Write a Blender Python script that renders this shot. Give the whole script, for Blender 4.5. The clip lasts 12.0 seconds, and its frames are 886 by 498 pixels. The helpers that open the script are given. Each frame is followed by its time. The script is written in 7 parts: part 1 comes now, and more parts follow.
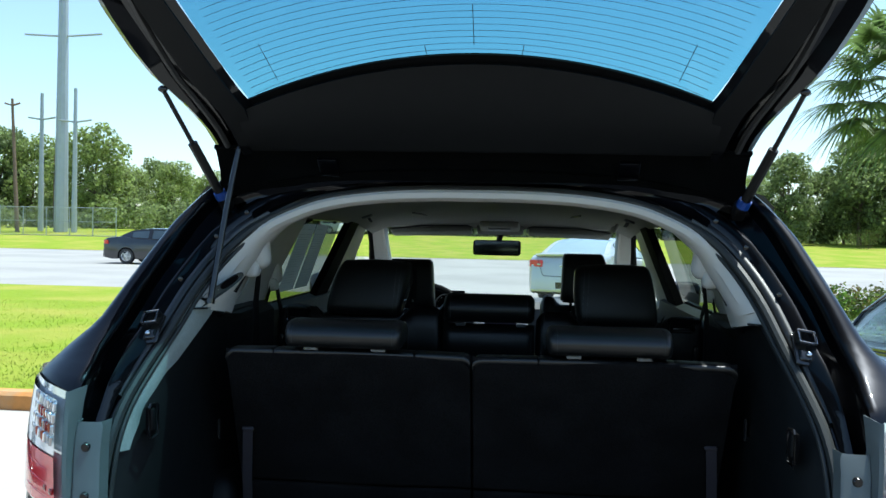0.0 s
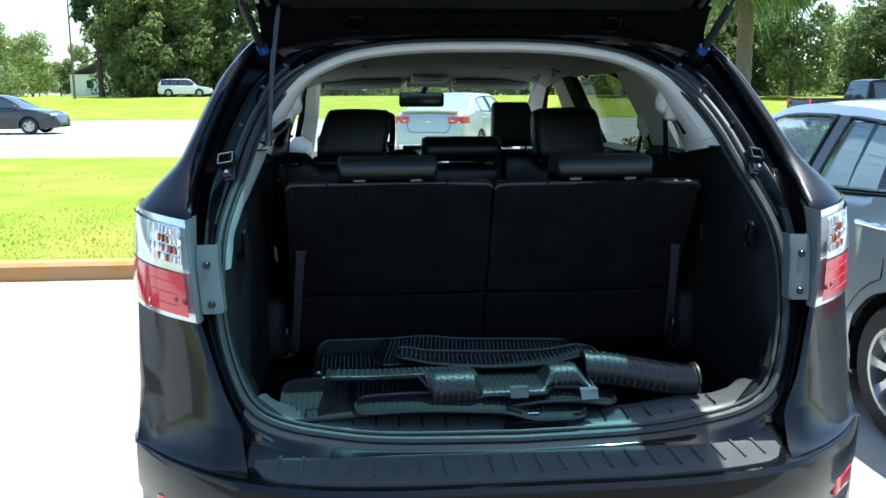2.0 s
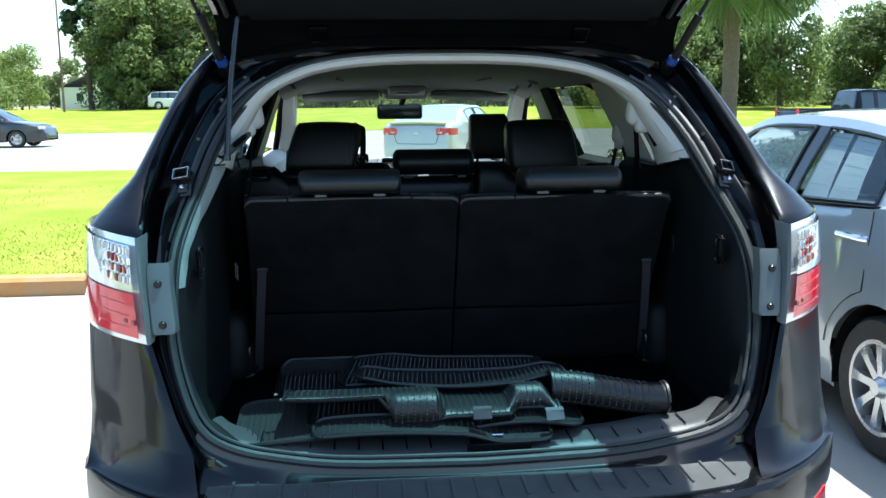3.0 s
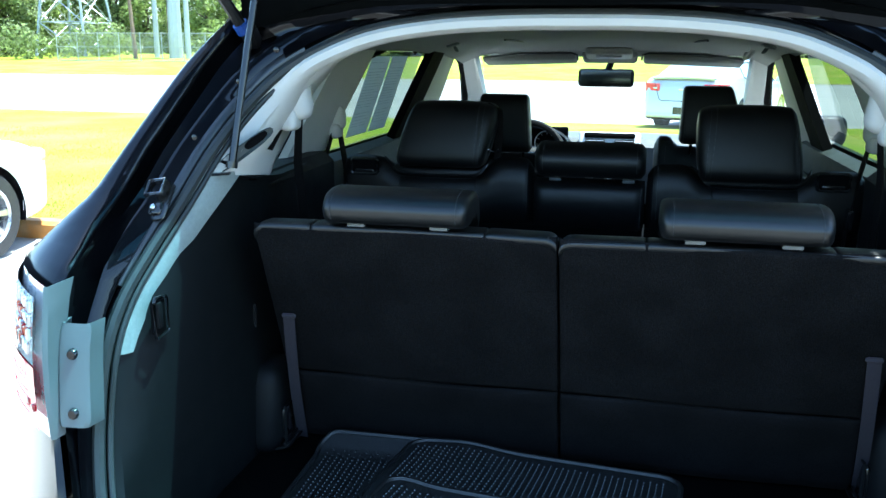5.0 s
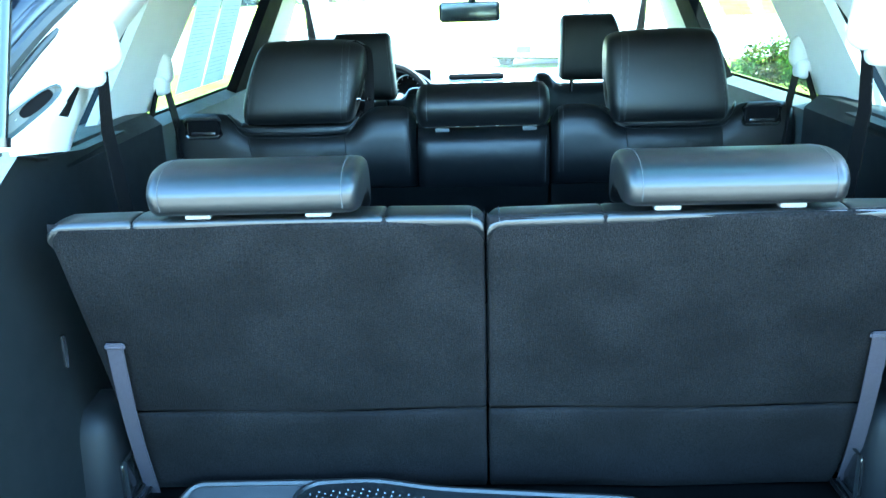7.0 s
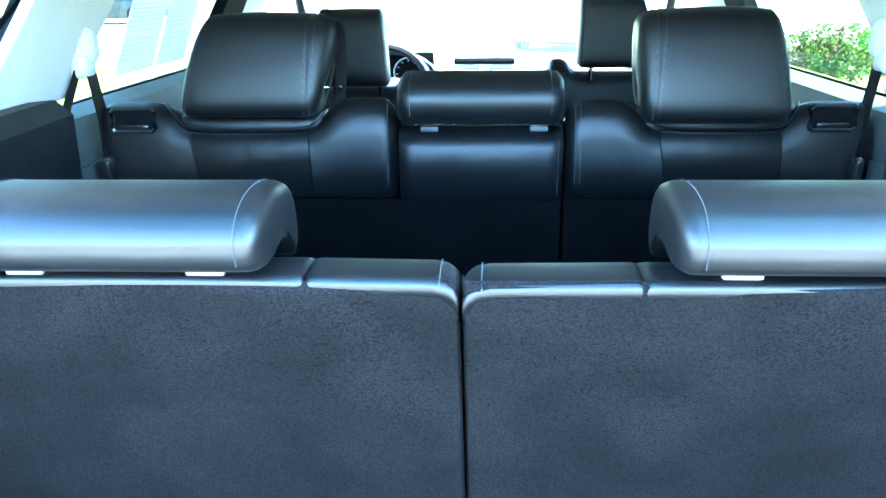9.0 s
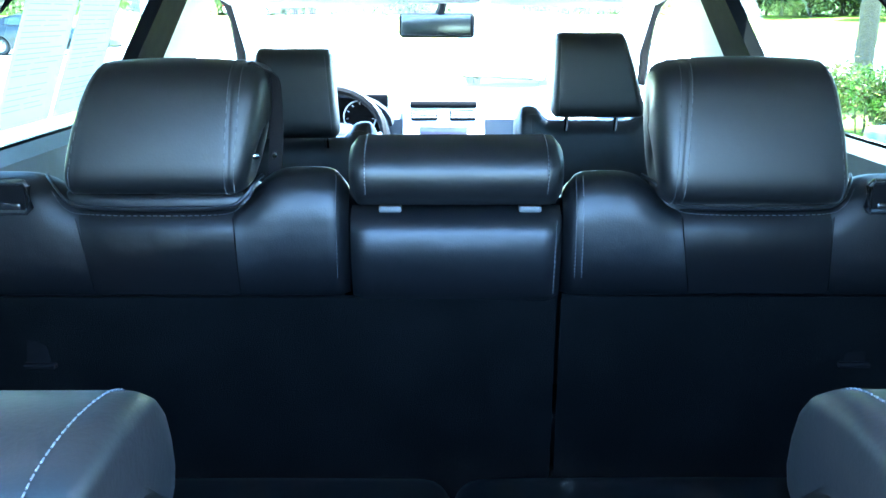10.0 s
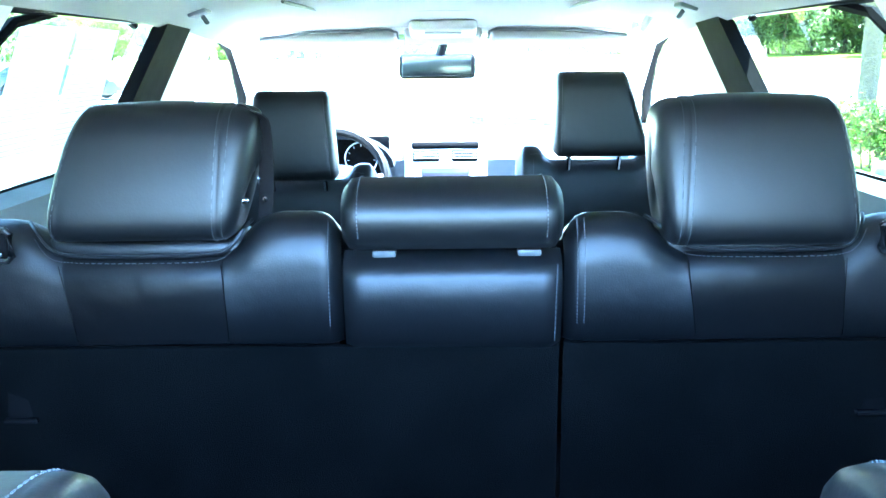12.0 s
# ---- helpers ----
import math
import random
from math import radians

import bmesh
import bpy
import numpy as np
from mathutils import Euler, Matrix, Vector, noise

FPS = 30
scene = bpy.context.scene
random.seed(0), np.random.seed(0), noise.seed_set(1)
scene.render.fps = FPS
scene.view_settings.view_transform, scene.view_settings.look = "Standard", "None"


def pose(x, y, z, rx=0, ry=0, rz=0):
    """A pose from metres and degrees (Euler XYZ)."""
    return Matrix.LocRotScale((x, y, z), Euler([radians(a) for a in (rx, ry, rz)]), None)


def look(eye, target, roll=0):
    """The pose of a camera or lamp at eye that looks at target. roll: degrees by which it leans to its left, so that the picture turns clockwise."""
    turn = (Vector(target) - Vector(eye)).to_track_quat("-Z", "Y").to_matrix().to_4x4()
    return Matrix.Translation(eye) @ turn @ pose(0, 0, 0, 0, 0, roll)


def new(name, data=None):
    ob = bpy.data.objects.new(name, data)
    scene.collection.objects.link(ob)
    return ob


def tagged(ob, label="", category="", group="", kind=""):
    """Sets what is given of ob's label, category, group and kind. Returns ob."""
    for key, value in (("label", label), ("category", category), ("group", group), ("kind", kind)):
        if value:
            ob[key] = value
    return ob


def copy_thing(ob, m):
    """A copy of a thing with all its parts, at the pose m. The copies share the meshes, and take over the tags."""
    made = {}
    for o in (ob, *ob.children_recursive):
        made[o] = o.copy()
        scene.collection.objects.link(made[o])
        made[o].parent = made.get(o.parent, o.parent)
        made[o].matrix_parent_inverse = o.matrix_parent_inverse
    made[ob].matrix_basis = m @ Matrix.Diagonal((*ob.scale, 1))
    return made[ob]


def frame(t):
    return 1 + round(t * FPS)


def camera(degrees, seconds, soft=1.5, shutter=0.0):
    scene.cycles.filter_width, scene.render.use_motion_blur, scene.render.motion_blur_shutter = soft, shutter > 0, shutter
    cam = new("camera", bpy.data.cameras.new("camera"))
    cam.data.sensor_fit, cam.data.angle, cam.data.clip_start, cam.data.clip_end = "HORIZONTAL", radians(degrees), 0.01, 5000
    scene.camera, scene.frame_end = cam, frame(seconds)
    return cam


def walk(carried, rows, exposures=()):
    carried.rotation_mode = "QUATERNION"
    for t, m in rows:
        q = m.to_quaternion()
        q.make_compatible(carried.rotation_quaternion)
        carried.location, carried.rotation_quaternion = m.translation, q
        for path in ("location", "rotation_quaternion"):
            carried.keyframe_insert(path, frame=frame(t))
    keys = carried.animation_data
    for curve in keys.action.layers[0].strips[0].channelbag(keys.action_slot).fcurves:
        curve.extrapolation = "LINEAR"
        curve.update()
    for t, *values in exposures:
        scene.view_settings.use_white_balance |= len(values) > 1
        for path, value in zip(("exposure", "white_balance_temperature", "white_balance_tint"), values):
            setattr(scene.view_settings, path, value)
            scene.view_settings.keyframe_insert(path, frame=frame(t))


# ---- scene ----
cam = camera(54.7, 12.0)
PATH = [
    (0, (0.113, -1.4, 1.557), (-0.07, 0.591, 1.522), 1.2),
    (0.5, (0.037, -1.683, 1.525), (0.022, 0.306, 1.321), 0.1),
    (1, (-0.101, -1.779, 1.533), (-0.051, 0.204, 1.271), -1.7),
    (1.5, (-0.271, -1.793, 1.522), (-0.181, 0.18, 1.208), -3.4),
    (2, (-0.341, -1.806, 1.519), (-0.17, 0.155, 1.163), -0.2),
    (2.5, (-0.339, -1.803, 1.521), (-0.126, 0.153, 1.162), -0.2),
    (2.7, (-0.321, -1.799, 1.52), (-0.095, 0.157, 1.171), -0.3),
    (4.3, (0.01, -1.22, 1.551), (-0.17, 0.749, 1.252), -1.0),
    (4.5, (0.011, -1.138, 1.561), (-0.139, 0.833, 1.253), 0.0),
    (5, (0.125, -0.938, 1.595), (-0.297, 0.966, 1.15), 0.4),
    (5.5, (0.252, -0.79, 1.585), (-0.365, 1.049, 1.097), -0.8),
    (6, (0.316, -0.725, 1.574), (-0.116, 1.15, 1.031), -3.7),
    (6.5, (0.183, -0.633, 1.566), (-0.153, 1.254, 0.996), -3.1),
    (7, (-0.006, -0.527, 1.549), (-0.087, 1.39, 0.986), -1.8),
    (7.2, (-0.025, -0.476, 1.54), (-0.046, 1.441, 0.973), -0.8),
    (8.8, (0.034, -0.199, 1.521), (-0.055, 1.705, 0.916), 0.2),
    (9, (0.029, -0.135, 1.519), (-0.08, 1.77, 0.919), -0.7),
    (9.5, (-0.024, 0.061, 1.533), (-0.051, 1.981, 0.974), -0.9),
    (10, (-0.011, 0.226, 1.527), (-0.004, 2.155, 0.997), 0.0),
    (10.5, (0.001, 0.349, 1.488), (-0.065, 2.28, 0.969), -1.8),
    (11, (0.003, 0.368, 1.482), (-0.044, 2.302, 0.973), -1.6),
    (11.5, (0.003, 0.338, 1.496), (-0.014, 2.278, 1.013), -0.8),
    (12, (0.004, 0.272, 1.523), (-0.005, 2.223, 1.083), -0.7),
]
EXPOSURES = [(0, 0.93, 5950, 0), (0.5, 0.96, 5950, 0), (1.0, 1.34, 5900, 0), (1.5, 1.36, 5950, 0), (2.7, 1.42, 5950, 0), (4.5, 1.75, 5700, -2), (5.0, 2.45, 5500, -4), (5.5, 2.95, 5350, -6), (6.0, 3.6, 5200, -12),
             (6.5, 4.65, 5000, -18), (7, 5.25, 4950, -16), (9, 5.75, 4950, -7), (9.5, 5.4, 5020, -3), (10, 5.95, 4900, 0), (10.5, 6.55, 4840, -1), (11, 7.0, 4750, -2), (11.5, 6.9, 4750, -2), (12, 6.55, 4840, 0)]
walk(cam, [(t, look(eye, target, roll)) for t, eye, target, roll in PATH], EXPOSURES)

# ---- light: clear noon sky, high sun ahead of the car and to its side ----
TO_SUN = Vector((0.25, 0.175, 1.0)).normalized()
world = bpy.data.worlds.new("sky")
scene.world = world
world.use_nodes = True
wn = world.node_tree.nodes
sky = wn.new("ShaderNodeTexSky")
sky.sky_type, sky.sun_disc = "NISHITA", False
sky.sun_elevation = math.asin(TO_SUN.z)
sky.sun_rotation = math.atan2(TO_SUN.x, TO_SUN.y)
world.node_tree.links.new(sky.outputs[0], wn["Background"].inputs[0])
wn["Background"].inputs[1].default_value = 0.13
sun = new("sun", bpy.data.lights.new("sun", "SUN"))
sun.data.energy, sun.data.angle, sun.data.color = 4.2, radians(0.55), (1.0, 0.96, 0.9)
sun.matrix_world = look(TO_SUN * 60, (0, 0, 0))


# ---- materials ----
def material(name, color, rough=0.5, metal=0.0, coat=0.0, vary=0.15, scale=8.0, bump=0.0, bump_scale=200.0, second=None, mix_scale=2.0, sheen=0.0, island=0.0, spec=0.5, crisp=0.0, crease=0.0, mottle=0.0):
    """Base colour broken up by a coarse and a fine noise, with a fine relief."""
    m = bpy.data.materials.new(name)
    m.use_nodes = True
    nt = m.node_tree
    b = nt.nodes["Principled BSDF"]
    b.inputs["Roughness"].default_value, b.inputs["Metallic"].default_value = rough, metal
    b.inputs["Coat Weight"].default_value, b.inputs["Coat Roughness"].default_value = coat, 0.03
    b.inputs["Specular IOR Level"].default_value = spec
    if sheen:
        b.inputs["Sheen Weight"].default_value = sheen
    co = nt.nodes.new("ShaderNodeTexCoord")

    def noise_node(sc, detail=4.0):
        n = nt.nodes.new("ShaderNodeTexNoise")
        n.inputs["Scale"].default_value, n.inputs["Detail"].default_value = sc, detail
        nt.links.new(co.outputs["Object"], n.inputs["Vector"])
        return n

    def mixed(fac, a, c):
        mx = nt.nodes.new("ShaderNodeMix")
        mx.data_type = "RGBA"
        nt.links.new(fac, mx.inputs[0])
        for k, v in ((6, a), (7, c)):
            if isinstance(v, tuple):
                mx.inputs[k].default_value = (*v, 1)
            else:
                nt.links.new(v, mx.inputs[k])
        return mx.outputs[2]

    lo = tuple(max(0.0, c * (1 - vary)) for c in color)
    hi = tuple(min(1.0, c * (1 + vary)) for c in color)
    fine = noise_node(scale)
    fac = fine.outputs[0]
    if crisp:
        cr = nt.nodes.new("ShaderNodeMapRange")
        cr.inputs[1].default_value, cr.inputs[2].default_value = 0.5 - crisp, 0.5 + crisp
        nt.links.new(fac, cr.inputs[0])
        fac = cr.outputs[0]
    col = mixed(fac, lo, hi)
    if second:
        ramp = nt.nodes.new("ShaderNodeMapRange")
        ramp.inputs[1].default_value, ramp.inputs[2].default_value = 0.42, 0.62
        nt.links.new(noise_node(mix_scale, 6.0).outputs[0], ramp.inputs[0])
        col = mixed(ramp.outputs[0], col, second)
    if mottle:
        blot, mv = nt.nodes.new("ShaderNodeHueSaturation"), nt.nodes.new("ShaderNodeMapRange")
        mv.inputs[1].default_value, mv.inputs[2].default_value = 0.35, 0.65
        mv.inputs[3].default_value, mv.inputs[4].default_value = 1 - mottle, 1 + mottle
        nt.links.new(noise_node(mix_scale, 5.0).outputs[0], mv.inputs[0])
        nt.links.new(mv.outputs[0], blot.inputs["Value"])
        nt.links.new(col, blot.inputs["Color"])
        col = blot.outputs[0]
    if island:
        geo = nt.nodes.new("ShaderNodeNewGeometry")
        hsv = nt.nodes.new("ShaderNodeHueSaturation")
        mr = nt.nodes.new("ShaderNodeMapRange")
        mr.inputs[3].default_value, mr.inputs[4].default_value = 1 - island, 1 + island
        nt.links.new(geo.outputs["Random Per Island"], mr.inputs[0])
        nt.links.new(mr.outputs[0], hsv.inputs["Value"])
        nt.links.new(col, hsv.inputs["Color"])
        col = hsv.outputs[0]
    nt.links.new(col, b.inputs["Base Color"])
    rmr = nt.nodes.new("ShaderNodeMapRange")
    rmr.inputs[3].default_value, rmr.inputs[4].default_value = max(0.02, rough * 0.85), min(1, rough * 1.15)
    nt.links.new(noise_node(scale * 0.6).outputs[0], rmr.inputs[0])
    nt.links.new(rmr.outputs[0], b.inputs["Roughness"])
    if bump:
        bp = nt.nodes.new("ShaderNodeBump")
        bp.inputs["Strength"].default_value, bp.inputs["Distance"].default_value = bump, 1.0 / bump_scale
        nt.links.new(noise_node(bump_scale, 3.0).outputs[0], bp.inputs["Height"])
        nt.links.new(bp.outputs[0], b.inputs["Normal"])
        if crease:
            soft_ = nt.nodes.new("ShaderNodeBump")
            soft_.inputs["Strength"].default_value, soft_.inputs["Distance"].default_value = crease, 0.006
            nt.links.new(noise_node(16.0, 2.0).outputs[0], soft_.inputs["Height"])
            nt.links.new(soft_.outputs[0], bp.inputs["Normal"])
    return m


def glass(name, tint, gloss=1.0):
    m = bpy.data.materials.new(name)
    m.use_nodes = True
    nt = m.node_tree
    nt.nodes.remove(nt.nodes["Principled BSDF"])
    tr, gl, mx, fr, pw, mr = (nt.nodes.new("ShaderNode" + n) for n in ("BsdfTransparent", "BsdfGlossy", "MixShader", "LayerWeight", "Math", "MapRange"))
    tr.inputs[0].default_value = (*tint, 1)
    gl.inputs["Roughness"].default_value = 0.01
    gl.inputs[0].default_value = (gloss, gloss, gloss, 1)
    fr.inputs[0].default_value = 0.5
    pw.operation, pw.inputs[1].default_value = "POWER", 5.5
    mr.inputs[3].default_value, mr.inputs[4].default_value = 0.04, 0.6
    nt.links.new(fr.outputs["Facing"], pw.inputs[0])
    nt.links.new(pw.outputs[0], mr.inputs[0])
    nt.links.new(mr.outputs[0], mx.inputs[0])
    nt.links.new(tr.outputs[0], mx.inputs[1])
    nt.links.new(gl.outputs[0], mx.inputs[2])
    nt.links.new(mx.outputs[0], nt.nodes["Material Output"].inputs[0])
    return m


paint_black = material("black car paint", (0.0052, 0.0054, 0.0074), 0.36, 0.75, 0.6, 0.3, 900, spec=0.15)
glare_bead_black = material("satin black tuned to show sun glare", (0.006, 0.0062, 0.007), 0.40, vary=0.25, scale=200, bump=0.05, bump_scale=300, spec=1.0)
paint_grey = material("grey metallic paint", (0.38, 0.43, 0.47), 0.32, 0.35, 1.0, 0.1, 900)
paint_white = material("white car paint", (0.72, 0.74, 0.75), 0.35, 0.0, 1.0, 0.04, 3)
paint_silver = material("pale silver paint", (0.55, 0.58, 0.6), 0.3, 0.4, 1.0, 0.06, 900)
paint_blue = material("blue black paint", (0.012, 0.015, 0.022), 0.3, 0.2, 1.0, 0.1, 900)
leather = material("black leather", (0.0032, 0.0034, 0.0040), 0.40, 0, 0, 0.3, 30, 0.14, 420, spec=0.36, crease=0.35)
leather_plain = material("flat black leather", (0.0022, 0.0023, 0.0027), 0.33, 0, 0, 0.3, 12, 0.05, 300, spec=0.20, crease=0.35)
leather_fine = material("smooth black leather", (0.0034, 0.0036, 0.0041), 0.44, 0, 0, 0.3, 12, 0.05, 300, spec=0.41, crease=0.2)
# third-row copy of the leather, lighter and shinier in place of sky light
leather_skylit = material("black leather with sky light added", (0.0040, 0.0042, 0.0047), 0.40, 0, 0, 0.3, 12, 0.05, 300, spec=0.62, crease=0.2)
stitch_mat = material("grey thread", (0.055, 0.056, 0.058), 0.8, vary=0.3, scale=300)
suede = material("charcoal seat back pile", (0.0076, 0.0074, 0.0080), 0.95, vary=0.62, scale=430, bump=0.6, bump_scale=500, spec=0.05, crisp=0.2, mix_scale=11, mottle=0.2)
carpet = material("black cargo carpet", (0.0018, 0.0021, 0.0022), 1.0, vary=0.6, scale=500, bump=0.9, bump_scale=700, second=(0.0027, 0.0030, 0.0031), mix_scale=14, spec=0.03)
plastic_dark = material("dark moulded plastic", (0.0065, 0.007, 0.0078), 0.55, vary=0.2, scale=40, bump=0.25, bump_scale=900, spec=0.16)
panel_plastic = material("charcoal cargo panel plastic", (0.0066, 0.0076, 0.0082), 0.55, vary=0.2, scale=40, bump=0.25, bump_scale=900, spec=0.14)
sun_wedge_mat = material("pale grey green sun patch colour", (0.23, 0.265, 0.255), 0.9, vary=0.16, scale=150, bump=0.3, bump_scale=400, mix_scale=9, mottle=0.1)
dash_grey = material("grey dashboard plastic", (0.075, 0.08, 0.085), 0.6, vary=0.12, scale=30, bump=0.2, bump_scale=700)
plastic_black = material("black gloss plastic", (0.010, 0.010, 0.011), 0.2, vary=0.2, scale=20, coat=0.3)
strut_black = material("satin black strut enamel", (0.0045, 0.0045, 0.005), 0.42, vary=0.2, scale=60, spec=0.3)
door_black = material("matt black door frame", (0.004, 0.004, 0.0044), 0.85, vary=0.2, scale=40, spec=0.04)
wheel_grip = material("matt black wheel leather", (0.004, 0.0042, 0.005), 0.6, vary=0.3, scale=60, bump=0.2, bump_scale=500, spec=0.12)
door_grey = material("grey green door trim", (0.055, 0.064, 0.062), 0.6, vary=0.1, scale=30, bump=0.2, bump_scale=700)
rubber = material("black rubber", (0.016, 0.016, 0.017), 0.6, vary=0.3, scale=60, bump=0.15, bump_scale=600)
seal_rubber = material("grey black seal rubber", (0.022, 0.025, 0.025), 0.55, vary=0.2, scale=60, bump=0.1, bump_scale=600)
mat_rubber = material("black floor mat vinyl", (0.011, 0.012, 0.0125), 0.42, vary=0.4, scale=60, bump=0.25, bump_scale=500, spec=0.5)
# nibs lighter than the mat: their glints are put into the colour
nib_glint_mat = material("mat nibs with glints in their grey", (0.030, 0.033, 0.034), 0.3, vary=0.5, scale=90, spec=0.6)
mat_cloth = material("dark grey mat pile", (0.018, 0.0185, 0.0185), 0.95, vary=0.5, scale=500, bump=0.8, bump_scale=800)
scuff = material("grey ribbed sill plastic", (0.068, 0.070, 0.071), 0.42, vary=0.25, scale=25, bump=0.25, bump_scale=900, spec=0.35)
beige = material("pale grey trim", (0.60, 0.59, 0.555), 0.65, vary=0.05, scale=15, bump=0.2, bump_scale=900)
headlining = material("pale headliner cloth", (0.37, 0.365, 0.34), 0.95, vary=0.07, scale=120, bump=0.4, bump_scale=900)
collar_grey = material("pale grey collar plastic", (0.15, 0.155, 0.16), 0.45, vary=0.06, scale=30, bump=0.1, bump_scale=700)
bracket_grey = material("grey lamp housing plastic", (0.10, 0.118, 0.12), 0.5, vary=0.1, scale=20, bump=0.2, bump_scale=600)
belt_mat = material("dark seat belt webbing", (0.0046, 0.0040, 0.0044), 0.75, vary=0.3, scale=400, bump=0.5, bump_scale=900, spec=0.12)
strap_mat = material("grey pull strap webbing", (0.027, 0.023, 0.031), 0.8, vary=0.25, scale=400, bump=0.5, bump_scale=900)
chrome = material("chrome", (0.75, 0.76, 0.78), 0.08, 1.0, vary=0.03, scale=8)
alloy = material("silver alloy", (0.55, 0.56, 0.58), 0.28, 0.85, 0.4, 0.05, 20)
silver_plastic = material("silver dash plastic", (0.60, 0.61, 0.63), 0.4, 0.15, vary=0.05, scale=20)
steel = material("zinc steel", (0.42, 0.43, 0.44), 0.35, 0.9, vary=0.15, scale=60)
blue_clip = material("blue plastic clip", (0.008, 0.045, 0.24), 0.45, vary=0.1, scale=30)
lens_red = material("red lamp lens", (0.66, 0.018, 0.032), 0.15, coat=1.0, vary=0.2, scale=60)
lens_dark = material("dark red lamp cell", (0.22, 0.008, 0.014), 0.2, coat=0.6, vary=0.2, scale=80)
lens_clear = material("clear lamp lens over chrome", (0.72, 0.74, 0.76), 0.12, 0.6, 1.0, 0.2, 45)
lens_amber = material("amber reflector", (0.42, 0.10, 0.05), 0.15, 0.2, 1.0, 0.3, 60)
paper = material("white window sticker paper", (0.84, 0.86, 0.86), 0.7, vary=0.03, scale=10)
_n = paper.node_tree
_t, _m = _n.nodes.new("ShaderNodeBsdfTranslucent"), _n.nodes.new("ShaderNodeMixShader")
_t.inputs[0].default_value, _m.inputs[0].default_value = (0.8, 0.82, 0.82, 1), 0.5
_n.links.new(_n.nodes["Principled BSDF"].outputs[0], _m.inputs[1])
_n.links.new(_t.outputs[0], _m.inputs[2])
_n.links.new(_m.outputs[0], _n.nodes["Material Output"].inputs[0])
ink = material("grey print", (0.50, 0.52, 0.54), 0.7, vary=0.2, scale=60)
# dark and blurred, so flat grey replaces what the mirror would reflect
mirror_mat = material("mirror glass with a plain grey reflection set in", (0.075, 0.088, 0.09), 0.25, 1.0, vary=0.01)
screen_mat = material("dark display", (0.012, 0.012, 0.02), 0.15, vary=0.1)
glass_gate = glass("privacy glass", (0.22, 0.47, 0.53))
glass_rear = glass("tinted side glass", (0.22, 0.26, 0.23), 0.45)
glass_front = glass("clear windscreen", (0.86, 0.9, 0.88))
glass_car = glass("parked car window glass", (0.86, 0.91, 0.91))
# opaque pane; the sky's reflection is part of its pale blue colour
glass_skytone = material("opaque pale blue car window with sky reflection painted in", (0.30, 0.40, 0.44), 0.06, 0, 0.6, 0.12, 2, spec=0.8)
glass_far = material("dark car window", (0.03, 0.045, 0.055), 0.05, 0, 0.5, 0.3, 2, spec=0.8)
concrete = material("pale concrete", (0.37, 0.355, 0.33), 0.85, vary=0.10, scale=35, bump=0.4, bump_scale=120, second=(0.34, 0.325, 0.295), mix_scale=0.7)
asphalt = material("worn grey road", (0.30, 0.295, 0.28), 0.9, vary=0.12, scale=60, bump=0.4, bump_scale=90, second=(0.25, 0.245, 0.235), mix_scale=0.25)
unseen_ground_mat = material("brown grey unseen ground", (0.145, 0.125, 0.105), 0.9, vary=0.2, scale=60, bump=0.4, bump_scale=90, second=(0.11, 0.097, 0.085), mix_scale=0.5)
kerb_paint = material("faded yellow orange kerb paint", (0.50, 0.22, 0.055), 0.75, vary=0.18, scale=22, bump=0.4, bump_scale=120, second=(0.42, 0.25, 0.12), mix_scale=6)
grass_mat = material("mown lawn", (0.185, 0.255, 0.022), 0.95, vary=0.28, scale=14, bump=0.8, bump_scale=60, second=(0.27, 0.275, 0.05), mix_scale=0.55, spec=0.1)
blade_mat = material("grass blades", (0.22, 0.32, 0.03), 0.8, vary=0.3, scale=3, second=(0.32, 0.33, 0.07), mix_scale=0.7, island=0.3)
bark = material("tree bark", (0.10, 0.075, 0.055), 0.95, vary=0.4, scale=20, bump=1.0, bump_scale=40)
palm_bark = material("palm trunk fibre", (0.17, 0.13, 0.105), 0.95, vary=0.35, scale=14, bump=1.0, bump_scale=30)
leaf_a = material("broad leaves", (0.195, 0.25, 0.095), 0.6, vary=0.3, scale=2, island=0.45)
leaf_b = material("fresh leaves", (0.245, 0.31, 0.095), 0.6, vary=0.3, scale=2, island=0.45)
leaf_c = material("pine needles", (0.12, 0.18, 0.08), 0.7, vary=0.3, scale=2, island=0.45)
leaf_palm = material("palm leaflets", (0.11, 0.165, 0.05), 0.45, vary=0.3, scale=3, island=0.4)
leaf_hedge = material("hedge leaves", (0.10, 0.19, 0.03), 0.5, vary=0.3, scale=5, island=0.5, second=(0.13, 0.10, 0.04), mix_scale=4)
for leaf in (leaf_a, leaf_b, leaf_c, leaf_palm, leaf_hedge, blade_mat):
    lt = leaf.node_tree
    lb = lt.nodes["Principled BSDF"]
    tl, lm = lt.nodes.new("ShaderNodeBsdfTranslucent"), lt.nodes.new("ShaderNodeMixShader")
    lm.inputs[0].default_value = 0.65
    lt.links.new(lb.inputs["Base Color"].links[0].from_socket, tl.inputs[0])
    lt.links.new(lb.outputs[0], lm.inputs[1])
    lt.links.new(tl.outputs[0], lm.inputs[2])
    lt.links.new(lm.outputs[0], lt.nodes["Material Output"].inputs[0])
pole_steel = material("galvanised pole", (0.38, 0.42, 0.45), 0.5, 0.5, vary=0.1, scale=2)
pole_wood = material("brown timber pole", (0.17, 0.12, 0.09), 0.9, vary=0.25, scale=5)
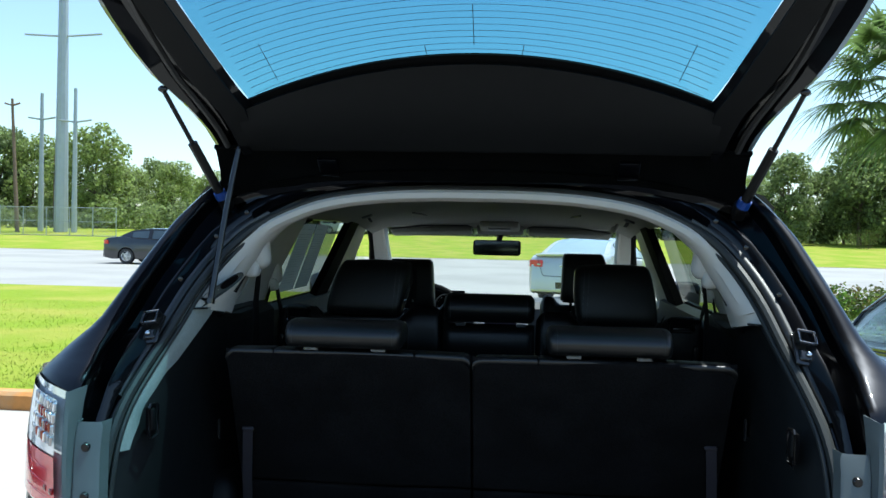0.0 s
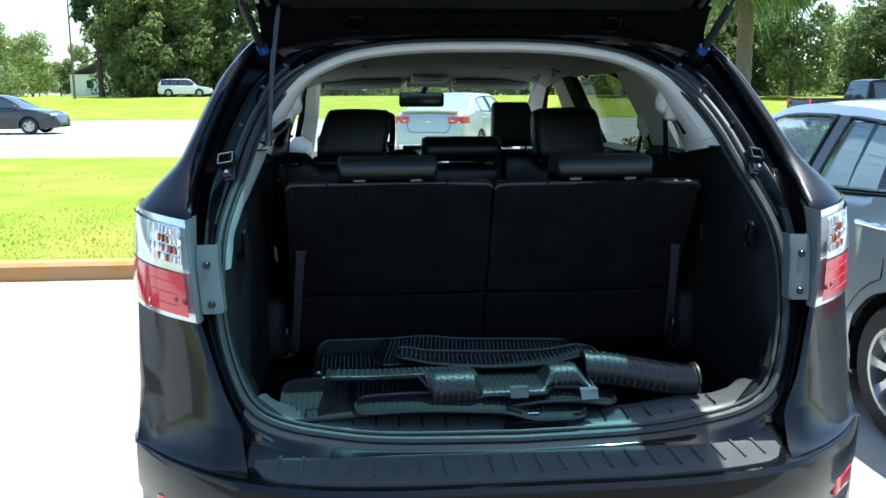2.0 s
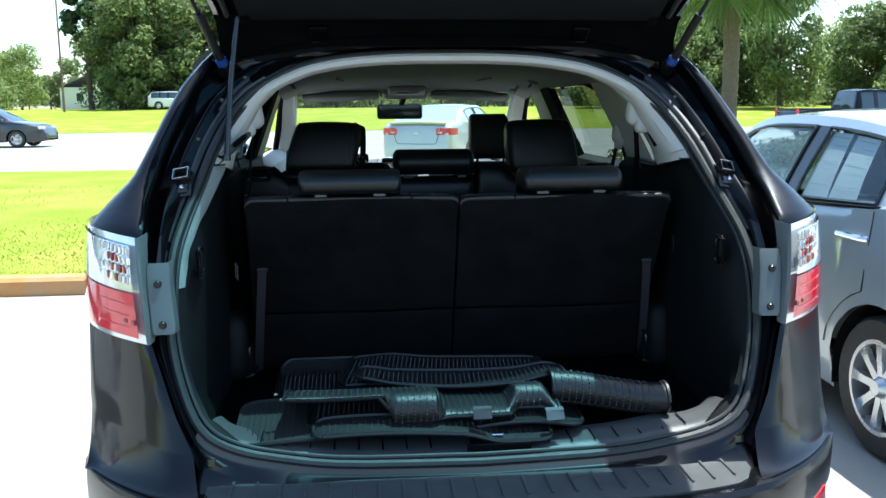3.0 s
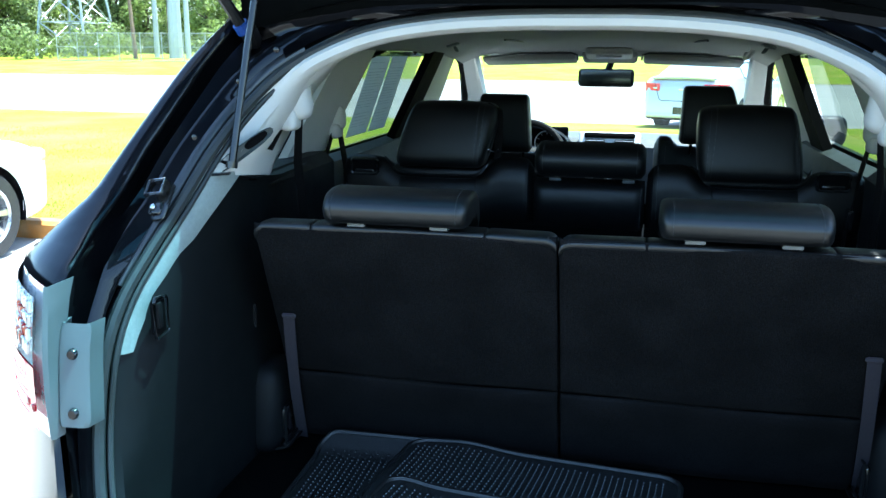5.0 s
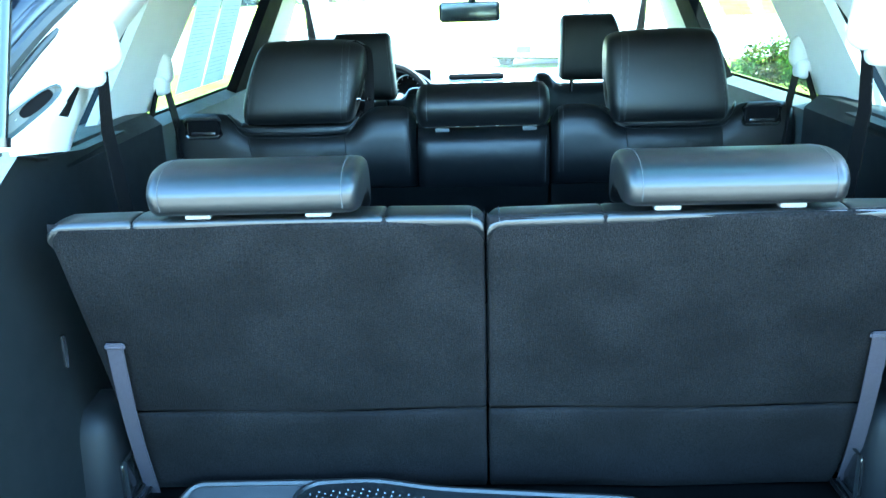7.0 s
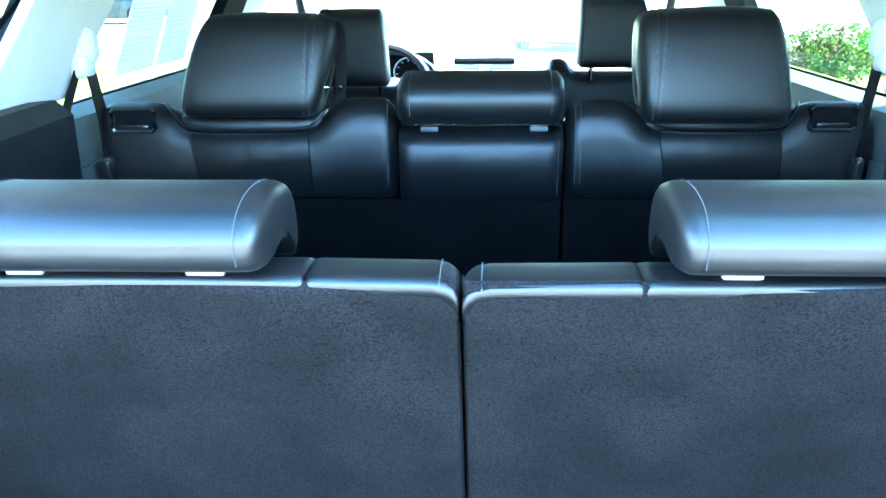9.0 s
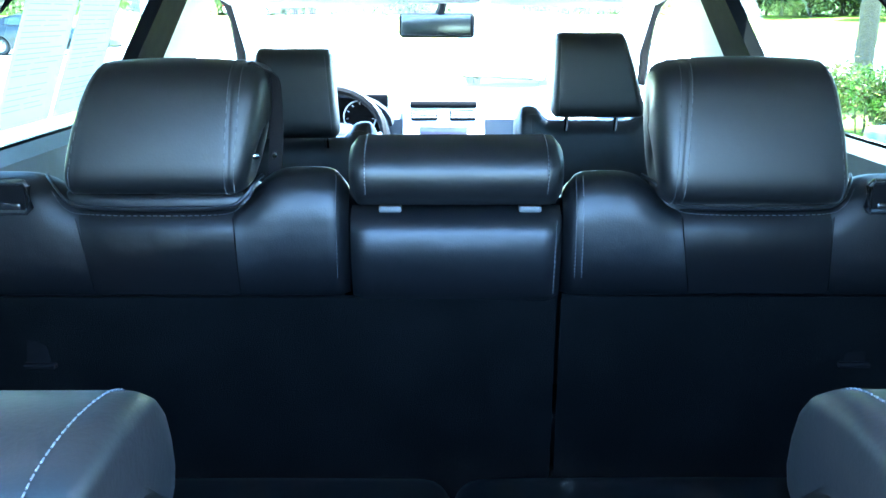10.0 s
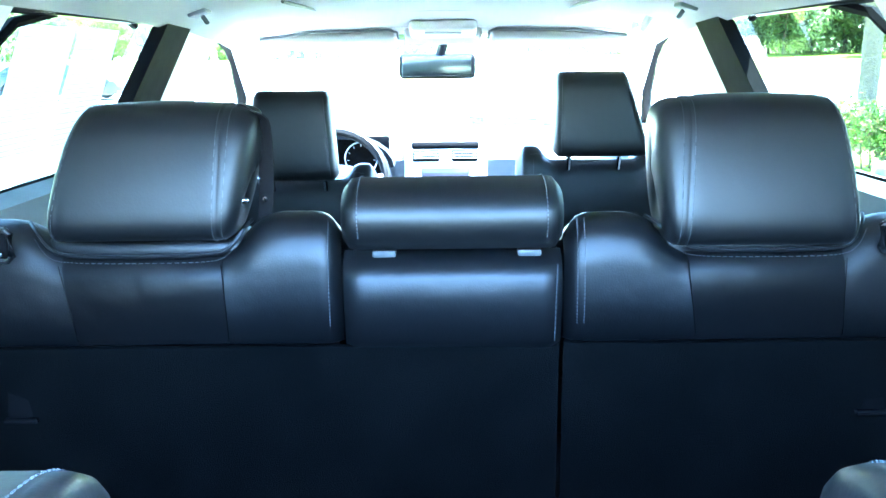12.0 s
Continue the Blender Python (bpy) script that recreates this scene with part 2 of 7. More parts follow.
brick_mat = material("red brick", (0.28, 0.12, 0.08), 0.9, vary=0.25, scale=9)
siding = material("white painted boards", (0.7, 0.7, 0.68), 0.7, vary=0.06, scale=4)
roof_mat = material("grey roof", (0.16, 0.15, 0.15), 0.9, vary=0.2, scale=5)


# ---- mesh helpers ----
def part(name, bm, mat, parent=None, label="", smooth=35):
    bmesh.ops.recalc_face_normals(bm, faces=bm.faces)
    me = bpy.data.meshes.new(name)
    bm.to_mesh(me)
    bm.free()
    me.materials.append(mat)
    if smooth:
        me.polygons.foreach_set("use_smooth", [True] * len(me.polygons))
        me.set_sharp_from_angle(angle=radians(smooth))
    ob = new(name, me)
    ob.parent = parent
    if label:
        ob["label"] = label
    return ob


def thing(name, label, category, at=(0, 0, 0), turn=0, group="", kind=""):
    e = new(name)
    e.matrix_basis = pose(*at, 0, 0, turn)
    return tagged(e, label, category, group, kind)


def loft(rows, closed=False, thick=0.0, caps=True):
    """A skin over rows of points; closed joins each row's end to its start."""
    bm = bmesh.new()
    vs = [[bm.verts.new(p) for p in row] for row in rows]
    for a, b in zip(vs, vs[1:]):
        n = len(a)
        for i in range(n if closed else n - 1):
            q = [a[i], a[(i + 1) % n], b[(i + 1) % n], b[i]]
            u = []
            for v in q:
                if all((v.co - w.co).length > 1e-6 for w in u):
                    u.append(v)
            if len(u) > 2:
                bm.faces.new(u)
    if closed and caps:
        for row in (vs[0], vs[-1]):
            try:
                bm.faces.new(row)
            except ValueError:
                pass
    if thick:
        bmesh.ops.recalc_face_normals(bm, faces=bm.faces)
        bmesh.ops.solidify(bm, geom=bm.faces[:], thickness=thick)
    return bm


def rbox(size, centre=(0, 0, 0), r=0.01, seg=3, shape=None, cuts=0, turn=(0, 0, 0)):
    """A box with rounded edges; shape bends it (local point to local point)."""
    bm = bmesh.new()
    bmesh.ops.create_cube(bm, size=1)
    bmesh.ops.scale(bm, vec=size, verts=bm.verts)
    if r:
        bmesh.ops.bevel(bm, geom=bm.edges[:], offset=min(r, min(size) * 0.49), segments=seg, profile=0.5, affect="EDGES")
    if cuts:
        for ax in range(3):
            for k in range(1, cuts):
                d = Vector((0, 0, 0))
                d[ax] = 1
                bmesh.ops.bisect_plane(bm, geom=bm.verts[:] + bm.edges[:] + bm.faces[:], plane_co=d * size[ax] * (k / cuts - 0.5), plane_no=d)
    m = pose(*centre, *turn)
    for v in bm.verts:
        v.co = m @ (Vector(shape(*v.co)) if shape else v.co)
    return bm


def tube(path, r, n=8, ends=None):
    """A round bar along a path; ends: radius at the end."""
    pts = [Vector(p) for p in path]
    rows = []
    for i, p in enumerate(pts):
        d = (pts[min(i + 1, len(pts) - 1)] - pts[max(i - 1, 0)]).normalized()
        side = d.cross(Vector((0, 0, 1)))
        if side.length < 1e-3:
            side = Vector((1, 0, 0))
        side.normalize()
        up = side.cross(d)
        rr = r if ends is None else r + (ends - r) * i / (len(pts) - 1)
        rows.append([p + rr * (math.cos(a) * side + math.sin(a) * up) for a in (2 * math.pi * k / n for k in range(n))])
    return loft(rows, closed=True)


def slab(outline, axis, a, b):
    """A flat outline (pairs) drawn out from a to b along an axis."""
    def at(p, w):
        return {"x": (w, *p), "y": (p[0], w, p[1]), "z": (*p, w)}[axis]
    return loft([[at(p, a) for p in outline], [at(p, b) for p in outline]], closed=True)


def join(*bms):
    out = bmesh.new()
    for b in bms:
        me = bpy.data.meshes.new("tmp")
        b.to_mesh(me)
        out.from_mesh(me)
        b.free()
        bpy.data.meshes.remove(me)
    return out


def lathe(profile, n=24, axis="x", centre=(0, 0, 0), caps=True):
    """A turned form: pairs of (along, radius)."""
    rows = []
    for u, r in profile:
        row = []
        for k in range(n):
            a = 2 * math.pi * k / n
            c, s = r * math.cos(a), r * math.sin(a)
            p = {"x": (u, c, s), "y": (c, u, s), "z": (c, s, u)}[axis]
            row.append(tuple(p[i] + centre[i] for i in range(3)))
        rows.append(row)
    return loft(rows, closed=True, caps=caps)


def sm(t):
    return t * t * (3 - 2 * t)


def along(path, u):
    """A point of a polyline at u from 0 to 1, by index."""
    f = u * (len(path) - 1)
    i = min(int(f), len(path) - 2)
    a, b = Vector(path[i]), Vector(path[i + 1])
    return a + (b - a) * (f - i)


def smooth_path(path, n):
    """Catmull-Rom through the points."""
    P = [Vector(p) for p in path]
    out = []
    for k in range(n):
        f = k / (n - 1) * (len(P) - 1)
        i = min(int(f), len(P) - 2)
        t = f - i
        p0, p1, p2, p3 = P[max(i - 1, 0)], P[i], P[i + 1], P[min(i + 2, len(P) - 1)]
        out.append(0.5 * ((2 * p1) + (p2 - p0) * t + (2 * p0 - 5 * p1 + 4 * p2 - p3) * t * t + (3 * p1 - p0 - 3 * p2 + p3) * t ** 3))
    return out


# ---- ground ----
def ground_z(y):
    return float(np.interp(y, [5.50, 5.56, 12, 18.3, 18.6, 50, 52, 80, 900], [-0.02, 0.15, 0.17, 0.13, 0.08, 0.08, 0.16, 1.35, 1.6]))


ys = [5.56, 6.5, 8, 10, 12, 15, 18.3, 18.6]
part("grass_verge", loft([[(x, y, ground_z(y) + 0.015 * math.sin(x * 0.7 + y)) for x in np.linspace(-80, 80, 41)] for y in ys]), grass_mat)
tagged(bpy.data.objects["grass_verge"], "bright green mown grass strip beside the kerb", "lawn", kind="structure")
part("ground", loft([[(x, y, ground_z(y) - 0.03) for x in np.linspace(-900, 900, 61)] for y in (-600, -100, 5.45, 5.5, 5.57, 12, 18, 18.4, 50, 53, 80, 200, 900)]), grass_mat)
tagged(bpy.data.objects["ground"], "grassy ground reaching to the horizon", "ground", kind="structure")
part("parking_lot", loft([[(x, y, 0) for x in np.linspace(-60, 60, 25)] for y in np.linspace(-1.2, 5.42, 5)]), concrete)
tagged(bpy.data.objects["parking_lot"], "sunlit pale concrete parking surface", "pavement", kind="structure")
# unseen ground behind the cars, added to darken reflections and bounce light
part("unseen_ground", loft([[(x, y, 0) for x in np.linspace(-60, 60, 25)] for y in np.linspace(-60, -1.2, 10)]), unseen_ground_mat)
tagged(bpy.data.objects["unseen_ground"], "unseen brown-grey ground added behind the parked cars to dim reflections", "pavement", kind="structure")
part("road", loft([[(x, y, 0.085) for x in np.linspace(-300, 300, 31)] for y in (18.6, 30, 40, 50)]), asphalt)
tagged(bpy.data.objects["road"], "wide sun-bleached multi-lane road", "road", kind="structure")
part("far_verge", loft([[(x, y, ground_z(y) + 0.02) for x in np.linspace(-300, 300, 41)] for y in (50, 52, 60, 70, 80, 120)]), grass_mat)
tagged(bpy.data.objects["far_verge"], "grass bank rising beyond the road", "lawn", kind="structure")
kerb_profile = [(5.42, -0.05), (5.42, 0.12), (5.45, 0.15), (5.56, 0.155), (5.58, 0.12), (5.58, -0.05)]
part("kerb", slab(kerb_profile, "x", -60, 60), kerb_paint)
tagged(bpy.data.objects["kerb"], "faded yellow-orange painted concrete kerb", "kerb", kind="structure")


# ---- the large dark crossover with its tailgate open ----
suv = thing("suv", "glossy black crossover car with its tailgate raised open", "car")


def mirrored(make):
    """Calls make(+1) and make(-1)."""
    for sx in (1, -1):
        make(sx)


SEAL = [(0, .075, .715), (.30, .08, .722), (.46, .086, .742), (.565, .092, .768), (.632, .112, .808), (.678, .16, .888), (.707, .21, .99), (.713, .25, 1.10),
        (.711, .305, 1.18), (.697, .374, 1.25), (.672, .45, 1.33), (.644, .53, 1.42), (.605, .606, 1.50), (.550, .66, 1.566), (.474, .704, 1.614), (.388, .734, 1.647),
        (.262, .752, 1.668), (.12, .76, 1.677), (0, .762, 1.678)]
seal_half = smooth_path(SEAL, 64)
seal_ring = seal_half[:-1] + [Vector((-p.x, p.y, p.z)) for p in reversed(seal_half)][:-1]
ring_c = Vector((0, 0.4, 1.2))


def seal_side(z):
    """The seal's point on the side at height z, for positive x."""
    side = [p for p in seal_half if p.z > 0.742]
    return Vector([float(np.interp(z, [p.z for p in side], [p[i] for p in side])) for i in range(3)])


def ring_tube(r, off_in, off_y, n=8):
    rows = []
    m = len(seal_ring)
    for i, p in enumerate(seal_ring):
        d = (seal_ring[(i + 1) % m] - seal_ring[i - 1]).normalized()
        inward = Vector((ring_c.x - p.x, 0, ring_c.z - p.z)).normalized()
        c = p + inward * off_in + Vector((0, off_y, 0))
        e1 = inward - d * inward.dot(d)
        e1.normalize()
        e2 = d.cross(e1)
        rows.append([c + r * (math.cos(a) * e1 + math.sin(a) * e2) for a in (2 * math.pi * k / n for k in range(n))])
    rows.append(rows[0])
    bm = loft(rows)
    b2 = bmesh.new()
    vs = [[b2.verts.new(q) for q in row] for row in rows[:-1]]
    for i in range(m):
        a, b = vs[i], vs[(i + 1) % m]
        for k in range(n):
            b2.faces.new([a[k], a[(k + 1) % n], b[(k + 1) % n], b[k]])
    bm.free()
    return b2


part("weather_seal", ring_tube(0.0105, 0.006, -0.004), seal_rubber, suv, "black rubber door seal round the opening")
part("seal_lip", ring_tube(0.0055, 0.019, 0.010), seal_rubber, suv, "dark grey inner sealing lip")

# outer pillar edge, skin crease and channel, by height
ZA = [1.235, 1.25, 1.305, 1.35, 1.42, 1.49, 1.565, 1.63, 1.68]
AX = [.905, .90, .855, .815, .787, .762, .731, .69, .645]
AY = [.32, .33, .37, .41, .47, .534, .60, .656, .70]
ZB = [.74, .85, 1.01, 1.13, 1.24, 1.30, 1.35, 1.42, 1.49, 1.565, 1.63, 1.68]
BX = [.626, .672, .736, .752, .757, .767, .758, .742, .717, .69, .655, .61]
BY = [.03, .076, .155, .19, .23, .33, .40, .465, .53, .595, .652, .695]


def a_at(z):
    return Vector((np.interp(z, ZA, AX), np.interp(z, ZA, AY), z))


def b_at(z):
    return Vector((np.interp(z, ZB, BX), np.interp(z, ZB, BY), z))


def flip(rows, sx):
    return [[(p[0] * sx, p[1], p[2]) for p in row] for row in rows]


def rear_pillar(sx):
    # outer skin, gently crowned
    rows = []
    for z in np.linspace(1.19, 1.68, 24):
        a, b = a_at(z), b_at(z)
        mid = (a + b) / 2 + Vector((0.004, -0.018, 0.004))
        f = a + Vector((0.012, 0.05, 0))
        g = Vector((max(f.x, 0.70 + 0.25 * (1.68 - z)), 1.0 + 0.2 * (z - 1.235), z))
        rows.append([g, f, a, a * 0.75 + mid * 0.25 + Vector((0, -0.006, 0)), mid, b * 0.75 + mid * 0.25 + Vector((0, -0.006, 0)), b, b + Vector((-0.002, 0.008, 0)), b + Vector((-0.006, 0.045, 0))])
    part("rear_pillar", loft(flip(rows, sx)), paint_black, suv, "glossy black rear pillar skin reflecting the sky", 60)
    # deep gutter, then the smooth jamb face up to the seal
    rows = []
    for z in np.linspace(.742, 1.675, 44):
        b, d = b_at(z), seal_side(z)
        w = d - b
        gut = float(np.interp(z, [0.74, 1.0, 1.2, 1.30, 1.42, 1.675], [0.30, 0.36, 0.44, 0.40, 0.40, 0.42]))
        deep = float(np.interp(z, [0.74, 1.18, 1.25, 1.675], [0.035, 0.05, 0.06, 0.05]))
        rows.append([b + Vector((-0.004, 0.010, 0)), b + w * 0.06 + Vector((0, deep, 0)), b + w * (gut - 0.07) + Vector((0, deep + 0.008, 0)), b + w * (gut - 0.01) + Vector((0, deep * 0.45, 0)),
                     b + w * (gut + 0.03) + Vector((0, 0.006, 0)), b + w * (gut + 0.12) + Vector((0, 0.0, 0)), b + w * 0.78 + Vector((0, 0.004, 0)), d + Vector((0.020, 0.003, 0)), d + Vector((0.013, 0.0045, 0)), d + Vector((0.007, 0.008, 0)), d + Vector((0.003, 0.014, 0)), d + Vector((0, 0.03, 0))])
    part("pillar_channel", loft(flip(rows, sx)), paint_black, suv, "glossy black painted door jamb channel", 50)
    # rounded bead added beside the seal to catch the sun's glare
    part("jamb_glare_bead", tube([(sx * (p.x + 0.019), p.y + 0.003, p.z) for p in (seal_side(z) for z in np.linspace(1.20, 1.60, 30))], 0.0140, 20), glare_bead_black, suv, "satin black bead added beside the seal to catch sun glare", 80)
    # open bump stop cup on a bracket with its bolt
    c = b_at(1.352).lerp(seal_side(1.352), 0.62)
    m = pose(sx * c.x, c.y - 0.012, c.z, -38, sx * 10, sx * 14)
    def on(size, at, r, seg=2):
        return rbox(size, m @ Vector(at), r, seg, turn=(-38, sx * 10, sx * 14))
    st = part("bump_stop", join(on((0.046, 0.010, 0.074), (0, 0.012, -0.018), 0.005), on((0.040, 0.024, 0.006), (0, 0, 0.016), 0.002), on((0.040, 0.024, 0.006), (0, 0, -0.012), 0.002),
                                on((0.006, 0.024, 0.030), (-0.018, 0, 0.002), 0.002), on((0.006, 0.024, 0.030), (0.018, 0, 0.002), 0.002), on((0.034, 0.012, 0.028), (0, 0.006, -0.034), 0.010, 3)), plastic_black, suv, "black open bump stop cup on a bracket")
    # chrome strips drawn as glints along the cup's rim
    part("stop_glint", join(*[on((0.042, 0.002, 0.002), (0, -0.012, 0.018 - k * 0.029), 0.0008, 1) for k in (0, 1)], *[on((0.002, 0.002, 0.03), (k * 0.020, -0.012, 0.003), 0.0008, 1) for k in (-1, 1)]), chrome, st, "bright strip drawn as the glint on the cup's rim")
    part("bolt", join(on((0.012, 0.008, 0.012), (0.002, -0.003, -0.034), 0.004, 3)), chrome, st, "bright bolt head")
    # small plugs in the jamb
    for z0 in (1.44, 1.54, 1.60):
        d = b_at(z0).lerp(seal_side(z0), 0.62)
        part("plug", lathe([(-0.004, 0.002), (-0.003, 0.0055), (0.003, 0.006)], 10, "y", (sx * d.x, d.y - 0.001, z0)), plastic_black, suv)


mirrored(rear_pillar)


def bumper_y(x):
    return -0.15 + 0.30 * (abs(x) / 0.88) ** 4


def corner(sx):
    # upright panel under the lamp, then the ledge that runs out to the bumper's edge
    def wall(x, z):
        return 0.080 + 0.19 * (max(0, x - 0.68) / 0.225) ** 1.3 + 0.25 * (z - 0.866)

    def start(x):
        return 0.772 + 0.055 * (x - 0.63) / 0.27
    spans = np.linspace(0, 1, 15)
    rows = []
    for z in (1.022, 1.0, 0.97, 0.94, 0.91, 0.88, 0.855):
        b = b_at(z)
        rows.append([tuple(b)] + [(b.x + (0.905 + 0.02 * (z - .7) - b.x) * u, wall(b.x + (0.905 - b.x) * u, z), z) for u in spans[1:]])
    for k in (0, 0.04, 0.09, 0.16, 0.26, 0.40, 0.55, 0.70, 0.84, 0.94, 1.0):
        row = []
        for u in spans:
            x = 0.636 + (0.906 - 0.636) * u
            zs = start(x)
            y0, y1 = wall(x, zs), bumper_y(min(x, 0.89)) + 0.014
            row.append((x - 0.03 * k * (1 - u), y0 + (y1 - y0) * k, zs - (zs - 0.7035) * (1 - (1 - k) ** 2.2)))
        rows.append(row)
    for row in rows:
        x, y, z = row[-1]
        row += [(0.922, y + 0.06, z), (0.94, max(0.6, y + 0.1), z), (0.95, 1.1, z)]
    part("quarter_panel", loft(flip(rows, sx)), paint_black, suv, "glossy black rear quarter panel")
    # tail lamp
    def lens_y(u):
        return 0.125 * u + 0.075 * u ** 3

    def lens(z0, z1, grow=0.0, inset=0.0, n=7, x0=0.735, x1=0.926):
        rows = []
        for z in np.linspace(z0, z1, n):
            row = []
            for u in np.linspace(0, 1, 14):
                xi = x0 + 0.024 * (z - 1.012) / 0.233
                x = xi + (x1 - xi) * (0.75 * u + 0.25 * math.sin(u * math.pi / 2))
                y = np.interp(z, [1.0, 1.24], [0.135, 0.185]) + lens_y(u) + inset
                bulge = 0.012 * math.sin(math.pi * np.clip((z - 1.01) / 0.24, 0, 1))
                row.append((x + grow, y - bulge - grow, z + 0.020 * (u - 0.5)))
            row.append((row[-1][0] + 0.004, row[-1][1] + 0.09 + 0.1 * (z - 1.0), z + 0.01))
            rows.append(row)
        return flip(rows, sx)
    lamp = part("tail_lamp", loft(lens(1.012, 1.245, 0, 0.002)), lens_clear, suv, "tail lamp with clear upper and red lower lens")
    part("red_lens", loft(lens(1.028, 1.126, 0.004, 0, 7, 0.748, 0.922)), lens_red, lamp, "red lower lens")
    part("clear_lens", loft(lens(1.130, 1.230, 0.004, 0, 7, 0.748, 0.922)), lens_clear, lamp, "clear upper lens over chrome")
    rg = random.Random(3)
    for r_ in range(4):
        for k in range(8):
            x = 0.772 + 0.0112 * k
            u = (x - 0.765) / 0.155
            y = 0.164 + lens_y(min(max(u, 0), 1)) - 0.0145 + 0.0044 * (r_ - 1.5)
            red = 2 <= k + (r_ % 2) <= 5 and r_ < 3
            part("reflector_facet", rbox((0.0092, 0.006, 0.0185), (sx * x, y, 1.146 + 0.0205 * r_ + 0.02 * u), 0.002, 1, turn=(rg.uniform(-10, 10), rg.uniform(-3, 3), sx * (40 + 2 * k) + rg.uniform(-12, 12))), rg.choice((lens_amber, lens_amber, lens_dark, chrome)) if red else rg.choice((lens_clear, lens_clear, chrome)), lamp, "faceted reflector behind the lens")
    for k in range(3):
        z = 1.050 + 0.026 * k
        part("lens_rib", tube(lens(z, z + 0.001, 0.0045, 0, 2, 0.755, 0.915)[0][1:-2], 0.0008, 4), lens_red, lamp)
    for k in range(5):
        x = 0.765 + 0.021 * k
        u = max(0.0, (x - 0.755) / 0.155)
        y = 0.142 + lens_y(min(u, 1)) - 0.011
        part("diode_cell", rbox((0.013, 0.006, 0.012), (sx * x, y, 1.062 + 0.02 * (u - 0.5)), 0.003, 2, turn=(0, 0, sx * 40)), lens_dark, lamp, "dark red lamp cell")
    rows = []
    for z in np.linspace(1.012, 1.245, 9):
        b = b_at(z)
        y0 = float(np.interp(z, [1.0, 1.24], [0.137, 0.187])) - 0.012 * math.sin(math.pi * float(np.clip((z - 1.01) / 0.24, 0, 1)))
        xi = 0.735 + 0.024 * (z - 1.012) / 0.233
        rows.append([(xi + 0.004, y0 - 0.001, z - 0.010), (xi - 0.001, y0 + 0.004, z - 0.010), (min(b.x - 0.008, xi - 0.003), b.y + 0.002, z - 0.006)])
    part("lamp_housing", loft(flip(rows, sx), thick=0.003), bracket_grey, lamp, "grey inner side of the lamp housing")
    rows = []
    for z in (1.022, 1.025, 1.032, 1.05, 1.08, 1.11, 1.14, 1.166, 1.173, 1.176):
        b = b_at(z)
        k = 0.004 * max(0.0, (abs(z - 1.099) - 0.068) / 0.009)
        rows.append([(b.x - 0.002, b.y + 0.02, z), (b.x - 0.006 - k, b.y - 0.008, z), (b.x - 0.012 - k, b.y - 0.012, z), (b.x - 0.054 + k, b.y - 0.009, z), (b.x - 0.060 + k, b.y - 0.004, z), (b.x - 0.061, b.y + 0.03, z)])
    part("lamp_bracket", loft(flip(rows, sx), thick=0.004), bracket_grey, suv, "grey plastic lamp mounting bracket")
    for z in (1.13, 1.042):
        part("bolt", lathe([(-0.005, 0.0035), (-0.005, 0.007), (-0.002, 0.009), (0.004, 0.010)], 12, "y", (sx * (b_at(z).x - 0.034), b_at(z).y - 0.010, z)), plastic_black, suv, "dark bolt head")


mirrored(corner)

# bumper: plan curve drawn down through its section, then the ribbed step on top
sec = [(0.070, 0.700), (0.012, 0.704), (0.0, 0.694), (-0.004, 0.66), (0.0, 0.60), (0.018, 0.575), (0.012, 0.53), (0.01, 0.45), (0.03, 0.36), (0.07, 0.27)]
xs = [0.906 * math.sin(u * math.pi / 2) for u in np.linspace(-1, 1, 49)]
rows = []
for off, z in sec:
    row = []
    for x in xs:
        row.append((x * (1 - 0.3 * max(off, 0) * (z < 0.6)), bumper_y(x) + off * (1 if abs(x) < 0.6 else 0.5), z))
    row = [(row[0][0] - 0.01, 1.0, z)] + row + [(row[-1][0] + 0.01, 1.0, z)]
    rows.append(row)
part("rear_bumper", loft(rows), paint_black, suv, "glossy black rear bumper")
rows = []
for u in np.linspace(0, 1, 6):
    row = []
    for x in np.linspace(-0.605, 0.605, 41):
        end = max(0.0, (abs(x) - 0.54) / 0.065) ** 2.5
        y0 = bumper_y(x) + 0.035 + 0.05 * end
        y1 = 0.035 + 0.06 * (abs(x) / 0.6) ** 4 - 0.02 * end
        row.append((x, y0 + (y1 - y0) * u, 0.7075 + 0.004 * math.sin(math.pi * u)))
    rows.append(row)
for sx in (1, -1):
    rows_ = [[(sx * x, (bumper_y(x) + 0.022) * (1 - u) + 0.27 * u, 0.7015 + 0.003 * u) for x in np.linspace(0.590, 0.885, 12)] for u in np.linspace(0, 1, 6)]
    part("bumper_shoulder", loft(rows_), paint_black, suv, "glossy black top of the bumper beside the step")
step = part("bumper_step", loft(rows, thick=0.006), scuff, suv, "dark grey ribbed plastic bumper step pad")
for k in range(22):
    x = -0.55 + k * 1.10 / 21
    y0, y1 = bumper_y(x) + 0.055, 0.02 + 0.06 * (abs(x) / 0.6) ** 4
    part("rib", rbox((0.006, (y1 - y0) * 0.8, 0.003), (x, (y0 + y1) / 2, 0.7135), 0.001, 1), scuff, step)
# painted strip between step and seal, with round plugs
low = [p for p in seal_half if p.z < 0.82 and p.y < 0.12]
low = [Vector((-p.x, p.y, p.z)) for p in reversed(low)] + low[1:]
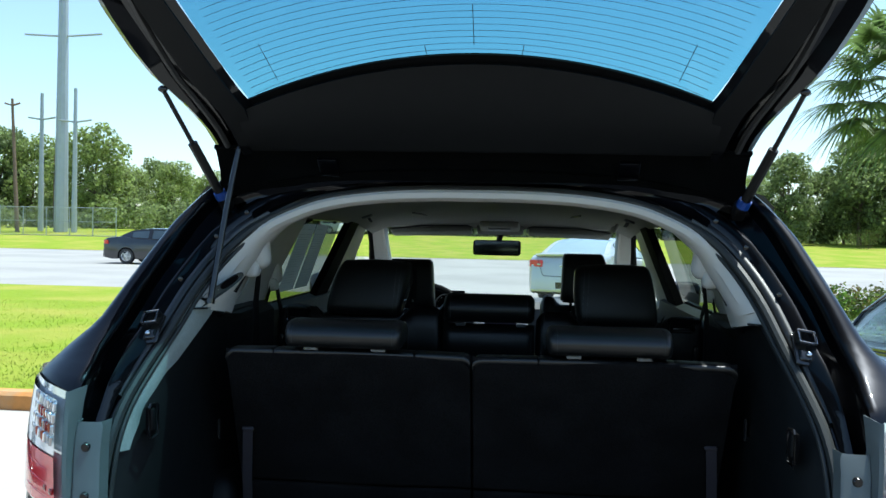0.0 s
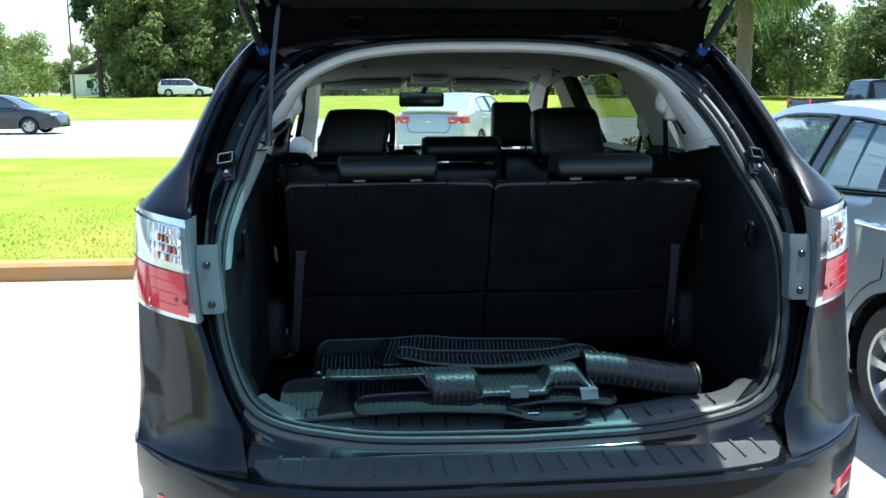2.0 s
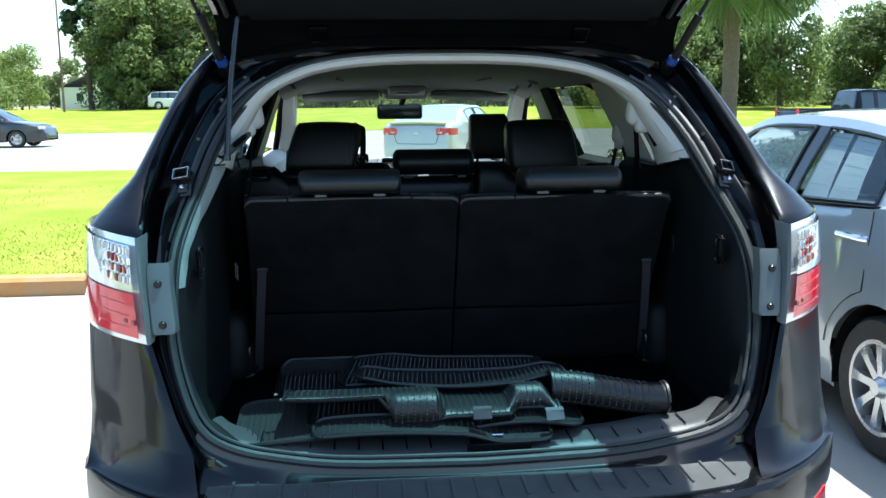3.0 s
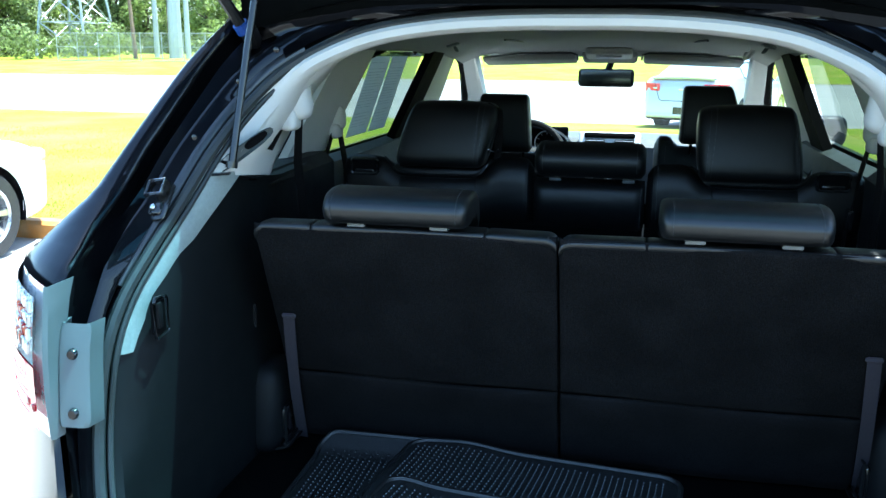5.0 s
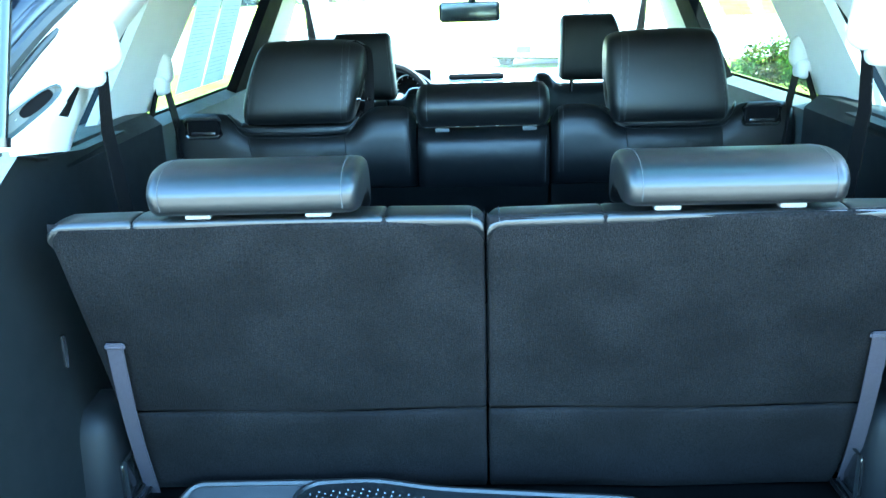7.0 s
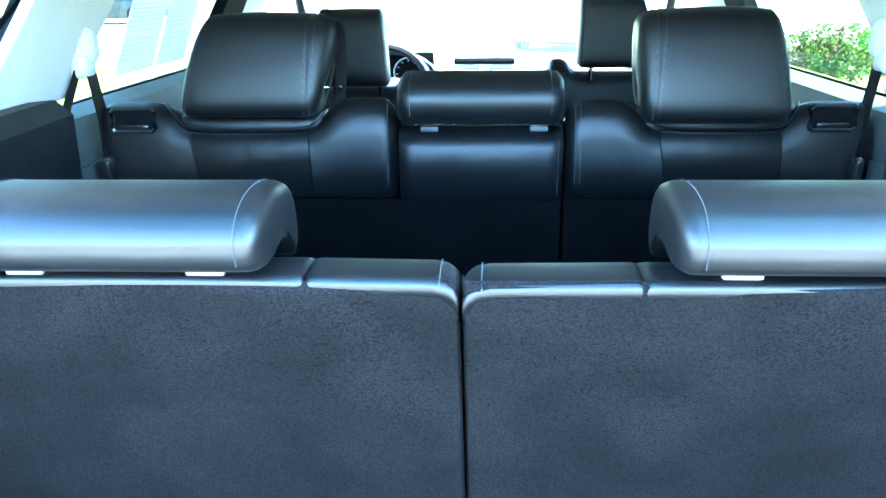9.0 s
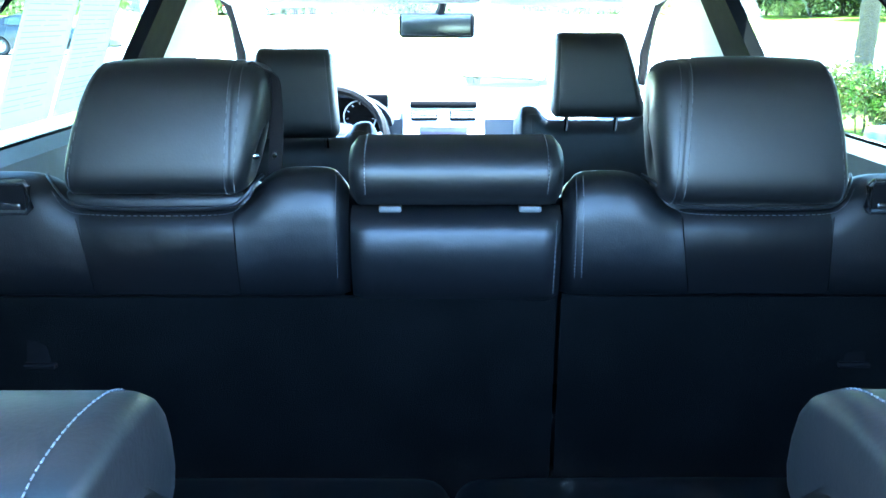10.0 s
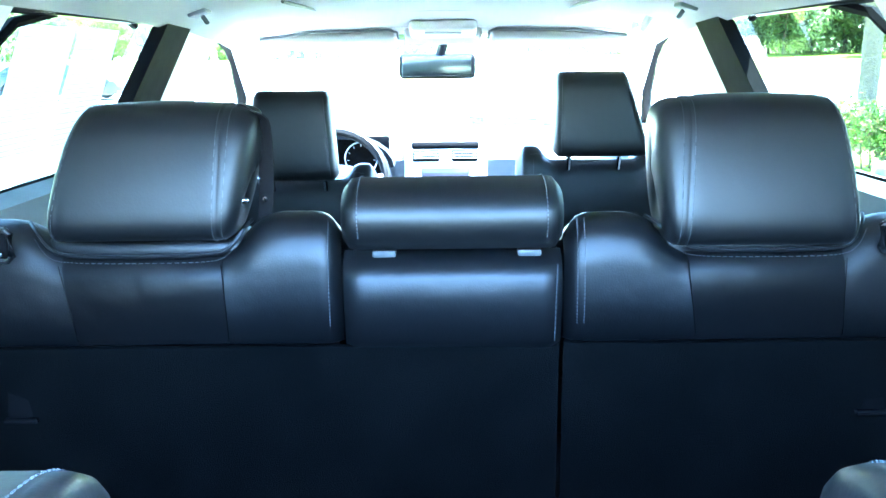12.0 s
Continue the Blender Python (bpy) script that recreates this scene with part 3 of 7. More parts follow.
rows = [[(p.x * (1 + 0.02), 0.005 + 0.06 * (abs(p.x) / 0.6) ** 4 + 0.0, 0.702 + 0.35 * max(0, abs(p.x) - 0.5)) for p in low], [(p.x * 1.01, p.y - 0.03, p.z - 0.012) for p in low], [(p.x, p.y - 0.008, p.z + 0.004) for p in low], [(p.x, p.y + 0.03, p.z + 0.002) for p in low]]
fine_ = []
for k in range(13):
    f = k / 12 * 3
    i = min(int(f), 2)
    fine_.append([Vector(a).lerp(Vector(b), sm(f - i) * 0.5 + (f - i) * 0.5) for a, b in zip(rows[i], rows[i + 1])])
fine_.insert(0, [Vector((p.x, p.y - 0.012 - 0.35 * max(0, abs(p.x) - 0.5), 0.7005)) for p in fine_[0]])
part("sill_panel", loft(fine_), paint_black, suv, "glossy black body sill below the seal", 70)
for sx in (1, -1):
    part("drain_plug", lathe([(0.001, 0.004), (0.005, 0.013), (-0.010, 0.016)], 18, "z", (sx * 0.600, 0.070, 0.757)), plastic_black, suv, "round black body plug")
for sx in (1, -1):
    part("bumper_reflector", rbox((0.12, 0.014, 0.045), (sx * 0.795, bumper_y(0.795) + 0.008, 0.592), 0.006, 2, turn=(0, 0, sx * 44)), lens_red, suv, "red bumper reflector")
# sill scuff plate
rows = []
for v, (dy, dz) in enumerate(((0.02, 0.002), (0.035, 0.016), (0.055, 0.020), (0.10, 0.022), (0.125, 0.024), (0.14, 0.016))):
    row = []
    for p in low:
        k = 1 - 0.06 * v / 5
        row.append((p.x * k, p.y + dy, max(p.z - 0.05 * max(0, abs(p.x) - 0.45) * v, 0.716) + dz))
    rows.append(row)
sc = part("scuff_plate", loft(rows, thick=0.004), scuff, suv, "dark grey ribbed plastic load sill")
for k in range(19):
    x = -0.50 + k / 18
    if abs(x) < 0.075:
        continue
    y = 0.08 + 0.02 * (abs(x) / 0.56) ** 3
    part("groove", rbox((0.004, 0.07, 0.0025), (x, y + 0.072, 0.741 + 0.045 * (abs(x) / 0.56) ** 4), 0.001, 1, turn=(0, 0, 0)), plastic_black, sc)
# solid blocks; the latch recess's darkness is only their black colour
catch = part("latch_shade_block", join(rbox((0.13, 0.046, 0.012), (0.045, 0.128, 0.7455), 0.003, 2), rbox((0.15, 0.008, 0.022), (0.045, 0.101, 0.741), 0.003, 2)), door_black, suv, "black block coloured as the shaded latch recess in the load sill")
part("striker", tube([(0.033, 0.128, 0.745), (0.033, 0.128, 0.762), (0.057, 0.128, 0.762), (0.057, 0.128, 0.745)], 0.003, 6), chrome, catch, "chrome striker loop")

# roof, header and sides
rows = []
for y, zc in ((0.60, 1.703), (0.72, 1.720), (0.80, 1.735), (1.2, 1.76), (1.9, 1.765), (2.5, 1.745), (2.95, 1.69)):
    rows.append([(x, max(y, 0.69), (zc if y > 0.65 else 1.703) - 0.10 * (abs(x) / 0.70) ** 3.0) for x in np.linspace(-0.70, 0.70, 29)])
part("roof", loft(rows, thick=0.02), paint_black, suv, "black roof panel")
top = [p for p in seal_half if p.z > 1.56]
top = top + [Vector((-p.x, p.y, p.z)) for p in reversed(top)][1:]
def roof_edge(x):
    return Vector((x, 0.692, 1.712 - 0.10 * (abs(x) / 0.70) ** 3.0))


rows = []
for f in (0, 0.12, 0.3, 0.5, 0.7, 0.85, 0.95, 1.0):
    row = []
    for p in top:
        q, d_ = roof_edge(p.x * 1.12), Vector((p.x * 1.01, p.y - 0.008, p.z + 0.012))
        c_ = q.lerp(d_, f)
        row.append(c_ + Vector((0, 0.016 * math.sin(math.pi * f) - 0.02 * (1 - f) ** 2, 0.010 * math.sin(math.pi * f))))
    rows.append(row)
rows.append([(p.x, p.y + 0.03, p.z + 0.004) for p in top])
part("roof_header", loft(rows), paint_black, suv, "glossy black roof header above the opening")
wrap = [p for p in seal_half if p.z > 1.40]
wrap = wrap + [Vector((-p.x, p.y, p.z)) for p in reversed(wrap)][1:]


def inward(p, d, dy):
    n_ = Vector((-p.x * 0.55, 0, 1.25 - p.z)).normalized()
    return (p.x + n_.x * d, p.y + dy, p.z + n_.z * d)


rows = []
for low_d, low_y, top_d, top_y in ((0.012, 0.010, 0.012, -0.010), (0.030, 0.020, 0.018, -0.016), (0.038, 0.032, 0.027, -0.013), (0.045, 0.045, 0.033, -0.002), (0.050, 0.080, 0.034, 0.020), (0.046, 0.13, 0.026, 0.045)):
    row = []
    for p in wrap:
        f = sm(min(1.0, max(0.0, (p.z - 1.50) / 0.10)))
        row.append(inward(p, low_d + (top_d - low_d) * f, low_y + (top_y - low_y) * f))
    rows.append(row)
part("header_trim", loft(rows, thick=0.004), beige, suv, "pale grey trim band over the opening")


def glass_x(z):
    return 0.815 - 0.31 * (z - 1.29)


def pane_rows(poly_a, poly_b, sx, dx=0.0, n=6):
    return [[(sx * (glass_x(a[1] + (b[1] - a[1]) * u) + dx), a[0] + (b[0] - a[0]) * u, a[1] + (b[1] - a[1]) * u) for a, b in zip(poly_a, poly_b)] for u in np.linspace(0, 1, n)]


def side(sx):
    # outer door skins below the belt
    prof = [(0.84, 0.22), (0.90, 0.30), (0.94, 0.45), (0.95, 0.70), (0.935, 1.0), (0.90, 1.20), (0.85, 1.285), (0.82, 1.29)]
    stations = [0.55, 1.0, 1.6, 2.2, 2.8, 3.4, 3.9, 4.4, 4.8, 5.02]
    rows = []
    for y in stations:
        k = 1 - 0.45 * max(0, (y - 4.2) / 0.85) ** 2.2
        kz = 1 - 0.24 * sm(min(1, max(0, (y - 3.6) / 1.3)))
        rows.append([(sx * x * k, y, 0.25 + (z - 0.25) * (kz if z > 0.7 else 1)) for x, z in prof])
    part("body_side", loft(rows), paint_black, suv, "glossy black door and wing panels")
    # pillars (rear edge, front edge) at the belt and at the roof
    def pillar(name, bot, topp, mat, dx, label, zb=1.27, zt=1.63, thick=0.02):
        part(name, loft(pane_rows([(bot[0], zb), (bot[1], zb)], [(topp[0], zt), (topp[1], zt)], sx, dx, 8), thick=thick), mat, suv, label)
    pillar("c_pillar", (1.15, 1.38), (1.38, 1.62), paint_black, 0.012, "black outer centre pillar")
    pillar("c_pillar_trim", (1.12, 1.42), (1.34, 1.66), beige, -0.035, "pale grey inner pillar trim", 1.325)
    pillar("door_frame", (2.07, 2.28), (2.33, 2.52), door_black, -0.050, "black door window frame", 1.27, 1.62, 0.030)
    pillar("door_seal", (2.185, 2.20), (2.43, 2.445), rubber, -0.070, "black door edge seal", 1.27, 1.61, 0.008)
    pillar("b_pillar_trim", (2.25, 2.70), (2.51, 2.80), beige, -0.050, "pale grey middle pillar trim")
    part("a_pillar_trim", loft([[(sx * 0.655, 2.90, 1.63), (sx * 0.60, 2.95, 1.63), (sx * 0.585, 2.98, 1.60)], [(sx * 0.72, 3.40, 1.42), (sx * 0.66, 3.45, 1.42), (sx * 0.63, 3.48, 1.40)], [(sx * 0.80, 3.95, 1.17), (sx * 0.74, 4.0, 1.17), (sx * 0.70, 4.03, 1.15)]], thick=0.03), beige, suv, "pale grey windscreen pillar trim")
    part("front_door_frame", tube([(sx * (glass_x(z) - 0.055), y, z) for y, z in ((2.66, 1.612), (2.90, 1.588), (3.05, 1.555), (3.18, 1.505), (3.40, 1.386), (3.60, 1.25))], 0.018, 6), door_black, suv, "black door seal")
    part("rear_door_frame", tube([(sx * (glass_x(z) - 0.012), y, z) for y, z in ((1.30, 1.30), (1.55, 1.46), (1.74, 1.585), (1.9, 1.612), (2.2, 1.62), (2.3, 1.60))], 0.010, 6), door_black, suv, "black door seal")
    part("quarter_frame", tube([(sx * (glass_x(z) - 0.014), y, z) for y, z in ((0.74, 1.35), (1.08, 1.35), (1.11, 1.37), (1.38, 1.575))], 0.005, 6), door_black, suv, "black window seal")
    # roof rail over the doors
    part("roof_rail", loft([[(sx * 0.705, y, 1.60), (sx * 0.715, y, 1.635), (sx * 0.69, y, 1.665), (sx * 0.655, y, 1.675)] for y in np.linspace(0.72, 3.0, 12)], thick=0.012), paint_black, suv, "black roof side rail")
    # panes
    part("quarter_window", loft(pane_rows([(0.62, 1.28), (1.18, 1.28)], [(1.0, 1.645), (1.52, 1.645)], sx)), glass_rear, suv, "tinted quarter window")
    part("rear_door_window", loft(pane_rows([(1.12, 1.25), (2.40, 1.25)], [(1.66, 1.665), (2.48, 1.665)], sx)), glass_rear, suv, "tinted rear door window")
    part("front_door_window", loft(pane_rows([(2.50, 1.26), (3.75, 1.26)], [(2.60, 1.62), (2.95, 1.62)], sx)), glass_front, suv, "clear front door window")
    # inner door panels and quarter trim
    rows = []
    for y in np.linspace(1.22, 2.45, 8):
        rows.append([(sx * 0.80, y, 1.285), (sx * 0.765, y, 1.30), (sx * 0.725, y, 1.285), (sx * 0.715, y, 1.20)])
    part("door_top_trim", loft(rows), door_grey, suv, "grey-green padded rear door top")
    part("door_panel", loft([[(sx * 0.715, y, 1.20), (sx * 0.705, y, 1.05), (sx * 0.70, y, 0.5)] for y in np.linspace(1.2, 2.45, 6)], thick=0.01), door_grey, suv, "grey-green rear door panel")
    rows = []
    for y in np.linspace(2.5, 3.9, 8):
        rows.append([(sx * 0.80, y, 1.26), (sx * 0.75, y, 1.265), (sx * 0.70, y, 1.22), (sx * 0.69, y, 0.5)])
    part("front_door_panel", loft(rows), beige, suv, "pale grey front door panel")
    part("quarter_trim", loft([[(sx * 0.80, y, 1.325), (sx * (0.70 - 0.05 * (1.3 - y)), y, 1.335), (sx * (0.672 - 0.05 * (1.3 - y)), y, 1.31), (sx * (0.67 - 0.05 * (1.3 - y)), y, 0.55)] for y in np.linspace(0.78, 1.27, 6)]), plastic_dark, suv, "dark quarter trim beside the rear seats")
    # pale rear pillar trim
    rows = []
    for z, yf in ((1.335, .80), (1.37, .84), (1.42, .92), (1.47, 1.0), (1.52, 1.09), (1.575, 1.20), (1.61, 1.30), (1.64, 1.36)):
        d = seal_side(z)
        e = Vector((0.645 - 0.02 * (z > 1.6), yf, z))
        d2, d3, d4 = d + Vector((-0.026, 0.026, 0)), d + Vector((-0.044, 0.050, 0)), d + Vector((-0.052, 0.095, 0))
        m2 = d4 * 0.4 + e * 0.6 + Vector((-0.012, 0, 0))
        low = 0.038 * max(0.0, 1 - (z - 1.335) / 0.09)
        d, d2, d3, d4, m2 = (q + Vector((0, 0.9 * low * f, low * f)) for q, f in ((d, 1), (d2, 1), (d3, 0.95), (d4, 0.8), (m2, 0.35)))
        rows.append([d + Vector((-0.006, 0.014, 0)), d2, d3, d4, m2, e + Vector((0, -0.02, 0)), e + Vector((0.012, 0, 0)), e + Vector((0.11, 0.02, 0.01))])
    trim = part("rear_pillar_trim", loft(flip(rows, sx), thick=0.004), beige, suv, "pale grey inner rear pillar trim")
    # slot where the arm passes through
    if sx < 0:
        sa, sn = Vector((-0.035, 0.0285, 0.0305)), Vector((-0.70, -0.66, -0.10)).normalized()
        sb = sa.cross(sn).normalized() * 0.0125
        sa, sc_ = sa * 1.3, Vector((0.603, 0.566, 1.415)) + sn * 0.010
        ring_ = [2 * math.pi * k / 20 for k in range(20)]
        def oval(ka, kb, h):
            return [(sx * p.x, p.y, p.z) for p in (sc_ + sa * (abs(math.cos(a)) ** 0.75 * math.copysign(1, math.cos(a))) * ka + sb * (abs(math.sin(a)) ** 0.75 * math.copysign(1, math.sin(a))) * kb + sn * h for a in ring_)]
        part("arm_slot", loft([oval(1.0, 1.05, 0.003), oval(0.97, 0.95, 0.005), oval(0.93, 0.85, 0.002), oval(0.90, 0.75, -0.003), oval(0.5, 0.4, -0.003), oval(0.02, 0.02, -0.003)], closed=True, caps=False), door_grey, trim, "grey recessed slot in the pillar trim")
        # black plates on the slot floor; the holes' shade is their colour
        part("slot_shade_plate", loft([[(p[0] + sx * o.x, p[1] + o.y, p[2] + o.z) for p in oval(0.36, 0.66, h_)] for o in (sa * 0.46,) for h_ in (-0.0032, -0.0015)], closed=True), door_black, trim, "black plate coloured as the shaded hole in the slot")
        part("slot_shade_plate", loft([[(p[0] + sx * o.x, p[1] + o.y, p[2] + o.z) for p in oval(0.30, 0.72, h_)] for o in (sa * -0.62,) for h_ in (-0.0032, -0.0015)], closed=True), door_black, trim, "black plate coloured as the shaded hole in the slot")
    # lower cargo side panel
    rows = []
    for z in (0.735, 0.77, 0.82, 0.88, 0.95, 1.02, 1.10, 1.18, 1.24, 1.29, 1.322, 1.335):
        up = 0.040 * max(0.0, (z - 1.24) / 0.095)
        d = seal_side(max(z, 0.76) + up)
        rows.append([(d.x - 0.008, d.y + 0.018, z + up), (d.x - 0.022, d.y + 0.03, z + up), (0.655 - 0.03 * (z < 0.8), max(d.y + 0.08, 0.22), z + 0.9 * up), (0.648, max(0.50, d.y + 0.11), z + 0.7 * up), (0.645, 0.66, z + 0.35 * up), (0.655, 0.80, z), (0.67, 1.0, z)])
    rows.append([(x - 0.030, y, z + 0.001) for x, y, z in rows[-1]])
    # left side only: pale wedge whose colour stands in for a sun patch
    fl = []
    for f in np.linspace(0, 1, 12):
        z = 1.10 + 0.236 * f
        up = 0.040 * max(0.0, (z - 1.24) / 0.095)
        d = seal_side(z + up)
        w_ = 0.006 + 0.064 * f ** 1.15
        fl.append([(d.x - 0.012, d.y + 0.010, z + up), (d.x - 0.0245, d.y + 0.024, z + up), (d.x - 0.028 - 0.15 * w_, d.y + 0.03 + 0.45 * w_, z + up * (1 - 0.05 * f)), (d.x - 0.030 - 0.19 * w_, d.y + 0.03 + w_, z + up * (1 - 0.10 * f))])
    if sx < 0:
        part("sun_wedge", loft(flip(fl, sx), thick=0.003), sun_wedge_mat, suv, "pale wedge painted as the sun patch on the left cargo side panel")
    panel = part("cargo_side_panel", loft(flip(rows, sx), thick=0.004), panel_plastic, suv, "dark moulded cargo side panel")
    c = Vector((sx * 0.647, 0.322, 1.155))
    loop_ = [(-.018, -.036), (-.021, -.030), (-.021, .030), (-.016, .036), (.016, .033), (.021, .027), (.021, -.026), (.016, -.033), (-.018, -.036)]
    # no hollow here: the block's black stands in for shade
    part("handle_shade_block", rbox((0.012, 0.034, 0.060), c + Vector((sx * 0.004, 0, 0)), 0.005, 2), door_black, panel, "black block coloured as the shaded recess")
    part("handle_rim", tube([c + Vector((-sx * 0.002, a, b)) for a, b in loop_], 0.0030, 6), plastic_black, panel, "glossy dark handle rim")
    part("handle_grip", rbox((0.010, 0.016, 0.046), c + Vector((-sx * 0.001, -0.006, 0.004)), 0.004, 2), plastic_dark, panel, "dark pull grip")
    part("wheel_house", rbox((0.10, 0.17, 0.20), (sx * 0.645, 0.74, 0.83), 0.04, 4, shape=lambda x, y, z: (x - sx * 0.0 + 0, y * (1 - 0.25 * max(0, z) / 0.1), z)), plastic_dark, panel, "rounded dark side bin")
    part("bin_hook", join(rbox((0.012, 0.05, 0.07), (sx * 0.592, 0.715, 0.80), 0.005, 2), rbox((0.02, 0.085, 0.012), (sx * 0.585, 0.715, 0.755), 0.004, 2)), plastic_black, panel, "black bin latch")
    part("bin_rim", tube([(sx * 0.583, y, z) for y, z in ((.685, .765), (.685, .845), (.745, .845), (.745, .765), (.685, .765))], 0.003, 6), plastic_dark, panel)
    part("tie_down_loop", tube([(sx * 0.600, 0.665, 0.752), (sx * 0.578, 0.668, 0.757), (sx * 0.574, 0.675, 0.758), (sx * 0.574, 0.750, 0.758), (sx * 0.578, 0.757, 0.757), (sx * 0.600, 0.760, 0.752)], 0.0032, 8), strut_black, panel, "dark steel tie-down loop")
    # seat belts: third row guide and second row guide
    guide = rbox((0.064, 0.062, 0.096), (sx * 0.560, 0.750, 1.506), 0.026, 4, shape=lambda x, y, z: (x * (1 - 0.35 * max(0, z) / 0.037), y, z * 1.0))
    g = part("belt_guide", join(guide, rbox((0.040, 0.050, 0.05), (sx * 0.572, 0.735, 1.462), 0.014, 3)), beige, suv, "pale rounded seat belt guide")
    part("belt", loft([[(sx * 0.560, 0.735, 1.456), (sx * 0.560, 0.771, 1.458)], [(sx * 0.575, 0.755, 1.37), (sx * 0.575, 0.797, 1.37)], [(sx * 0.59, 0.81, 1.25), (sx * 0.59, 0.86, 1.25)], [(sx * 0.60, 0.88, 1.05), (sx * 0.60, 0.93, 1.05)]], thick=0.002), belt_mat, g, "dark seat belt webbing")
    part("belt", loft([[(sx * 0.582, 0.715, 1.454), (sx * 0.582, 0.74, 1.456)], [(sx * 0.612, 0.69, 1.395), (sx * 0.612, 0.728, 1.395)], [(sx * 0.640, 0.68, 1.345), (sx * 0.640, 0.72, 1.345)], [(sx * 0.668, 0.67, 1.30), (sx * 0.668, 0.71, 1.30)]], thick=0.002), belt_mat, g, "dark seat belt webbing")
    g = part("belt_guide", join(rbox((0.052, 0.062, 0.074), (sx * 0.724, 1.450, 1.410), 0.024, 4, shape=lambda x, y, z: (x, y * (1 - 0.4 * max(0, z) / 0.03), z)), rbox((0.035, 0.05, 0.045), (sx * 0.722, 1.435, 1.375), 0.014, 3)), beige, suv, "pale rounded seat belt guide")
    part("belt", loft([[(sx * 0.715, 1.425, 1.372), (sx * 0.715, 1.465, 1.372)], [(sx * 0.69, 1.40, 1.28), (sx * 0.69, 1.44, 1.28)], [(sx * 0.665, 1.36, 1.15), (sx * 0.665, 1.40, 1.15)], [(sx * 0.655, 1.33, 0.95), (sx * 0.655, 1.37, 0.95)]], thick=0.002), belt_mat, g, "dark seat belt webbing")
    part("belt", loft([[(sx * 0.728, 1.41, 1.370), (sx * 0.728, 1.44, 1.372)], [(sx * 0.735, 1.33, 1.28), (sx * 0.735, 1.37, 1.28)], [(sx * 0.725, 1.22, 1.16), (sx * 0.725, 1.26, 1.16)]], thick=0.002), belt_mat, g, "dark seat belt webbing")
    part("belt_buckle", rbox((0.018, 0.03, 0.055), (sx * 0.668, 1.375, 1.19), 0.006, 2, turn=(15, 0, 0)), plastic_black, g, "black belt tongue stop")
    # sun visors, grab handle, coat hooks
    part("sun_visor", rbox((0.42, 0.125, 0.030), (sx * 0.355, 3.035, 1.572), 0.014, 5, turn=(-9, sx * 2, 0)), headlining, suv, "pale folded sun visor")
    # dark tube drawn as the shadow between visor and headliner
    part("visor_shade_line", tube([(sx * 0.137, 2.962, 1.572), (sx * 0.140, 2.958, 1.594), (sx * 0.165, 2.956, 1.602), (sx * 0.40, 2.956, 1.598), (sx * 0.56, 2.960, 1.578)], 0.0045, 6), dash_grey, suv, "dark line drawn as the shadow above the visor")
    if sx > 0:
        part("grab_handle", tube([(sx * 0.56, 2.66, 1.625), (sx * 0.545, 2.68, 1.59), (sx * 0.545, 2.80, 1.585), (sx * 0.56, 2.83, 1.62)], 0.010, 8), beige, suv, "pale roof grab handle")
    part("coat_hook", join(rbox((0.045, 0.06, 0.012), (sx * 0.572, 2.36, 1.628), 0.005, 2, turn=(0, sx * 18, 0)), tube([(sx * 0.560, 2.34, 1.620), (sx * 0.552, 2.35, 1.606), (sx * 0.562, 2.38, 1.606), (sx * 0.572, 2.385, 1.620)], 0.005, 6)), bracket_grey, suv, "small grey coat hook")
    dm = part("door_mirror", rbox((0.20, 0.10, 0.15), (sx * 1.020, 3.532, 1.242), 0.045, 4), paint_black, suv, "black door mirror")
    part("mirror_foot", tube([(sx * 0.82, 3.582, 1.172), (sx * 0.970, 3.552, 1.192)], 0.025, 8), plastic_black, dm)
    wheel_at(suv, (sx * 0.86, 1.02, 0.36), 0.36, 0.24, sx, 9)
    wheel_at(suv, (sx * 0.86, 3.92, 0.36), 0.36, 0.24, sx, 9)


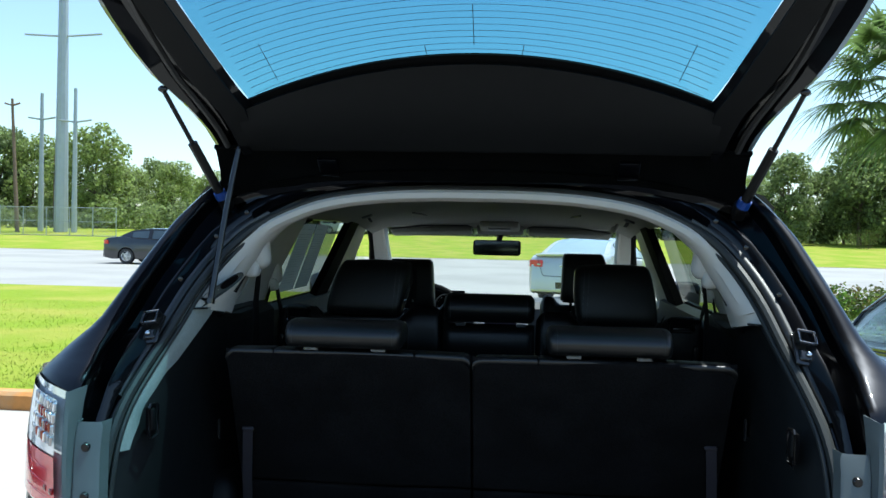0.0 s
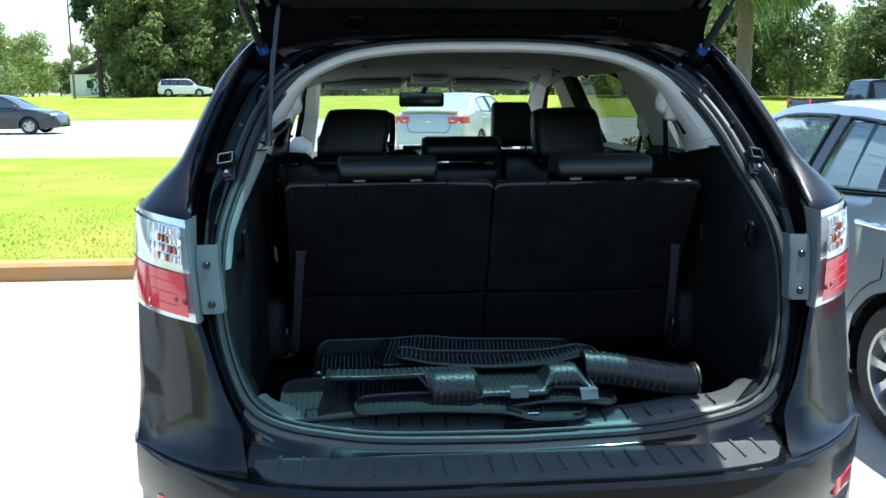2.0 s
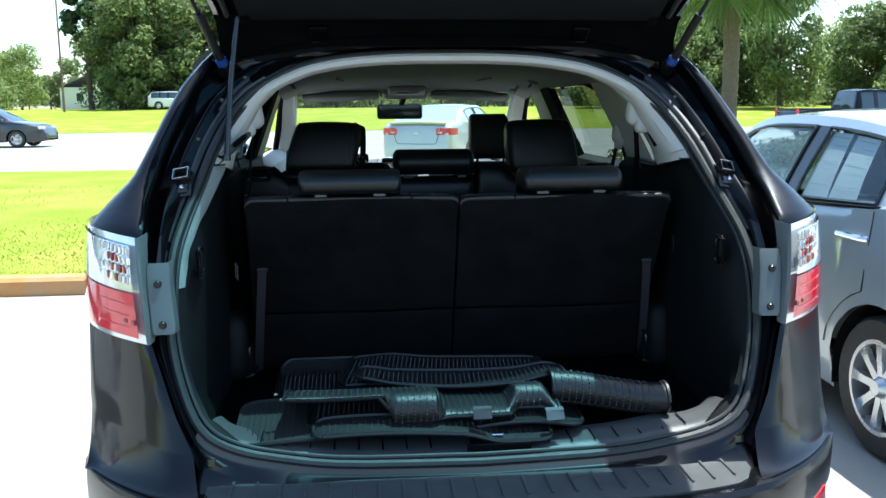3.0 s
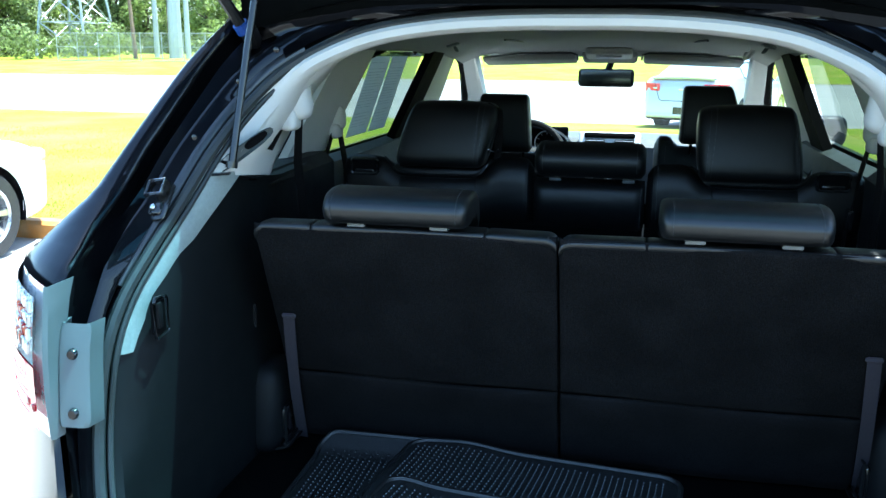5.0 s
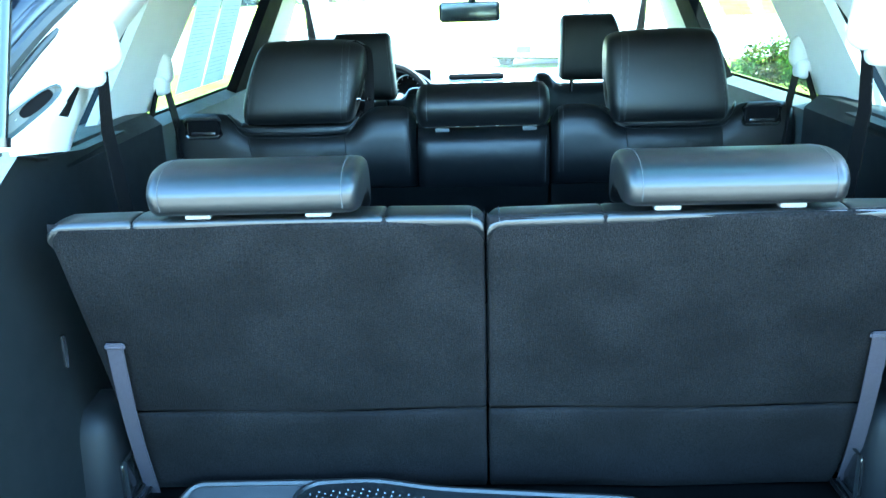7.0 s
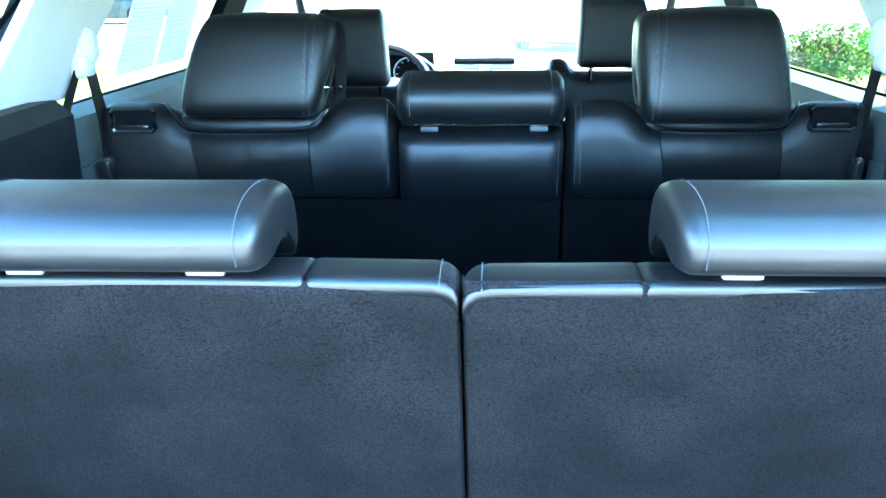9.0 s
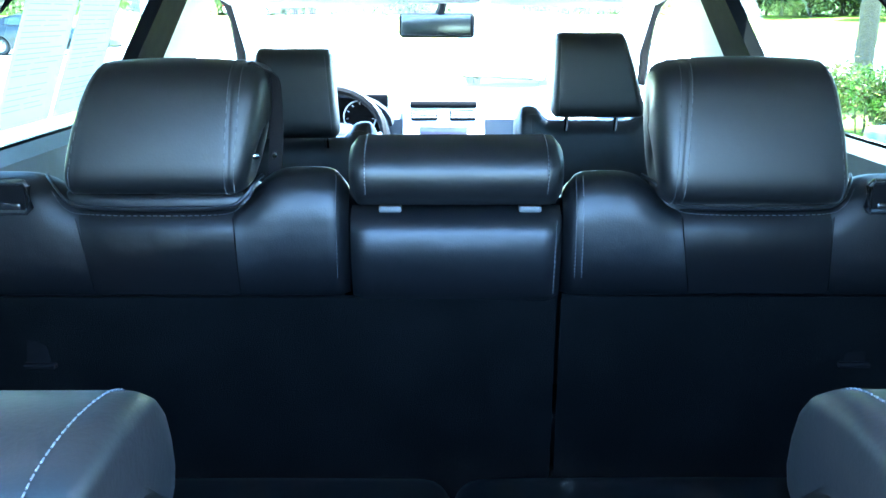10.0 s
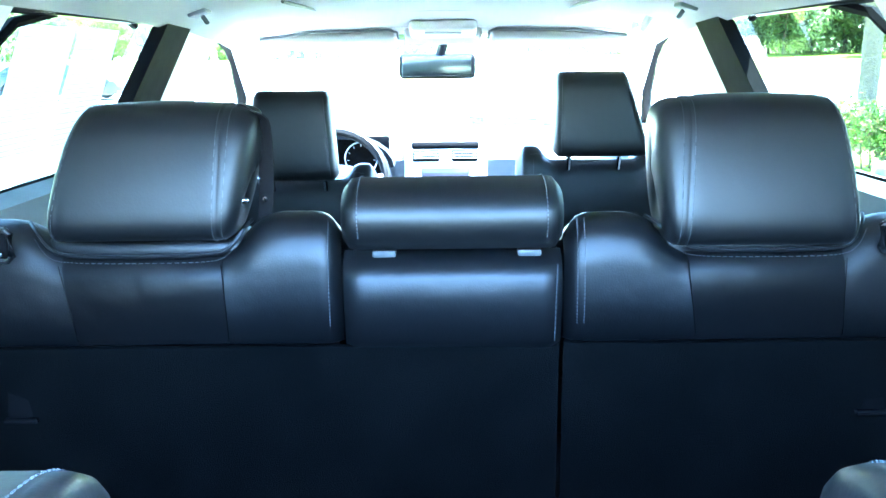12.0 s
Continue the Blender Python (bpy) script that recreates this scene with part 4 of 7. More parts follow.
def wheel_at(parent, c, r, w, sx, spokes=7, detail=True):
    """A tyre with a spoked rim; sx: the side that shows."""
    prof = [(sx * a_, b_) for a_, b_ in ((-w / 2, r * 0.66), (-w / 2, r * 0.92), (-w * 0.38, r * 0.985), (0, r), (w * 0.38, r * 0.985), (w / 2, r * 0.92), (w / 2, r * 0.66), (w * 0.3, r * 0.64), (-w * 0.3, r * 0.64))]
    wh = part("wheel", lathe(prof + prof[:1], 28, "x", c, False), rubber, parent, "black tyre on a silver alloy wheel")
    o = sx * w * 0.40
    x0 = c[0] + o
    rim = [lathe([(-0.02, r * 0.60), (-0.02, r * 0.67), (0.012, r * 0.675), (0.016, r * 0.65), (0.0, r * 0.60), (-0.02, r * 0.60), (-sx * 0.10, r * 0.58)], 28, "x", (x0, c[1], c[2]), False),
           lathe([(-0.03, r * 0.10), (0.0, r * 0.16), (0.008, r * 0.10), (0.01, 0.004)], 16, "x", (x0, c[1], c[2]))]
    for k in range(spokes):
        a = 2 * math.pi * k / spokes
        ca, sa = math.cos(a), math.sin(a)
        def at(rad, off, dx):
            return (x0 + sx * dx, c[1] + ca * rad - sa * off, c[2] + sa * rad + ca * off)
        rim.append(loft([[at(rr, -wd, -0.02), at(rr, -wd * 0.8, d), at(rr, wd * 0.8, d), at(rr, wd, -0.02)] for rr, wd, d in ((r * 0.10, r * 0.075, 0.002), (r * 0.4, r * 0.068, 0.004), (r * 0.56, r * 0.085, 0.002), (r * 0.65, r * 0.12, 0.0))]))
    part("rim", join(*rim), alloy, wh, "silver spoked alloy rim")
    part("brake_disc", lathe([(-0.01, r * 0.02), (-0.01, r * 0.5), (0.0, r * 0.5), (0.0, r * 0.02)], 20, "x", (x0 - sx * 0.07, c[1], c[2])), steel, wh, "dark brake disc")


mirrored(side)
rows = []
for y, z, rise in ((0.790, 1.640, 0.008), (0.800, 1.634, 0.034), (0.86, 1.632, 0.038), (1.1, 1.645, 0.030), (1.6, 1.652, 0.018), (2.1, 1.650, 0.012), (2.55, 1.635, 0.006), (2.85, 1.615, 0.0), (2.97, 1.60, 0.0)):
    rows.append([(x, y, z + rise * (1 - (abs(x) / 0.66) ** 4) + 0.02 * (1 - (abs(x) / 0.64) ** 2) - 0.03 * max(0, abs(x) - 0.56) / 0.08) for x in np.linspace(-0.66, 0.66, 23)])
part("headliner", loft(rows, thick=0.01), headlining, suv, "pale cloth roof lining")
part("sunroof_frame", tube([(-0.355, 2.25, 1.645), (-0.33, 2.62, 1.645), (-0.25, 2.66, 1.645), (0.25, 2.66, 1.645), (0.33, 2.62, 1.645), (0.355, 2.25, 1.645)], 0.0045, 6), dash_grey, suv, "grey edge of the closed sunroof")
part("roof_console", rbox((0.20, 0.13, 0.03), (0, 2.90, 1.600), 0.012, 3, turn=(-10, 0, 0)), beige, suv, "pale overhead console")
part("console_lamp", rbox((0.11, 0.05, 0.008), (0, 2.88, 1.584), 0.003, 2, turn=(-10, 0, 0)), silver_plastic, suv, "reading lamp lens")
part("windscreen", loft([[(x, 3.02 + 0.10 * (1 - (x / 0.62) ** 2), 1.635) for x in np.linspace(-0.62, 0.62, 15)], [(x, 4.05 + 0.16 * (1 - (x / 0.74) ** 2), 1.155) for x in np.linspace(-0.74, 0.74, 15)]]), glass_front, suv, "clear windscreen")
part("mirror_mount", rbox((0.24, 0.10, 0.044), (0.0, 3.03, 1.588), 0.018, 4, turn=(-14, 0, 0)), headlining, suv, "pale moulded panel between the visors")
part("windscreen_header", rbox((1.25, 0.10, 0.03), (0, 3.0, 1.618), 0.01, 2, turn=(-20, 0, 0)), beige, suv, "pale trim above the windscreen")
mir = part("rear_view_mirror", rbox((0.262, 0.035, 0.090), (-0.022, 3.262, 1.488), 0.018, 4, turn=(-4, 0, -7), shape=lambda x, y, z: (x, y, z * (1 - 0.12 * (abs(x) / 0.137) ** 3))), door_black, suv, "black rear-view mirror")
part("mirror_face", rbox((0.238, 0.004, 0.068), pose(-0.022, 3.262, 1.488, -4, 0, -7) @ Vector((0, -0.0172, 0)), 0.0015, 2, turn=(-4, 0, -7)), mirror_mat, mir, "mirror glass")
part("mirror_stem", tube([(-0.015, 3.27, 1.52), (0.0, 3.24, 1.56), (0.0, 3.20, 1.60)], 0.016, 8), plastic_dark, mir)
# bonnet and nose
rows = [[(x * (1 - 0.12 * max(0, (y - 4.4) / 0.6)), y, z - 0.05 * (abs(x) / 0.8) ** 2.5) for x in np.linspace(-0.84, 0.84, 15)] for y, z in ((4.0, 1.14), (4.3, 1.08), (4.6, 1.02), (4.85, 0.94), (5.0, 0.80), (5.05, 0.55), (5.0, 0.28))]
part("bonnet", loft(rows), paint_black, suv, "black bonnet and nose")
part("underbody", loft([[(-0.86, y, 0.24), (0.86, y, 0.24)] for y in (0.0, 2.5, 4.9)], thick=0.02), plastic_black, suv, "dark underbody")
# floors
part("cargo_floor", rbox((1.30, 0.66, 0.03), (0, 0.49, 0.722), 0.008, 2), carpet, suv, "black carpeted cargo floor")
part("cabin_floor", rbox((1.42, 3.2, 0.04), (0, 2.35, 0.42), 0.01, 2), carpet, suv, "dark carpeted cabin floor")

# ---- tailgate, raised ----
GA = radians(40)
GH = Vector((0, 0.70, 1.69))
GU, GN = Vector((0, -math.cos(GA), math.sin(GA))), Vector((0, math.sin(GA), math.cos(GA)))


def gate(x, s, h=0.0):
    k = 1 / (1 - 0.0955 * s)  # widened and lengthened to keep the tailgate's outline from the opening camera
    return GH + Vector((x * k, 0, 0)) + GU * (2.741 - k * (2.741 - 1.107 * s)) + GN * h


GS = [0.0, 0.08, 0.19, 0.27, 0.36, 0.44, 0.535, 0.62, 0.72, 0.82, 0.92, 1.0, 1.05]
GW = [.632, .622, .634, .660, .700, .718, .730, .735, .735, .725, .70, .66, .60]
WS = [0.28, 0.30, 0.388, 0.504, 0.594, 0.68]
WW = [0.502, 0.515, 0.536, 0.562, 0.582, 0.59]
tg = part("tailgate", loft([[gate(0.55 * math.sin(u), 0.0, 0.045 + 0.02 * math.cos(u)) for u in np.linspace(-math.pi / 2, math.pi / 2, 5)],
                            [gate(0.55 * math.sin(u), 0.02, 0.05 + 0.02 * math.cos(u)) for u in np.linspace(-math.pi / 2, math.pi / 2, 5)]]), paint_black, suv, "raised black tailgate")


def arc_s(x):
    return 0.268 + 0.112 * (1 - (abs(x) / 0.505) ** 2)


# painted frame: hinge side, flanks, lower half, each with thickness
def frame_piece(name, rows, mat, label, thick=0.03):
    return part(name, loft(rows, thick=thick), mat, tg, label)


xs = np.linspace(-1, 1, 25)
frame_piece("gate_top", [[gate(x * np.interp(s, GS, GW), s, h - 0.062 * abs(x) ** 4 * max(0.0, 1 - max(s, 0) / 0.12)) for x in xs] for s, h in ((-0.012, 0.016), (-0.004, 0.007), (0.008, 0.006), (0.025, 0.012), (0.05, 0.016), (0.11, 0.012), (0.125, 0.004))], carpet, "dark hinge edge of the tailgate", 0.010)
rows = []
for k, v in enumerate(np.linspace(0, 1, 7)):
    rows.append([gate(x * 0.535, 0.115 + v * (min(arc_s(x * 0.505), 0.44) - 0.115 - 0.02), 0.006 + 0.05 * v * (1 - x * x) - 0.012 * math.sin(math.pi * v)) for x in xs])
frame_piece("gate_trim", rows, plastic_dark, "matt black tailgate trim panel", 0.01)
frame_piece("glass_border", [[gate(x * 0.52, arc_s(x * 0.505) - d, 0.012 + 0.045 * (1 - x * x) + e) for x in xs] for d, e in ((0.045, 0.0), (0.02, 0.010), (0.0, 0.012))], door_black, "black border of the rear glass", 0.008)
for sx in (1, -1):
    rows = []
    for s in np.linspace(0.0, 1.03, 24):
        w = float(np.interp(s, GS, GW))
        g0 = float(np.interp(s, [0.1, 0.28] + WS[1:] + [0.72, 1.05], [0.52, 0.502] + WW[1:] + [0.57, 0.30]))
        m = (w + g0) / 2
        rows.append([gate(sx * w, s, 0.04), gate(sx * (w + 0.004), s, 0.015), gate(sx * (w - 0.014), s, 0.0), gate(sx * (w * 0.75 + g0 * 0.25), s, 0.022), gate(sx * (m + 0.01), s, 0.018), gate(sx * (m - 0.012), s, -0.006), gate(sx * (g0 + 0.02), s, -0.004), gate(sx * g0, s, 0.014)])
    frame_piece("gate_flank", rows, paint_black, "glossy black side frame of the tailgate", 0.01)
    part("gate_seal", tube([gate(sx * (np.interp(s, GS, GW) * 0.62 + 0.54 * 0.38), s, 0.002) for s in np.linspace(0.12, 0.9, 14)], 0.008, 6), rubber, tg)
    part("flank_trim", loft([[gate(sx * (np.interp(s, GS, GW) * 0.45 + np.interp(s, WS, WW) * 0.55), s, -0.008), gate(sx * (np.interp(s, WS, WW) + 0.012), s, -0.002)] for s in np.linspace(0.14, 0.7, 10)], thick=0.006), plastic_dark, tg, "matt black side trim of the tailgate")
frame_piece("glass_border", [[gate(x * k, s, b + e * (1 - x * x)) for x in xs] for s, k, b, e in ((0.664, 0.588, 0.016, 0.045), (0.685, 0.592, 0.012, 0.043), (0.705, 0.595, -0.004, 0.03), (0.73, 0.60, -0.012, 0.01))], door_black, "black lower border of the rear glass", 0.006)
rows = []
for s in (0.69, 0.73, 0.80, 0.90, 1.0, 1.05):
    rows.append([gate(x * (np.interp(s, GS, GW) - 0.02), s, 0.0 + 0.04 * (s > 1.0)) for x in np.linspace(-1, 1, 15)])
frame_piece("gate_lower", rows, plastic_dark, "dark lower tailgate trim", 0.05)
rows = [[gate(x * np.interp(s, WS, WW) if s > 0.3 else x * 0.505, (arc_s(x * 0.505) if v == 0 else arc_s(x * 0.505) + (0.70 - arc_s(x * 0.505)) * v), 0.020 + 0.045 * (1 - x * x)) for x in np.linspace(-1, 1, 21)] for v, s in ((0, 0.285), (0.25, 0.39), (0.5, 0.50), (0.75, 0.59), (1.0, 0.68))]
pane = part("rear_glass", loft(rows), glass_gate, tg, "blue-tinted privacy glass in the raised tailgate")
for k in range(1, 15):
    off = 0.018 * k
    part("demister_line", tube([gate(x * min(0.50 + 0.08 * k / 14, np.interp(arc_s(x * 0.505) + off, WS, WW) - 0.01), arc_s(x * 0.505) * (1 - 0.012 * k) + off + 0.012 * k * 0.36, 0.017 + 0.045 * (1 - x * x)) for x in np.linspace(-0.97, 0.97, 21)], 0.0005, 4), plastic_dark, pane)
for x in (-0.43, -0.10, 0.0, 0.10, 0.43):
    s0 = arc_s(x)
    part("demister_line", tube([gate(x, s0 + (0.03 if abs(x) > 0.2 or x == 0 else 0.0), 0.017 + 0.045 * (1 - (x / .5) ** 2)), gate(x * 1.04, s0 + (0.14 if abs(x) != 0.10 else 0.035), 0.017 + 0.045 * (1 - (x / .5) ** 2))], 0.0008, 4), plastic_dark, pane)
for sx in (1, -1):
    part("hinge", join(rbox((0.06, 0.07, 0.02), (sx * 0.36, 0.705, 1.712), 0.006, 2, turn=(-25, 0, 0)), rbox((0.05, 0.06, 0.012), gate(sx * 0.36, 0.05, -0.003), 0.004, 2, turn=(-40, 0, 0))), paint_black, suv, "painted tailgate hinge")
    base, topp = Vector((sx * 0.620, 0.640, 1.636)), gate(sx * 0.678, 0.335, -0.010)
    mid = base.lerp(topp, 0.52)
    st = part("gas_strut", tube([base.lerp(topp, 0.04), mid], 0.0115, 10), strut_black, suv, "black gas strut holding the tailgate")
    part("strut_rod", tube([mid, topp], 0.0055, 8), strut_black, st, "thin dark strut rod")
    part("strut_clip", join(tube([base.lerp(topp, -0.01), base.lerp(topp, 0.055)], 0.0155, 10)), blue_clip, st, "blue strut end clip")
    part("strut_mount", rbox((0.030, 0.05, 0.030), base + Vector((0, 0.03, -0.010)), 0.008, 2, turn=(-40, 0, 0)), strut_black, st, "black strut mount in the gutter")
    part("strut_ball", lathe([(-0.010, 0.004), (-0.004, 0.008), (0.004, 0.008), (0.010, 0.004)], 10, "x", topp), plastic_black, st)
arm = part("lift_arm", tube([(-0.606, 0.532, 1.388), (-0.592, 0.590, 1.60), gate(-0.566, 0.12, 0.0)], 0.0075, 12), plastic_black, suv, "thin dark power lift rod")
part("arm_sleeve", tube([(-0.607, 0.532, 1.384), (-0.606, 0.534, 1.396)], 0.0115, 12), plastic_black, arm)


# ---- seats ----
def stitches(path, n, parent, r=0.0011, gap=0.45):
    """A row of short raised stitches along a path."""
    pts = smooth_path(path, n + 1)
    return part("stitching", join(*[tube([a, a.lerp(b, gap + 0.15)], r, 4) for a, b in zip(pts, pts[1:])]), stitch_mat, parent, "pale grey stitching")


def cushion(size, centre, r, bulge=0.0, turn=(0, 0, 0), taper=None, cuts=6):
    """A padded form: rounded box whose faces swell."""
    hx, hy, hz = (v / 2 for v in size)

    def shape(x, y, z):
        u, v, w = x / hx, y / hy, z / hz
        k = 1.0
        if taper:
            k = 1 + taper * (w - 1) / 2
        return (x * k + u * bulge * (1 - v * v) * (1 - w * w) * 0.5, y + v * bulge * (1 - u * u) * (1 - w * w), z + w * bulge * (1 - u * u) * (1 - v * v) * 0.6)
    return rbox(size, centre, r, 4, shape, cuts, turn)


# third row: split backrests, leaning back towards the tailgate
S3 = 24.2


def s3(x, h, d=0.0):
    """A point on the third-row back: h up from the fold line, d forward of the carpeted face."""
    c, s = math.cos(radians(S3)), math.sin(radians(S3))
    return Vector((x, 0.768 - h * s + d * c, 0.742 + h * c + d * s))


for x0, x1 in ((-0.567, 0.0035), (0.0065, 0.594)):
    seat = part("third_row_seat", loft([[s3(x0 + 0.012, h, d), s3(x1 - 0.012, h, d)] for h, d in ((0.02, 0.09), (0.5, 0.10))], thick=0.02), plastic_dark, suv, "folding third-row seat back in black leather and charcoal carpet")
    w = x1 - x0
    xc = (x0 + x1) / 2
    # carpeted back in two pads
    for h0, h1, lab in ((0.0, 0.204, "charcoal carpeted lower back flap"), (0.209, 0.5885, "charcoal carpeted seat back")):
        rows = []
        for h in [h0 + (h1 - h0) * q_ for q_ in (0, 0.006, 0.015, 0.03, 0.15, 0.3, 0.5, 0.7, 0.85, 0.97, 0.985, 0.994, 1)]:
            v = (h - h0) / (h1 - h0)
            row = []
            for u in [0, 0.004, 0.009, 0.02] + list(np.linspace(0.05, 0.95, 19)) + [0.98, 0.991, 0.996, 1]:
                e = min(1, min(u, 1 - u) * w / 0.005)
                ev = min(1, min(v, 1 - v) * (h1 - h0) / 0.010)
                dep = 0.008 * (1 - math.sqrt(max(0, 1 - (1 - e) ** 2)) ) + 0.008 * (1 - math.sqrt(max(0, 1 - (1 - ev) ** 2)))
                # the flanks narrow a little towards the bottom
                outer = x0 if abs(x0) > abs(x1) else x1
                x = x0 + w * u
                x -= (0.012 * (1 - h / 0.59) * (x / outer) if abs(x) > 0.02 else 0)
                row.append(s3(x, h, dep - 0.003 * math.sin(math.pi * u) + 0.0015 * math.sin(9 * u + 5 * v)))
            rows.append(row)
        part("carpet_back", loft(rows), suede, seat, lab)
    # leather top roll with seams
    segs = np.interp([0, 0.20, 0.775, 1.0] if x0 < 0 else [0, 0.255, 0.775, 1.0], [0, 1], [x0, x1])
    for k, (a, b) in enumerate(zip(segs, segs[1:])):
        rows = []
        for u in (0, 0.008, 0.02, 0.04, 0.08, 0.16, 0.3, 0.5, 0.7, 0.84, 0.92, 0.96, 0.98, 0.992, 1):
            x = a + (b - a) * u
            e = (1 - min(1, min(u, 1 - u) * (b - a) / 0.004)) * 0.0022
            endr = 0.0
            if (k == 0 and u < 0.25) or (k == 2 and u > 0.75):
                dd = (x - x0) if k == 0 else (x1 - x)
                endr = 0.012 * max(0, 1 - dd / 0.020) ** 2.2
            crown = 0.006 * math.sin(math.pi * (x - x0) / w)
            tp = (1.2838 if x0 < 0 else 1.2808) - endr + 0.5 * crown - e
            sec_ = [(0.560, -0.045), (0.537, -0.022), (0.5300, -0.0145), (0.5275, -0.0085), (0.5295, -0.0035), (0.5365, -0.0012), (0.549, 0.0), (0.567, 0.0004), (0.582, -0.001), (0.594, -0.0055), (0.603, -0.015), (0.612, -0.034), (0.622, -0.06), (0.69, -0.22), (0.82, -0.50)]
            rows.append([(x, y_ + e, tp + z_) for y_, z_ in sec_])
        for k_, row in ((0, rows[0]), (len(rows), rows[-1])):
            rows.insert(k_, [(p[0], 0.57 + (p[1] - 0.57) * 0.3, 1.24 + (p[2] - 1.24) * 0.3) if p[2] > 1.2 else p for p in row])
        part("leather_top", loft(rows), leather_skylit, seat, "black leather top of the seat back", 75)
    for sgn, xe in ((1, x0), (-1, x1)):
        if abs(xe) < 0.1:
            stitches([(xe + sgn * 0.016, y, z - (0.0 if x0 < 0 else 0.003)) for y, z in ((0.5280, 1.2755), (0.5305, 1.2815), (0.540, 1.2838), (0.566, 1.2846), (0.588, 1.2822))], 12, seat, 0.0007)
    # head restraint
    hx = -0.288 if x0 < 0 else 0.313
    hw = 0.272 if x0 < 0 else 0.276
    rows = []
    # underside arched between a low rear lip and a foot that drops behind the seat top
    sect = smooth_path([(0, y, z) for y, z in ((0.503, 1.312), (0.498, 1.324), (0.504, 1.339), (0.524, 1.353), (0.556, 1.359), (0.592, 1.358), (0.624, 1.350), (0.648, 1.329), (0.657, 1.290), (0.645, 1.272), (0.628, 1.284), (0.612, 1.298), (0.588, 1.305), (0.562, 1.304), (0.537, 1.301), (0.516, 1.303), (0.503, 1.312))], 33)[:-1]
    sect = [(p.y, p.z - 0.006 - 0.004 * max(0.0, min(1.0, (0.58 - p.y) / 0.05)) * (p.z < 1.315)) for p in sect]
    cy_, cz_ = 0.578, 1.321
    ends_ = [(0.80, 1.0), (0.845, 0.998), (0.86, 0.992), (0.875, 0.998), (0.90, 0.992), (0.925, 0.972), (0.95, 0.935), (0.97, 0.88), (0.985, 0.80), (0.995, 0.66), (1.0, 0.45), (1.0, 0.1)]
    for u, k in [(-u, k) for u, k in reversed(ends_)] + [(u, 1.0) for u in np.linspace(-0.7, 0.7, 9)] + ends_:
        rows.append([(hx + u * hw / 2, cy_ + (y - cy_) * k, cz_ + (z - cz_) * k) for y, z in sect])
    part("head_restraint", loft(rows, closed=True), leather_skylit, seat, "low black leather head restraint with pale stitching", 80)
    for u in (-0.845, 0.845):
        stitches([(hx + u * hw / 2, cy_ + (y - cy_) * 1.006, cz_ + (z - cz_) * 1.010) for y, z in sect[:15]], 46, seat, 0.0006)
    for dx in (-0.078, 0.078):
        part("post_collar", rbox((0.034, 0.016, 0.008), (hx + dx, 0.540, 1.2865), 0.003, 2), collar_grey, seat, "grey head restraint collar")
        part("head_post", tube([(hx + dx, 0.560, 1.27), (hx + dx, 0.570, 1.32)], 0.006, 8), plastic_dark, seat, "dark head restraint post")
    # pull strap
    xs_ = -0.535 if x0 < 0 else 0.556
    so = -1 if x0 < 0 else 1
    part("pull_strap", loft([[s3(xs_ + so * (0.04 * (1 - v)) - 0.012, 0.374 * v + 0.003, -0.006 - 0.010 * math.sin(math.pi * v)), s3(xs_ + so * 0.04 * (1 - v) + 0.012, 0.374 * v + 0.003, -0.006 - 0.010 * math.sin(math.pi * v))] for v in np.linspace(0, 1, 12)], thick=0.002), strap_mat, seat, "grey webbing pull strap")
    part("strap_anchor", rbox((0.03, 0.006, 0.008), s3(xs_, 0.371, -0.008), 0.002, 1), strap_mat, seat)
    part("seat_cushion", cushion((w, 0.42, 0.12), (xc, 1.08, 0.86), 0.04, 0.015), leather, seat, "black leather seat cushion")
part("seat_latch", join(tube([(-0.605, 0.60, 1.06), (-0.605, 0.60, 1.10)], 0.004, 6), tube([(-0.600, 0.59, 1.055), (-0.600, 0.59, 1.095)], 0.003, 6)), plastic_black, suv, "small dark seat latch loop")
part("seat_latch", join(tube([(0.630, 0.60, 1.10), (0.630, 0.60, 1.15)], 0.004, 6), rbox((0.008, 0.03, 0.03), (0.645, 0.62, 1.12), 0.003, 2)), plastic_black, suv, "small dark seat latch loop")


# second row: two outer backs and a centre section
def seat2_profile(x, base, bumps):
    """Height of the shoulder line."""
    z = base
    for c, wd, h in bumps:
        z += h * math.exp(-((x - c) / wd) ** 4)
    return z


